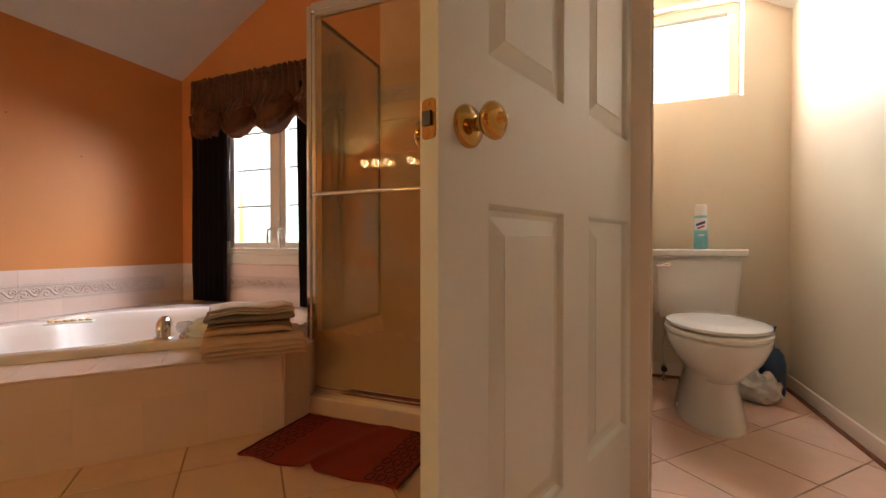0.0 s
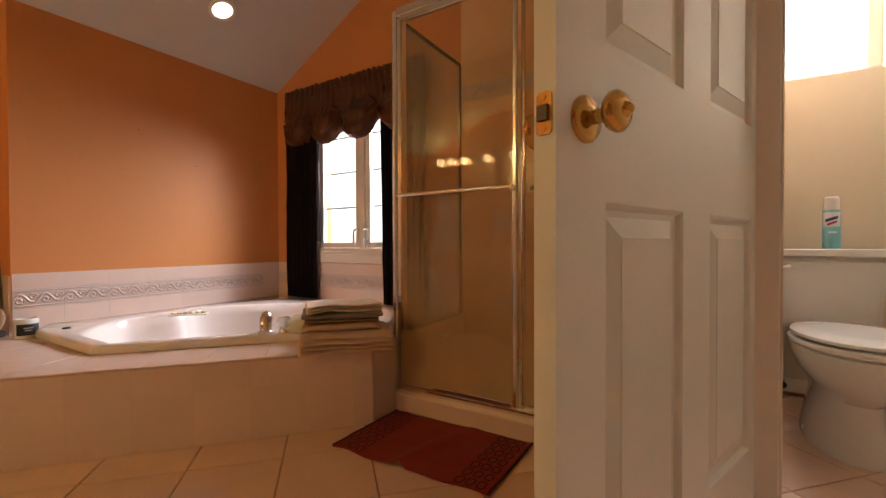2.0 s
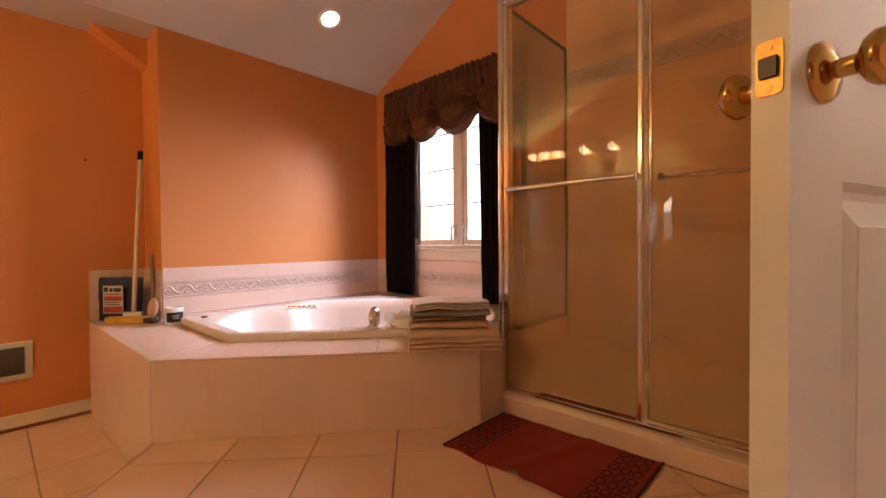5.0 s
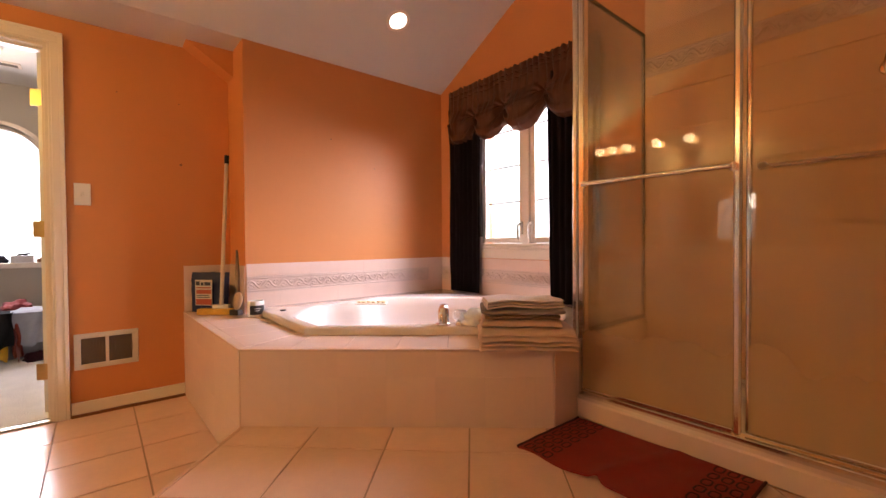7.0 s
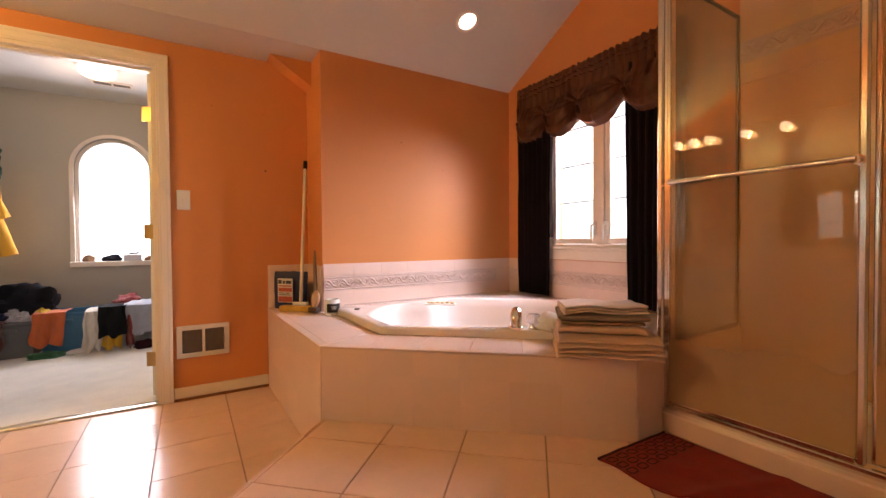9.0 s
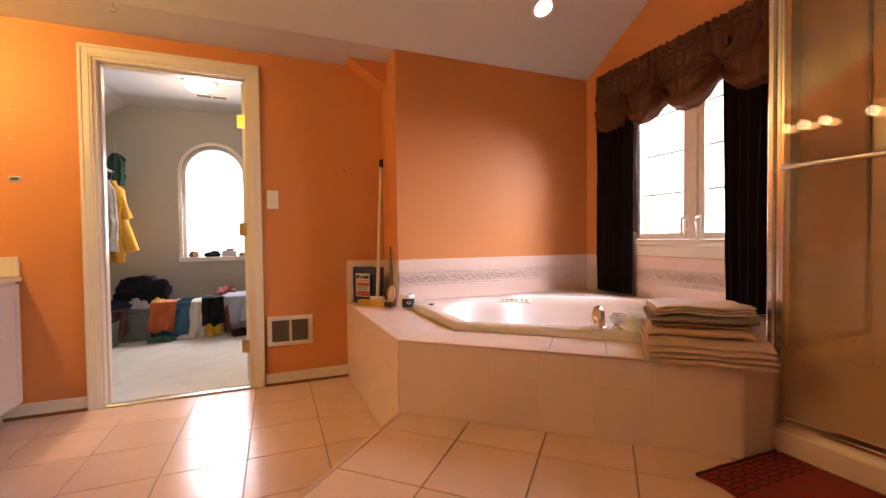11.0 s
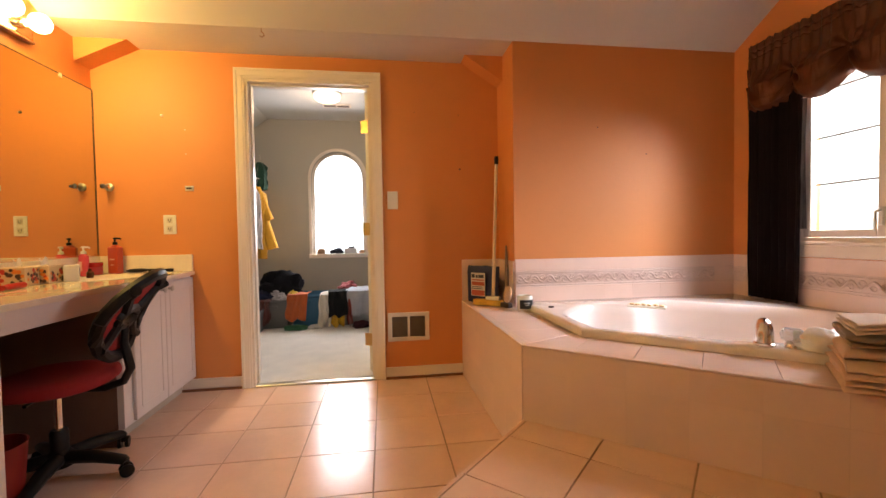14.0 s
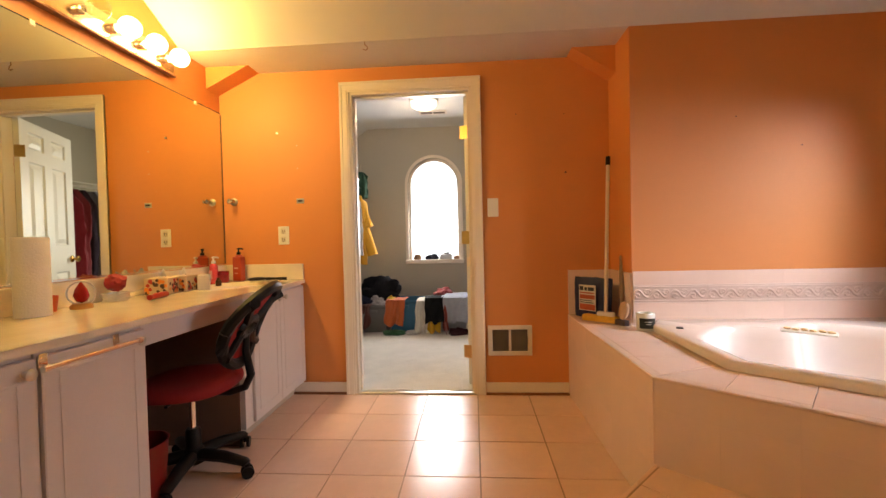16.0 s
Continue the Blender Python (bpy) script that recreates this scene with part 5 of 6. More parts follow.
def shaker_door(parent, x0, x1, z0, z1, knob_x, knob_z):
    b = box(x0, x1, VF - 0.001, VF + 0.017, z0, z1, 0.003)
    d = part("door", b, CABP, parent)
    b2 = bmesh.new()
    w = (x1 - x0)
    for xa, xb, za, zb in ((x0 + 0.045, x1 - 0.045, z0 + 0.05, z1 - 0.05),):
        for q in ((xa, xb, za, za + 0.008), (xa, xb, zb - 0.008, zb), (xa, xa + 0.008, za + 0.008, zb - 0.008), (xb - 0.008, xb, za + 0.008, zb - 0.008)):
            box(q[0], q[1], VF + 0.017, VF + 0.020, q[2], q[3], 0.001, b2)
    part("moulding", b2, CABP, d)
    k = lathe([(0, 0), (0.008, 0), (0.007, 0.012), (0.015, 0.018), (0.016, 0.024), (0.010, 0.029), (0, 0.030)], 18)
    k.transform(pose(knob_x, VF + 0.017, knob_z, -90, 0, 0))
    part("knob", k, NICKEL, d, "round satin nickel knob", True)
    return d


def vanity_cabinet(x0, x1, doors, label):
    c = thing("vanity_cabinet", (0, 0, 0), label, "cabinet", "vanity cabinets under the countertop")
    b = box(x0, x1, YS + 0.002, VF - 0.002, 0.085, 0.765, 0.002)
    part("body", b, CABP, c)
    # Toe board coloured darker than the cabinet for the shade under it.
    part("toe_kick", box(x0 + 0.002, x1 - 0.002, YS + 0.004, VF - 0.07, 0.001, 0.085), surface("painted_shade_toe_board", (0.45, 0.38, 0.30), 0.6), c)
    for dx0, dx1, kx in doors:
        shaker_door(c, dx0, dx1, 0.098, 0.750, kx, 0.715)
    return c


vanity_cabinet(0.004, 0.735, [(0.012, 0.362, 0.325), (0.366, 0.668, 0.403)], "white two-door vanity cabinet against the doorway wall")
vanity_cabinet(1.385, 1.748, [(1.390, 1.744, 1.43)], "white one-door vanity cabinet beside the knee space")
vanity_cabinet(1.752, 3.0, [(1.757, 2.36, 1.79), (2.365, 2.99, 2.40)], "white wide vanity cabinet at the far end of the counter")
ap = thing("vanity_apron", (0.735, VF, 0.66), "white apron rail over the vanity knee space", "apron")
part("rail", box(0.002, 0.648, -0.02, -0.003, 0.022, 0.104, 0.002), CABP, ap)
tb = thing("towel_bar", (1.628, VF + 0.018, 0.728), "over-door chrome towel bar hooked on a vanity door", "towel bar")
b = tube([(-0.145, 0.05, 0.0), (0.145, 0.05, 0.0)], 0.0065, 10)
for s in (-0.115, 0.115):
    box(s - 0.012, s + 0.012, 0.0, 0.003, -0.006, 0.030, 0.001, b)
    box(s - 0.007, s + 0.007, 0.002, 0.05, -0.003, 0.003, 0.001, b)
part("bar", b, CHROME, tb, smooth=True)
for s in (-0.145, 0.145):
    part("end_cap", at(lathe([(0, 0), (0.009, 0), (0.009, 0.014), (0, 0.016)], 12), s, 0.05, 0, 0, 90 * (1 if s > 0 else -1), 0), CHROME, tb, smooth=True)

CT = 0.79


def counter_fn(u, v):
    x, y = 0.003 + 3.05 * u, VF + 0.025 - (VF + 0.025 - YS - 0.002) * v
    z = CT
    for sx, sy in ((0.36, -1.52), (2.15, -1.52)):
        r = math.hypot((x - sx) / 0.245, (y - sy) / 0.17)
        if r < 1:
            z -= 0.13 * (1 - r ** 3) ** 0.7
        elif r < 1.12:
            z += 0.003 * math.sin((r - 1) / 0.12 * math.pi)
    return (x, y, z)


ct = thing("countertop", (0, 0, 0), "cream cultured marble countertop with moulded sinks", "countertop")
part("top", sheet(counter_fn, 220, 44), MARBLE, ct, smooth=True)
# Brown boards added over the cabinet sides to darken the shaded knee space.
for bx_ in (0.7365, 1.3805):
    setting("knee_space_side", box(bx_, bx_ + 0.003, YS + 0.006, VF - 0.03, 0.001, 0.74), surface("painted_shade_side", (0.22, 0.12, 0.08), 0.7, vary=0.15), "brown board added as shade on the cabinet side in the knee space")
part("edge", box(0.003, 3.053, VF + 0.008, VF + 0.026, 0.764, CT - 0.0005, 0.006, box(0.003, 3.053, VF - 0.02, VF + 0.008, 0.7665, 0.775), 2), MARBLE, ct)
part("backsplash", box(0.003, 3.053, YS + 0.001, YS + 0.021, CT + 0.0005, CT + 0.108, 0.003), MARBLE, ct)
part("side_splash", box(0.001, 0.020, YS + 0.0215, VF + 0.018, CT + 0.0005, CT + 0.108, 0.003), MARBLE, ct)
# Back of the knee space, its shade put into a dark brown.
setting("knee_space_back", box(0.735, 1.385, YS + 0.0005, YS + 0.004, 0, 0.74), surface("painted_shade_back", (0.20, 0.11, 0.07), 0.7, vary=0.15), "knee space wall coloured dark brown for its shade")

mir = thing("wall_mirror", (1.53, YS, 0.90), "large frameless wall mirror above the countertop", "mirror")
part("glass", box(-1.527, 1.52, 0.001, 0.006, 0.001, 1.035, 0.0008), MIRROR, mir)
for x in (-1.27, -0.3, 0.7):
    part("clip", box(x - 0.01, x + 0.01, 0.006, 0.010, 1.020, 1.042, 0.001), WHP, mir)
part("edge", box(-1.5295, -1.5272, 0.0065, 0.010, 0.0, 1.036, bm=box(-1.5272, 1.52, 0.0008, 0.0072, 1.0365, 1.040)), DARKM, mir)
part("channel", box(-1.527, 1.52, 0.0062, 0.010, 0.0, 0.010, 0.001), CHROME, mir)

lb = thing("vanity_light", (1.145, YS, 2.02), "chrome vanity light bar with eight globe bulbs above the mirror", "wall lamp")
part("back_plate", box(-0.68, 0.68, 0.001, 0.030, 0.0, 0.115, 0.006, seg=2), surface("amber_chrome_plate", (0.80, 0.62, 0.42), 0.18, metal=1), lb)
part("base_rail", box(-0.685, 0.685, 0.001, 0.036, -0.012, -0.0005, 0.002), WOODST, lb)
LIT = emitter("lit_bulb", (1.0, 0.78, 0.45), 9.0)
for bx, lit in BULBS:
    s = part("socket", at(lathe([(0, 0), (0.024, 0), (0.022, 0.03), (0.019, 0.034), (0, 0.034)], 20), bx - 1.145, 0.030, 0.055, -90, 0, 0), CHROME, lb, smooth=True)
    prof = [(0.014, 0.034), (0.016, 0.045)] + [(0.0475 * math.sin(radians(a)), 0.098 - 0.0475 * math.cos(radians(a))) for a in range(24, 181, 12)]
    g = part("bulb", at(lathe(prof, 24), bx - 1.145, 0.030, 0.055, -90, 0, 0), LIT if lit else CLEARB, lb, "glowing frosted globe bulb" if lit else "unlit clear globe bulb", True)
    g.visible_shadow = False

# ceiling lights
nrm = Vector((-SLOPE, 0, 1)).normalized()
rc = thing("recessed_light", (0.776, 1.671, 2.4189), "round lit recessed ceiling light with a white ring", "ceiling lamp")
rot = Matrix.Rotation(-math.atan(SLOPE), 4, "Y")
rg = lathe([(0.058, -0.002), (0.078, -0.001), (0.080, -0.006), (0.074, -0.010), (0.058, -0.006)], 36, close=False)
rg.transform(rot)
part("ring", rg, TRIM, rc, smooth=True)
dk = lathe([(0, -0.0035), (0.058, -0.0035), (0.055, -0.005), (0, -0.0055)], 32)
dk.transform(rot)
part("lens", dk, emitter("warm_lens", (1.0, 0.90, 0.70), 5.0), rc)
dl = thing("dome_light", (-1.33, -0.52, 2.41), "lit white glass dome light on the closet ceiling", "ceiling lamp")
part("base", lathe([(0, -0.001), (0.14, -0.001), (0.14, -0.018), (0.13, -0.022), (0, -0.022)], 32), TRIM, dl, smooth=True)
part("shade", lathe([(0.128, -0.022), (0.13, -0.035), (0.118, -0.060), (0.085, -0.078), (0.04, -0.087), (0, -0.089)], 36), emitter("dome_glass", (1.0, 0.88, 0.62), 2.2), dl, smooth=True).visible_shadow = False

# ---- fittings on the door wall ----
def wall_plate(name, label, y, z, w, h, cat, kind_):
    t = thing(name, (0.0, y, z), label, cat)
    IV = WHP
    part("plate", box(0.0005, 0.006, -w / 2, w / 2, -h / 2, h / 2, 0.002), IV, t)
    if kind_ == "switch":
        part("toggle", box(0.006, 0.016, -0.005, 0.005, -0.010, 0.012, 0.002), IV, t)
        part("bezel", box(0.0055, 0.0072, -0.008, 0.008, -0.016, 0.016, 0.0005), IV, t)
    else:
        for dz in (-0.028, 0.028):
            s = part("receptacle", box(0.006, 0.0085, -0.016, 0.016, dz - 0.019, dz + 0.019, 0.004, seg=2), VENTM, t, "slightly darker cream socket face")
            part("slot", box(0.0083, 0.0090, -0.009, -0.005, dz - 0.006, dz + 0.009, bm=box(0.0083, 0.0090, 0.005, 0.009, dz - 0.006, dz + 0.008, bm=box(0.0083, 0.0090, -0.003, 0.003, dz - 0.014, dz - 0.008))), DARKM, s)
    for dz in ((-h / 2 + 0.012, h / 2 - 0.012) if kind_ == "switch" else (0.0,)):
        part("screw", tube([(0.006, 0, dz), (0.0072, 0, dz)], 0.003, 8), IV, t)


wall_plate("light_switch", "cream toggle light switch plate beside the closet doorway", 0.068, 1.243, 0.072, 0.122, "light switch", "switch")
wall_plate("power_outlet", "cream double power outlet plate above the countertop", -1.359, 1.092, 0.076, 0.124, "power outlet", "outlet")

vt = thing("wall_vent", (0.0, 0.163, 0.362), "cream two-panel wall air return grille with vertical slats", "vent")
vf = bmesh.new()
# Slats and backing have darker tones than the vent frame.
DKVENT = surface("dark_vent_enamel", (0.26, 0.22, 0.17), 0.6, vary=0.15, scale=30)
W2, H2 = 0.145, 0.100
for q in ((-W2, W2, H2 - 0.028, H2), (-W2, W2, -H2, -H2 + 0.028), (-W2, -W2 + 0.030, -H2 + 0.028, H2 - 0.028), (W2 - 0.030, W2, -H2 + 0.028, H2 - 0.028), (-0.008, 0.008, -H2 + 0.028, H2 - 0.028)):
    box(0.0005, 0.010, q[0], q[1], q[2], q[3], 0.002, vf)
part("frame", vf, VENTM, vt)
part("backing", box(0.0005, 0.002, -W2 + 0.028, W2 - 0.028, -H2 + 0.026, H2 - 0.026), surface("dark_vent_backing", (0.16, 0.12, 0.09), 0.9), vt)
for c0 in (-W2 + 0.030, 0.008):
    for k in range(17):
        y = c0 + 0.0030 + k * 0.0064
        part("slat", box(0.0022, 0.0062, y, y + 0.0012, -H2 + 0.028, H2 - 0.028), DKVENT, vt)
part("damper_lever", box(0.0095, 0.018, W2 - 0.033, W2 - 0.028, -0.026, 0.026, 0.001), DKVENT, vt, "thin damper lever")
for y in (-W2 + 0.012, W2 - 0.012):
    part("screw", tube([(0.010, y, 0), (0.0115, y, 0)], 0.004, 8), NICKEL, vt)

tb2 = thing("towel_bar_bracket", (0.0, -1.706, 1.331), "chrome towel bar end bracket without its bar", "bracket")
part("flange", lathe([(0, 0.0005), (0.026, 0.0005), (0.026, 0.005), (0.018, 0.011), (0, 0.012)], 22, m=pose(0, 0, 0, 0, 90, 0)), NICKEL, tb2, smooth=True)
part("post", tube([(0.008, 0, 0), (0.045, 0, 0), (0.056, 0, 0), (0.066, 0, 0), (0.068, 0, 0)], [0.011, 0.010, 0.017, 0.016, 0.009], 14, tube([(0.055, 0.0, 0), (0.055, 0.030, 0)], 0.011, 12)), CHROME, tb2, smooth=True)
mp = thing("mounting_plate", (0.0, -1.236, 1.325), "bare metal mounting plate screwed to the wall", "bracket")
part("plate", box(0.0005, 0.004, -0.026, 0.026, -0.017, 0.017, 0.001), NICKEL, mp)
part("clip", box(0.004, 0.009, -0.015, 0.015, -0.005, 0.005, 0.001), DARKM, mp)
part("lug", box(0.004, 0.007, -0.024, 0.024, 0.008, 0.014, 0.001, box(0.004, 0.007, -0.024, 0.024, -0.014, -0.008, 0.001)), WHP, mp, "pale cast lugs")
for y, z in ((-1.385, 1.788), (0.541, 1.459), (0.229, 1.848), (0.536, 1.838), (-1.25, 1.70), (-1.25, 1.545)):
    big = (y, z) in ((-1.385, 1.788), (0.541, 1.459))
    a = tube([(0.0, y, z), (0.012 if big else 0.004, y, z)], 0.007 if big else 0.0035, 8)
    part("wall_anchor", a, NICKEL if y < 0 else WOODST, None, "small empty screw anchor stuck in the painted wall" if big else "tiny old nail stub in the painted wall", category="nail")
for y, z in ((1.725, 1.51), (1.384, 1.677)):
    part("wall_anchor", tube([(0.363, y, z), (0.367, y, z)], 0.004, 8), WOODST, None, "tiny old nail stub in the painted wall", category="nail")
hk = thing("ceiling_hook", (0.365, -0.67, 2.2), "small brass cup hook in the ceiling edge", "hook")
part("hook", tube([(0, 0, -0.002), (0, 0, -0.02), (0, 0.012, -0.03), (0, 0.016, -0.042), (0, 0.004, -0.052), (0, -0.01, -0.045)], 0.0022, 6), BRASS, hk)

# ---- office chair ----
def chair():
    c = thing("office_chair", (0.985, -1.355, 0), "small red and black mesh office chair at the vanity knee space", "chair", rz=-81)
    base = lathe([(0, 0.055), (0.045, 0.055), (0.045, 0.11), (0.032, 0.125), (0.032, 0.20), (0.026, 0.21), (0, 0.21)], 20)
    legs = []
    for k in range(5):
        a = radians(13 + 81 + 72 * k)
        ex, ey = 0.265 * math.cos(a), 0.265 * math.sin(a)
        tube([(0.02 * math.cos(a), 0.02 * math.sin(a), 0.092), (ex * 0.55, ey * 0.55, 0.088), (ex * 0.95, ey * 0.95, 0.070), (ex, ey, 0.062)], [0.034, 0.030, 0.024, 0.019], 10, base, 0.8)
    hub = part("base", base, BLKP, c, "black plastic five-star base", True)
    for k in range(5):
        a = radians(13 + 81 + 72 * k)
        ex, ey = 0.265 * math.cos(a), 0.265 * math.sin(a)
        w = bmesh.new()
        for s in (-1, 1):
            o = Vector((-math.sin(a + 0.7), math.cos(a + 0.7), 0)) * 0.016 * s
            p0, p1 = Vector((ex, ey, 0.027)) + o * 0.5, Vector((ex, ey, 0.027)) + o * 1.35
            tube([p0, p1], 0.026, 16, w)
        tube([(ex, ey, 0.03), (ex, ey, 0.062)], 0.012, 8, w)
        part("caster", w, BLKP, hub, smooth=True)
    part("gas_lift", tube([(0, 0, 0.205), (0, 0, 0.385)], 0.014, 14), CHROME, c, "chrome gas lift column", True)
    part("seat_plate", box(-0.10, 0.10, -0.07, 0.07, 0.365, 0.392, 0.008, bm=tube([(0.02, 0.0, 0.378), (0.02, 0.17, 0.372)], 0.007, 8)), BLKP, c)
    seat = bmesh.new()
    rr = []
    for f, z in ((0.0, 0.392), (0.90, 0.394), (0.985, 0.402), (1.0, 0.415), (0.985, 0.430), (0.93, 0.441), (0.70, 0.446), (0.30, 0.443), (0.0, 0.442)):
        ring = []
        for i in range(48):
            a = 2 * math.pi * i / 48
            cx_, sy_ = math.cos(a), math.sin(a)
            ring.append(seat.verts.new((f * 0.215 * math.copysign(abs(cx_) ** 0.8, cx_) + 0.01, f * 0.225 * math.copysign(abs(sy_) ** 0.8, sy_), z - 0.012 * max(0, cx_) ** 3 * f ** 3)))
        rr.append(ring)
    for a, b2 in zip(rr, rr[1:]):
        for i in range(48):
            seat.faces.new((a[i], a[(i + 1) % 48], b2[(i + 1) % 48], b2[i]))
    part("seat", seat, REDF, c, "red fabric seat cushion", True)

    def bx(z):
        return -0.215 - 0.17 * (z - 0.45) / 0.40 - 0.05 * math.sin((z - 0.45) / 0.40 * math.pi) * -1

    fr = bmesh.new()

    def loop(cy, hw, z0, z1, r, n=26, flat=1.0):
        pts = []
        for i in range(n + 1):
            a = 2 * math.pi * i / n
            y, z = cy + hw * math.cos(a), (z0 + z1) / 2 + (z1 - z0) / 2 * math.sin(a)
            pts.append((bx(z) - 0.5 * y * y * -1, y, z))
        tube(pts, r, 8, fr, flat)
    loop(0, 0.200, 0.500, 0.845, 0.025)
    loop(0, 0.085, 0.63, 0.70, 0.020, 18)
    for s in (-1, 1):
        tube([(bx(0.69) , s * 0.06, 0.69), (bx(0.76), s * 0.12, 0.76), (bx(0.81), s * 0.17, 0.79)], [0.022, 0.018, 0.022], 8, fr)
        tube([(bx(0.64), s * 0.06, 0.64), (bx(0.58), s * 0.12, 0.58), (bx(0.55), s * 0.17, 0.56)], [0.022, 0.018, 0.022], 8, fr)
    bk = part("back_frame", fr, BLKP, c, "black looped plastic back frame", True)
    mesh_ = sheet(lambda u, v: (bx(0.51 + 0.32 * v) + 0.006 + 0.5 * ((u - 0.5) * 2 * 0.19 * math.sin(math.pi * (0.12 + 0.76 * v))) ** 2, (u - 0.5) * 2 * 0.19 * math.sin(math.pi * (0.12 + 0.76 * v)), 0.51 + 0.32 * v), 16, 18, 0.004)
    dead = [f for f in mesh_.faces if (f.calc_center_median().y / 0.075) ** 2 + ((f.calc_center_median().z - 0.665) / 0.032) ** 2 < 1]
    bmesh.ops.delete(mesh_, geom=dead, context="FACES")
    part("back_mesh", mesh_, REDF, bk, "red mesh back panel", True)
    part("back_arm", tube([(-0.04, 0, 0.372), (-0.17, 0, 0.365), (-0.235, 0, 0.385), (-0.262, 0, 0.44), (bx(0.55) - 0.02, 0, 0.55), (bx(0.64) - 0.004, 0, 0.64)], [0.020, 0.020, 0.021, 0.022, 0.020, 0.016], 10, flat=0.8), BLKP, c, smooth=True)


chair()

# ---- things on the countertop ----
CZ = CT + 0.001
RB = surface("orange_red_bottle", (0.42, 0.055, 0.02), 0.3, vary=0.06)


def pump(parent, z, mat, s=1.0):
    b = lathe([(0.0, z), (0.013 * s, z), (0.013 * s, z + 0.016), (0.005, z + 0.018), (0.005, z + 0.034), (0.011 * s, z + 0.036), (0.011 * s, z + 0.044), (0, z + 0.045)], 14)
    tube([(0, 0, z + 0.040), (0.0, 0.032, z + 0.038), (0.0, 0.036, z + 0.032)], [0.006, 0.005, 0.004], 8, b)
    part("pump", b, mat, parent, smooth=True)


lo_ = thing("lotion_bottle", (0.055, -1.655, CZ), "tall orange-red lotion bottle with a black pump beside the side splash", "bottle", rz=70)
part("bottle", box(-0.038, 0.038, -0.022, 0.022, 0, 0.165, 0.012, seg=3), RB, lo_, smooth=True)
part("shoulder", lathe([(0.030, 0.160), (0.024, 0.172), (0.014, 0.178)], 16, m=Matrix.Diagonal((1.1, 0.7, 1, 1))), RB, lo_, smooth=True)
part("print", box(-0.018, 0.018, -0.0235, -0.0222, 0.082, 0.092, bm=box(-0.014, 0.014, -0.0235, -0.0222, 0.05, 0.056)), surface("pale_print", (0.6, 0.4, 0.3), 0.4), lo_)
pump(lo_, 0.178, BLKP)
pk = thing("soap_bottle", (0.225, -1.725, CZ), "clear pink hand soap bottle with a white pump", "bottle", rz=70)
part("bottle", lathe([(0, 0), (0.031, 0), (0.033, 0.01), (0.026, 0.05), (0.030, 0.085), (0.028, 0.115), (0.014, 0.128)], 20, m=Matrix.Diagonal((1, 0.75, 1, 1))), surface("pink_soap", (0.55, 0.06, 0.08), 0.1, vary=0.1, coat=0.6), pk, smooth=True)
part("label", box(-0.017, 0.017, -0.0255, -0.0235, 0.03, 0.085, 0.001), surface("pink_label", (0.62, 0.30, 0.28), 0.4), pk)
pump(pk, 0.128, WHP)
rj = thing("hair_cream_jar", (0.135, -1.728, CZ), "low red plastic jar with a red lid against the backsplash", "jar")
RJ = surface("red_jar_plastic", (0.40, 0.015, 0.015), 0.3)
part("jar", lathe([(0, 0), (0.040, 0), (0.043, 0.006), (0.043, 0.042), (0.038, 0.048)], 26), RJ, rj, smooth=True)
part("lid", lathe([(0.043, 0.048), (0.044, 0.070), (0.040, 0.073), (0, 0.073)], 26), surface("darker_red_lid", (0.30, 0.008, 0.010), 0.25), rj, smooth=True)
hb = thing("hair_brush", (0.155, -1.42, CZ), "black paddle hair brush lying on the countertop", "hair brush", rz=118)
b = bmesh.new()
bmesh.ops.create_uvsphere(b, u_segments=20, v_segments=10, radius=1)
b.transform(Matrix.Diagonal((0.058, 0.034, 0.012, 1)))
b.transform(Matrix.Translation((-0.05, 0, 0.022)))
tube([(0.0, 0, 0.020), (0.06, 0, 0.018), (0.13, 0, 0.014)], [0.010, 0.008, 0.011], 10, b)
part("brush_body", b, BLKP, hb, smooth=True)
br = bmesh.new()
for i in range(8):
    for j in range(5):
        x, y = -0.05 + (i - 3.5) * 0.011, (j - 2) * 0.010
        if (x + 0.05) ** 2 / 0.0022 + y * y / 0.0008 < 1:
            tube([(x, y, 0.0005), (x, y, 0.016)], 0.0012, 4, br)
part("bristles", br, BLKP, hb)

PAT = surface("patterned_box_card", (0.58, 0.44, 0.26), 0.5)
RDP, OGP, DKP = surface("red_print", (0.45, 0.03, 0.02), 0.5), surface("orange_print", (0.70, 0.22, 0.03), 0.5), surface("brown_black_print", (0.05, 0.02, 0.015), 0.5)


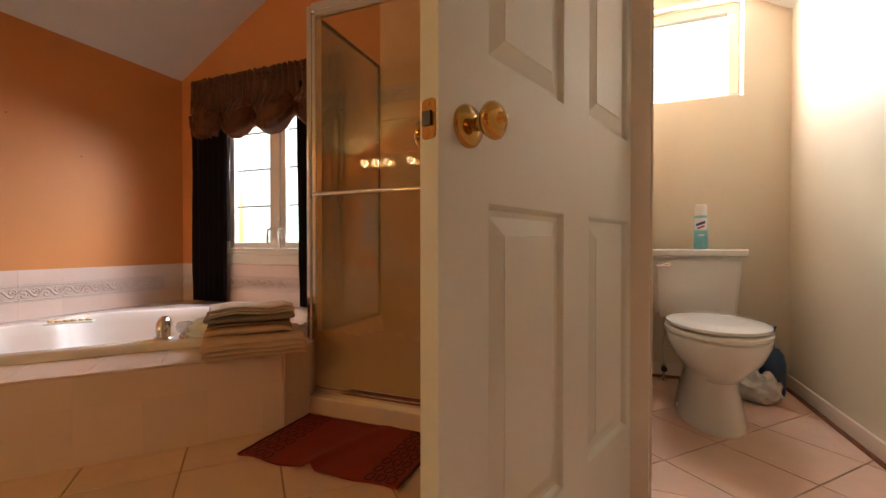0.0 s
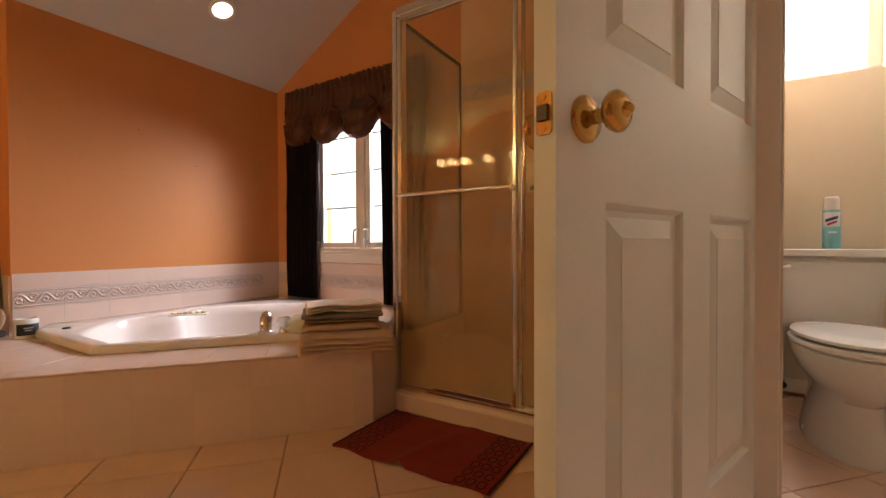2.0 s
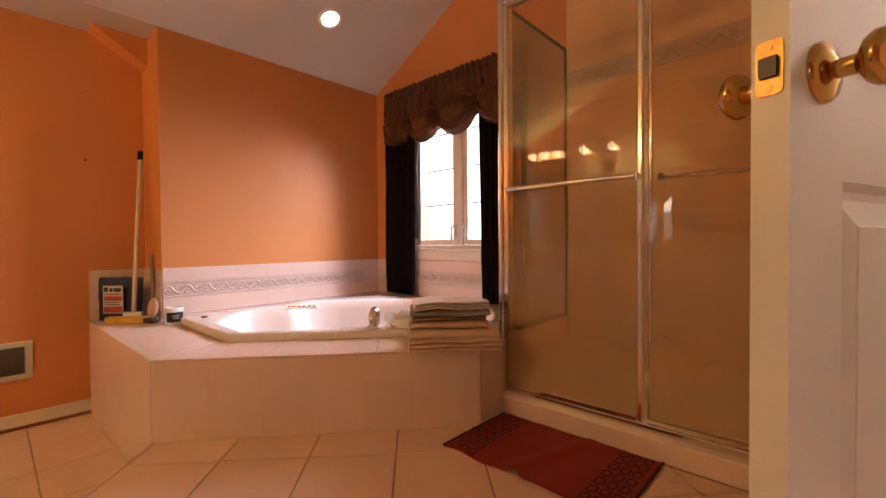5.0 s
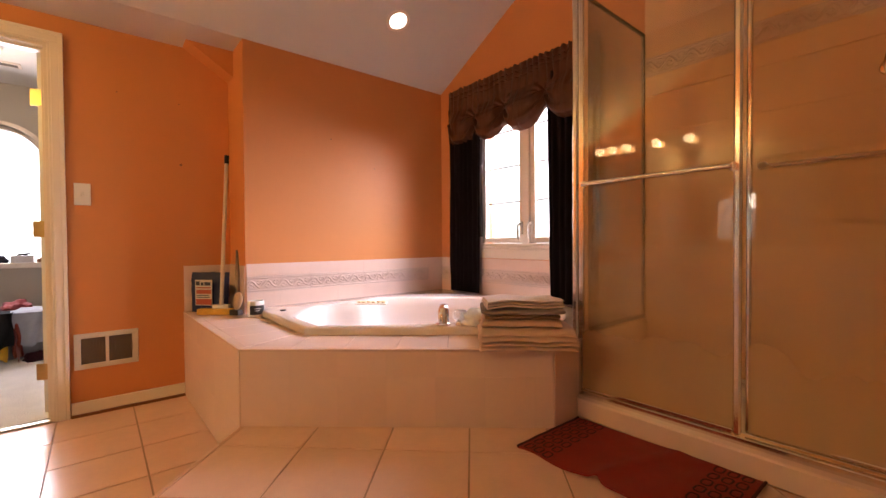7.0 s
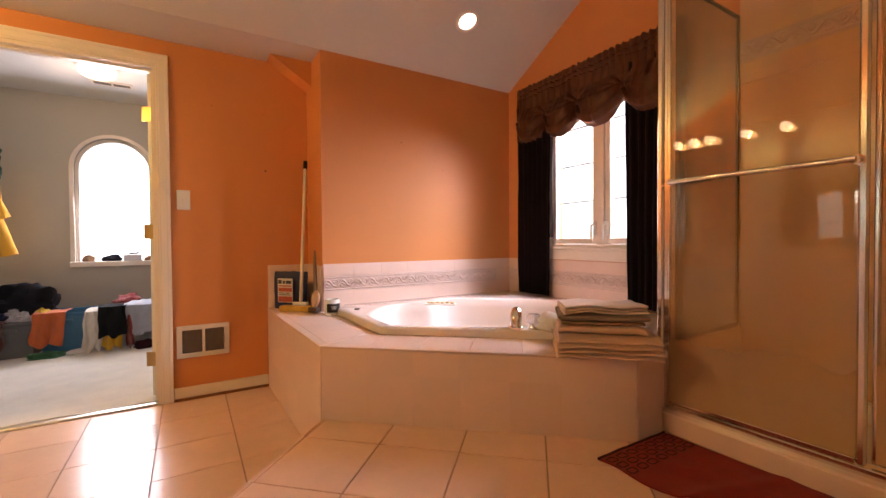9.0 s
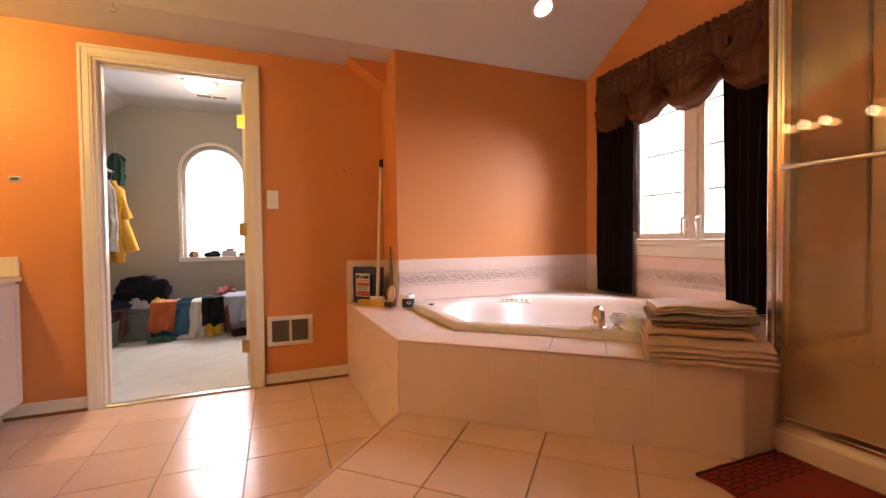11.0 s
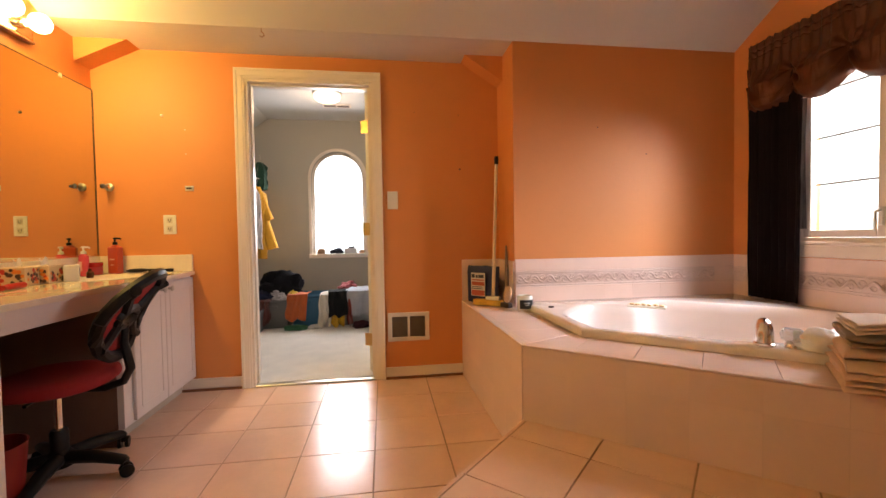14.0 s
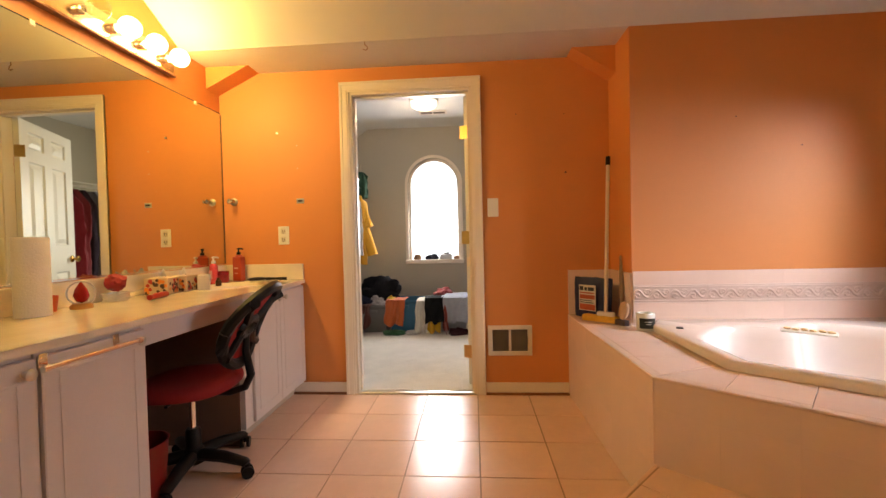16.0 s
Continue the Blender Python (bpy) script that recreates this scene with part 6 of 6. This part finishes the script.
def tissue_box(at_, rz, seed):
    t = thing("tissue_box", at_, "patterned tissue box with red and brown blotches on the countertop", "tissue box", "tissue boxes on the countertop", rz)
    part("carton", box(-0.058, 0.058, -0.055, 0.055, 0, 0.085, 0.002), PAT, t)
    rnd = random.Random(seed)
    for m_ in (RDP, OGP, DKP, DKP):
        for _ in range(11):
            face = rnd.choice((0, 1))
            a, z = rnd.uniform(-0.045, 0.045), rnd.uniform(0.010, 0.075)
            s0 = rnd.uniform(0.006, 0.012)
            if face == 0:
                q = pose(a, 0.0553 + 0.0004 * ("D" in m_.name) + rnd.uniform(0, 0.0006), z, -90, 0, 0)
            else:
                q = pose(0.0583 + rnd.uniform(0, 0.0006), a, z, 0, 90, 0)
            part("blotch", lathe([(0, 0), (s0, 0), (s0 * 0.9, 0.0006), (0, 0.0006)], 7, None, q), m_, t)
    ts = sheet(lambda u, v: ((u - 0.5) * 0.06, 0.012 * math.sin(u * 9) * (1 - v), 0.084 + 0.035 * v + 0.01 * math.sin(u * 7)), 14, 6, 0.001)
    part("tissue", ts, WLAB, t, smooth=True)


tissue_box((0.735, -1.675, CZ), 12, 4)
tissue_box((0.605, -1.66, CZ), 6, 9)
wb = thing("wipes_pack", (0.545, -1.575, CZ), "white carton with a dark blue round emblem on the countertop", "carton", rz=30)
part("carton", box(-0.04, 0.04, -0.03, 0.03, 0, 0.082, 0.003), WLAB, wb)
part("emblem", lathe([(0, 0), (0.021, 0), (0.021, 0.001), (0, 0.001)], 20, m=pose(0.0, 0.0301, 0.045, -90, 0, 0)), surface("navy_emblem", (0.04, 0.06, 0.20), 0.5), wb, "plain navy round emblem")
part("emblem", lathe([(0, 0), (0.010, 0), (0.010, 0.001), (0, 0.001)], 16, m=pose(0.0, 0.0312, 0.045, -90, 0, 0)), WLAB, wb)
rt = thing("red_tube", (0.905, -1.56, CZ), "red plastic tube lying on the countertop", "tube", rz=8)
part("tube", tube([(-0.06, 0, 0.014), (0.035, 0, 0.014), (0.05, 0, 0.013)], [0.014, 0.014, 0.010], 14), RJ, rt, smooth=True)
part("cap", tube([(0.048, 0, 0.013), (0.068, 0, 0.013)], 0.012, 14), RJ, rt, smooth=True)
sm = thing("small_dark_bottle", (0.375, -1.60, CZ), "small dark bottle beside the sink", "bottle")
part("bottle", lathe([(0, 0), (0.016, 0), (0.017, 0.03), (0.008, 0.038), (0.009, 0.05), (0, 0.051)], 14), surface("dark_brown_glass", (0.06, 0.02, 0.01), 0.15), sm, smooth=True)
gl = thing("glass_dish", (0.975, -1.71, CZ), "clear glass dish holding a red flower on the countertop", "dish")
part("dish", lathe([(0.0, 0.0), (0.045, 0), (0.050, 0.006), (0.054, 0.036), (0.052, 0.038), (0.048, 0.010), (0, 0.008)], 24), CRYS, gl, smooth=True)
fl = bmesh.new()
bmesh.ops.create_icosphere(fl, subdivisions=3, radius=1)
for v in fl.verts:
    k = 1 + 0.35 * noise.noise(v.co * 3)
    v.co = Vector((v.co.x * 0.045 * k, v.co.y * 0.035 * k, v.co.z * 0.038 * k + 0.085))
part("flower", fl, surface("dark_red_petals", (0.28, 0.01, 0.012), 0.6), gl, smooth=True)
part("spoon", tube([(0.02, 0.03, 0.03), (-0.05, 0.045, 0.035), (-0.10, 0.05, 0.045)], [0.010, 0.004, 0.004], 8), NICKEL, gl, smooth=True)
tm = thing("snow_globe", (1.185, -1.67, CZ), "small round red ornament on a gold base on the countertop", "ornament")
part("base", lathe([(0, 0), (0.038, 0), (0.038, 0.012), (0.030, 0.022), (0, 0.022)], 22), surface("dull_gold", (0.45, 0.26, 0.09), 0.35, metal=0.8), tm, smooth=True)
part("drop", lathe([(0, 0.022), (0.024, 0.030), (0.034, 0.052), (0.026, 0.078), (0.010, 0.100), (0, 0.112)], 20, m=Matrix.Diagonal((0.5, 1, 1, 1))), surface("ruby_enamel", (0.32, 0.012, 0.010), 0.2), tm, smooth=True)
rgb_ = lathe([(0.046, -0.004), (0.050, 0), (0.046, 0.004), (0.043, 0)], 30, close=False)
rgb_.transform(pose(0, 0, 0.062, 0, 90, 30))
part("hoop", rgb_, CRYS, tm, smooth=True)
og = thing("orange_cup", (1.262, -1.728, CZ), "small orange plastic cup on the countertop", "cup")
part("cup", lathe([(0, 0), (0.022, 0), (0.029, 0.062), (0.027, 0.062), (0.020, 0.003)], 20), surface("orange_plastic", (0.62, 0.10, 0.02), 0.35), og, smooth=True)
pr = thing("paper_towel_roll", (1.355, -1.69, CZ), "white paper towel roll standing on the countertop", "paper towel")
part("roll", lathe([(0.020, 0), (0.052, 0), (0.053, 0.003), (0.053, 0.287), (0.051, 0.291), (0.020, 0.291)], 36), surface("white_paper_towel", (0.78, 0.72, 0.64), 0.95, vary=0.04, scale=30, bump=0.002, fine=160), pr, smooth=True)
part("core", lathe([(0.0, 0.0), (0.0195, 0), (0.0195, 0.272), (0, 0.272)], 20), surface("brown_card_core", (0.30, 0.20, 0.12), 0.8), pr)
rbk = thing("waste_bin", (1.22, -1.42, 0.002), "dark red plastic waste bin in the knee space", "bin")
part("bin", lathe([(0, 0), (0.085, 0), (0.105, 0.25), (0.108, 0.255), (0.102, 0.255), (0.083, 0.006)], 24), surface("dark_red_plastic", (0.22, 0.015, 0.012), 0.4), rbk, smooth=True)

# ---- closet things ----
def bin_(x0, x1, y0, y1, h, mat, label, lid=False):
    t = thing("storage_bin", ((x0 + x1) / 2, (y0 + y1) / 2, 0.012), label, "storage bin", "storage bins along the closet wall")
    w, d = (x1 - x0) / 2, (y1 - y0) / 2
    b = bmesh.new()
    rr = []
    for k, z in ((0.88, 0), (0.98, h - 0.03), (0.98, h - 0.028), (1.03, h - 0.026), (1.03, h), (0.97, h), (0.86, 0.01)):
        rr.append([b.verts.new((sx * w * k, sy * d * k, z)) for sx, sy in ((-1, -1), (1, -1), (1, 1), (-1, 1))])
    for a, c in zip(rr, rr[1:]):
        for i in range(4):
            b.faces.new((a[i], a[(i + 1) % 4], c[(i + 1) % 4], c[i]))
    b.faces.new(rr[0][::-1])
    b.faces.new(rr[-1])
    bmesh.ops.bevel(b, geom=b.edges[:], offset=0.006, segments=1, affect="EDGES")
    part("tub", b, mat, t)
    part("grip", box(w * 0.98, w * 0.98 + 0.012, -0.05, 0.05, h - 0.085, h - 0.055, 0.004), mat, t)
    return t


BLUEB, GREYB = surface("blue_bin_plastic", (0.02, 0.13, 0.24), 0.4, vary=0.08), surface("grey_bin_plastic", (0.13, 0.13, 0.125), 0.45, vary=0.1)
bin_(-2.18, -1.80, -1.02, -0.665, 0.36, BLUEB, "blue plastic storage bin of clothes on the carpet")
bin_(-2.15, -1.78, -1.36, -1.03, 0.31, GREYB, "grey plastic storage bin heaped with clothes")
bin_(-1.75, -1.45, -1.62, -1.27, 0.24, GREYB, "small grey plastic bin near the hanging clothes")
bin_(-2.16, -1.80, -0.62, -0.14, 0.36, surface("pale_grey_box", (0.35, 0.36, 0.38), 0.6), "pale grey box covered with draped clothes")


def heap(name, label, at_, r, color, seed, rough=0.9, crump=0.35):
    b = bmesh.new()
    bmesh.ops.create_icosphere(b, subdivisions=4, radius=1)
    for v in b.verts:
        c = v.co.copy()
        k = 1 + crump * noise.noise(c * 1.7 + Vector((seed, 0, 0))) + 0.12 * noise.noise(c * 5 + Vector((0, seed, 0))) - 0.06 * abs(math.sin(8 * noise.noise(c * 2 + Vector((0, 0, seed)))))
        v.co = Vector((c.x * r[0] * k, c.y * r[1] * k, max(0.0, (c.z + 0.35) * r[2] * k)))
    part(name, at(b, *at_), cloth(label.replace(" ", "_")[:40], color), None, label, True, category="clothes")


heap("crumpled_clothing", "heap of black clothes piled on a grey bin", (-1.97, -1.15, 0.318), (0.18, 0.25, 0.22), (0.010, 0.010, 0.013), 3)
heap("crumpled_clothing", "navy clothes crumpled over the bin edge", (-1.86, -1.33, 0.325), (0.12, 0.14, 0.07), (0.018, 0.02, 0.045), 7)
heap("crumpled_clothing", "white striped clothes in the black pile", (-1.86, -1.14, 0.325), (0.09, 0.11, 0.09), (0.34, 0.32, 0.33), 9)
heap("crumpled_clothing", "yellow cloth tucked in the black pile", (-1.83, -0.99, 0.35), (0.05, 0.05, 0.055), (0.55, 0.38, 0.02), 11)
heap("crumpled_clothing", "dark red cloth on the draped box", (-2.06, -0.43, 0.385), (0.12, 0.11, 0.07), (0.22, 0.03, 0.03), 15)
heap("crumpled_clothing", "green cloth on the carpet before the bins", (-1.70, -0.95, 0.012), (0.06, 0.12, 0.045), (0.02, 0.10, 0.04), 17)
heap("crumpled_clothing", "white sock pile on the carpet", (-1.72, -0.76, 0.012), (0.05, 0.08, 0.035), (0.55, 0.52, 0.48), 19)
heap("crumpled_clothing", "dark clothes on the carpet beside the box", (-1.70, -0.24, 0.012), (0.08, 0.12, 0.05), (0.03, 0.008, 0.012), 21)


def draped(name, label, x, y0, y1, ztop, zbot, color, seed, depth=0.16):
    """Cloth lying over the top of a bin and hanging down its front."""
    def fn(u, v):
        L1 = depth
        L = L1 + ztop - zbot
        s = v * L
        y = y0 + (y1 - y0) * u + 0.05 * (v - 0.4) * math.sin(seed * 2.1) + 0.03 * noise.noise((v * 3, u * 2, seed))
        fold = 0.016 * math.sin(u * 13 + seed + v * 2) * min(1, s / L) + 0.022 * noise.noise((u * 4, v * 4, seed))
        if s < L1:
            return (x - (L1 - s), y, ztop + 0.012 + fold * 0.4)
        return (x + 0.018 + fold + 0.012, y, ztop + 0.010 - (s - L1) * (1 - 0.06 * math.sin(u * 9 + seed)))
    part(name, sheet(fn, 26, 24, 0.006), cloth(label.replace(" ", "_")[:40], color), None, label, True, category="clothes")


draped("draped_towel", "orange towel hanging over the blue bin", -1.765, -1.035, -0.83, 0.375, 0.10, (0.46, 0.10, 0.025), 2)
draped("draped_clothes", "maroon shirt hanging over the grey bin", -1.75, -1.33, -1.20, 0.325, 0.07, (0.10, 0.03, 0.025), 5)
draped("draped_clothes", "white cloth hanging from the draped box", -1.755, -0.70, -0.575, 0.375, 0.02, (0.62, 0.57, 0.48), 8)
draped("draped_clothes", "black sports shirt hanging over the box", -1.715, -0.60, -0.40, 0.40, 0.13, (0.012, 0.012, 0.012), 12)
draped("draped_clothes", "yellow cloth under the black sports shirt", -1.765, -0.56, -0.42, 0.38, 0.02, (0.62, 0.36, 0.02), 14)
draped("draped_clothes", "rust red cloth beside the yellow cloth", -1.768, -0.43, -0.37, 0.375, 0.05, (0.22, 0.03, 0.015), 16)
draped("draped_sheet", "grey sheet draped over the closet box", -1.76, -0.40, -0.12, 0.405, 0.13, (0.33, 0.34, 0.38), 20, 0.3)

# things on the arched window's sill
sh_ = thing("small_white_box", (CX - 0.01, -0.40, AZ0 + 0.001), "white cardboard box on the closet window sill", "box")
part("carton", box(-0.04, 0.035, -0.075, 0.075, 0, 0.065, 0.003), surface("white_card", (0.68, 0.66, 0.64), 0.6), sh_)
part("sunglasses", tube([(0.0, -0.03, 0.078), (0.0, 0.03, 0.078), (0.0, 0.06, 0.09)], 0.008, 8, tube([(0.0, -0.04, 0.066), (0.0, 0.04, 0.066)], 0.006, 8)), BLKP, sh_, smooth=True)
heap("sill_cloth", "dark folded gloves on the closet window sill", (CX - 0.01, -0.57, AZ0 + 0.001), (0.035, 0.085, 0.045), (0.02, 0.02, 0.028), 31)
heap("sill_ornament", "small brown stuffed ornament on the closet window sill", (CX - 0.01, -0.75, AZ0 + 0.001), (0.03, 0.05, 0.045), (0.30, 0.17, 0.08), 33)
heap("sill_ornament", "small tan ornament on the closet window sill", (CX - 0.01, -0.27, AZ0 + 0.001), (0.025, 0.035, 0.032), (0.30, 0.16, 0.08), 35)


# hanging clothes and wire shelves
def hanging(label, x, y, w, zt, zb, color, seed, rz=0):
    t = thing("hanging_garment", (x, y, zt), label, "clothes", "clothes on the closet rods", rz)
    h = zt - zb

    def fn(u, v):
        a = 2 * math.pi * u
        ww = w / 2 * (0.35 + 0.65 * min(1, v * 6)) * (1 + 0.32 * noise.noise((u * 3, v * 3.5, seed)) + 0.10 * noise.noise((u * 9, v * 12, seed)))
        dd = 0.030 * (1 + 0.9 * v) * (1 + 0.5 * noise.noise((u * 4, v * 4, seed + 4)) + 0.28 * math.sin(7 * a + 3 * noise.noise((v * 2, seed, 1))))
        ww *= 1 + 0.05 * math.sin(5 * a + seed + 2 * v)
        return (ww * math.cos(a), dd * math.sin(a), -0.05 - (h - 0.05) * v - 0.03 * v * noise.noise((u * 3, 0, seed)))
    b = sheet(fn, 56, 28)
    part("cloth", b, cloth(label.replace(" ", "_")[:40], color), t, smooth=True)
    part("hanger", tube([(0, 0, -0.06), (0, 0, 0.0), (0.0, 0.015, 0.02), (0, 0, 0.035), (0, -0.01, 0.025)], 0.003, 6), NICKEL, t)


def wire_shelf(label, x0, x1, y0, y1, z, rod_y, group):
    s = thing("wire_shelf", (0, 0, 0), label, "shelf")
    part("edge_rails", tube([(x0, y0, z), (x1, y0, z)], 0.004, 6, tube([(x0, y1, z), (x1, y1, z)], 0.004, 6, tube([(x0, rod_y, z - 0.03), (x1, rod_y, z - 0.03)], 0.004, 6))), WHP, s)
    w = bmesh.new()
    n_ = int((x1 - x0) / 0.03)
    for k in range(n_ + 1):
        x = x0 + (x1 - x0) * k / n_
        tube([(x, y0, z + 0.002), (x, y1, z + 0.002)], 0.0018, 4, w)
    part("wires", w, WHP, s)
    return s


wire_shelf("white wire shelf with a rod along the closet wall", -2.28, -0.14, 0.56, 0.895, 1.72, 0.60, "")
wire_shelf("white wire shelf under the sloping closet ceiling", -2.28, -0.14, -2.09, -1.36, 1.66, -1.42, "")
for i, (x, col, lab_) in enumerate(((-0.95, (0.22, 0.01, 0.025), "dark red dress on a hanger"), (-1.03, (0.18, 0.008, 0.02), "dark red blouse on a hanger"), (-1.12, (0.24, 0.012, 0.03), "crimson robe on a hanger"), (-1.21, (0.16, 0.01, 0.02), "wine red coat on a hanger"), (-1.32, (0.03, 0.02, 0.03), "black coat on a hanger"), (-1.45, (0.10, 0.10, 0.12), "grey jacket on a hanger"), (-0.82, (0.02, 0.015, 0.02), "black dress on a hanger"), (-0.70, (0.25, 0.22, 0.2), "beige shirt on a hanger"))):
    hanging(lab_, x, 0.60, 0.36, 1.69, 0.62, col, i + 40, 82 + 5 * math.sin(i * 2))
for x, y, z, sx, sy, sz, col, lab_ in ((-0.9, 0.74, 1.722, 0.12, 0.12, 0.16, (0.5, 0.03, 0.12), "pink storage box on the wire shelf"), (-1.15, 0.74, 1.722, 0.16, 0.13, 0.22, (0.06, 0.012, 0.015), "dark maroon bag on the wire shelf"), (-0.62, 0.74, 1.722, 0.12, 0.12, 0.12, (0.3, 0.35, 0.42), "pale blue folded clothes on the wire shelf")):
    heap("shelf_bundle", lab_, (x, y, z), (sx, sy, sz), col, z + x * 5, crump=0.15)
for i, (x, y, zt, zb, w, col, lab_) in enumerate(((-1.98, -1.385, 1.62, 0.78, 0.24, (0.75, 0.38, 0.03), "yellow raincoat on a hanger"), (-1.90, -1.445, 1.66, 0.88, 0.28, (0.60, 0.57, 0.52), "white shirt on a hanger"), (-2.04, -1.36, 1.90, 1.54, 0.15, (0.012, 0.06, 0.035), "dark green knit hat and scarf hanging"), (-1.80, -1.50, 1.58, 0.9, 0.22, (0.30, 0.05, 0.03), "rust shirt on a hanger"), (-1.66, -1.55, 1.6, 0.8, 0.24, (0.08, 0.09, 0.14), "navy shirt on a hanger"))):
    hanging(lab_, x, y, w, zt, zb, col, i + 60, 60 + 8 * i)

yc = cloth("yellow_sleeve", (0.75, 0.38, 0.03))
for k, (dy, dz) in enumerate(((0.10, -0.30), (0.12, -0.46))):
    sl = tube([(-1.98 + 0.03 * k, -1.40, 1.56 - 0.16 * k), (-1.97, -1.40 + dy * 0.6, 1.54 - 0.16 * k + dz * 0.25), (-1.96, -1.40 + dy * 1.0, 1.52 - 0.16 * k + dz * 0.6), (-1.95, -1.40 + dy * 1.5, 1.50 - 0.16 * k + dz)], [0.03, 0.05, 0.045, 0.055], 14)
    for v in sl.verts:
        v.co += Vector((0.02 * noise.noise(v.co * 22), 0.035 * noise.noise(v.co * 16), 0.02 * noise.noise(v.co * 11)))
    part("raincoat_sleeve", sl, yc, None, "crumpled yellow raincoat sleeve hanging with the coats", True, category="clothes")

cv = thing("ceiling_vent", (-1.72, -0.47, 2.409), "small white ceiling air vent with dark slots", "vent")
part("frame", box(-0.06, 0.06, -0.15, 0.15, -0.006, 0, 0.002), TRIM, cv)
for y0, y1 in ((-0.13, -0.008), (0.008, 0.13)):
    part("slot", box(-0.028, 0.028, y0, y1, -0.008, -0.0062), DARKM, cv)
    for k in range(4):
        part("slat", box(-0.023 + k * 0.014, -0.0218 + k * 0.014, y0, y1, -0.010, -0.0082), DKVENT, cv)

# ---- floor tiles ----
G = 0.0025
lower_tiles = tagged(new("floor_tiling"), "cream glazed square floor tiles with brown grout", kind="structure")
ex, ey = EDGE_U * U.x, EDGE_U * U.y
for i in range(-1, 11):
    for j in range(-6, 4):
        x0, y0 = 0.008 + i * 0.3225, -0.057 + j * 0.3345
        poly = [(x0 + G, y0 + G), (x0 + 0.3225 - G, y0 + G), (x0 + 0.3225 - G, y0 + 0.3345 - G), (x0 + G, y0 + 0.3345 - G)]
        for a, bq, c in ((-1, 0, -0.013), (0, -1, -(YS + 0.01)), (-0.0178, 1, 0.5465), (U.x, U.y, EDGE_U - 0.003)):
            poly = clip(poly, a, bq, c)
            if len(poly) < 3:
                break
        if len(poly) >= 3:
            piece(poly, -0.0055, 0.0, TILE, lower_tiles)
upper_tiles = tagged(new("platform_tiling"), "cream glazed floor tiles laid diagonally on the platform", kind="structure")
PU, PV = 0.3075, 0.3155
REG = [[(-U.x, -U.y, -EDGE_U - 0.001), (-du.y, du.x, -du.y * CORNER[0] + du.x * CORNER[1] - 0.004), (0, 1, 1.689), (1, 0, XE - 0.004), (0, -1, 1.2), (0, 1, 1.60)],
       [(0, -1, -1.603), (0, 1, 1.690), (-1, 0, -2.090), (1, 0, 3.355)],
       [(0, -1, -1.603), (0, 1, YB - 0.004), (-1, 0, -3.46), (1, 0, XE - 0.004)]]
for region in REG:
    for i in range(-1, 14):
        for j in range(-12, 9):
            u0, v0 = 1.283 + (i - 1) * PU + (EDGE_U - 1.283 + PU) * 0, -0.668 + j * PV
            if i == 0:
                cu0, cu1 = EDGE_U, 1.283
            else:
                cu0, cu1 = u0, u0 + PU
            if i < 0 or (i == 0 and cu1 - cu0 < 0.01):
                continue
            c4 = [U * (cu0 + G) + V * (v0 + G), U * (cu1 - G) + V * (v0 + G), U * (cu1 - G) + V * (v0 + PV - G), U * (cu0 + G) + V * (v0 + PV - G)]
            poly = [tuple(q) for q in c4]
            for a, bq, c in region:
                poly = clip(poly, a, bq, c)
                if len(poly) < 3:
                    break
            if len(poly) >= 3:
                piece(poly, P - 0.0055, P, TILE, upper_tiles)
setting("step_riser", prism([tuple(U * (EDGE_U + 0.001) + V * -0.503), tuple(U * (EDGE_U + 0.009) + V * -0.503), tuple(U * (EDGE_U + 0.009) + V * -3.05), tuple(U * (EDGE_U + 0.001) + V * -3.05)], 0.0, P - 0.0005), WTILE, "tiled riser of the platform step")
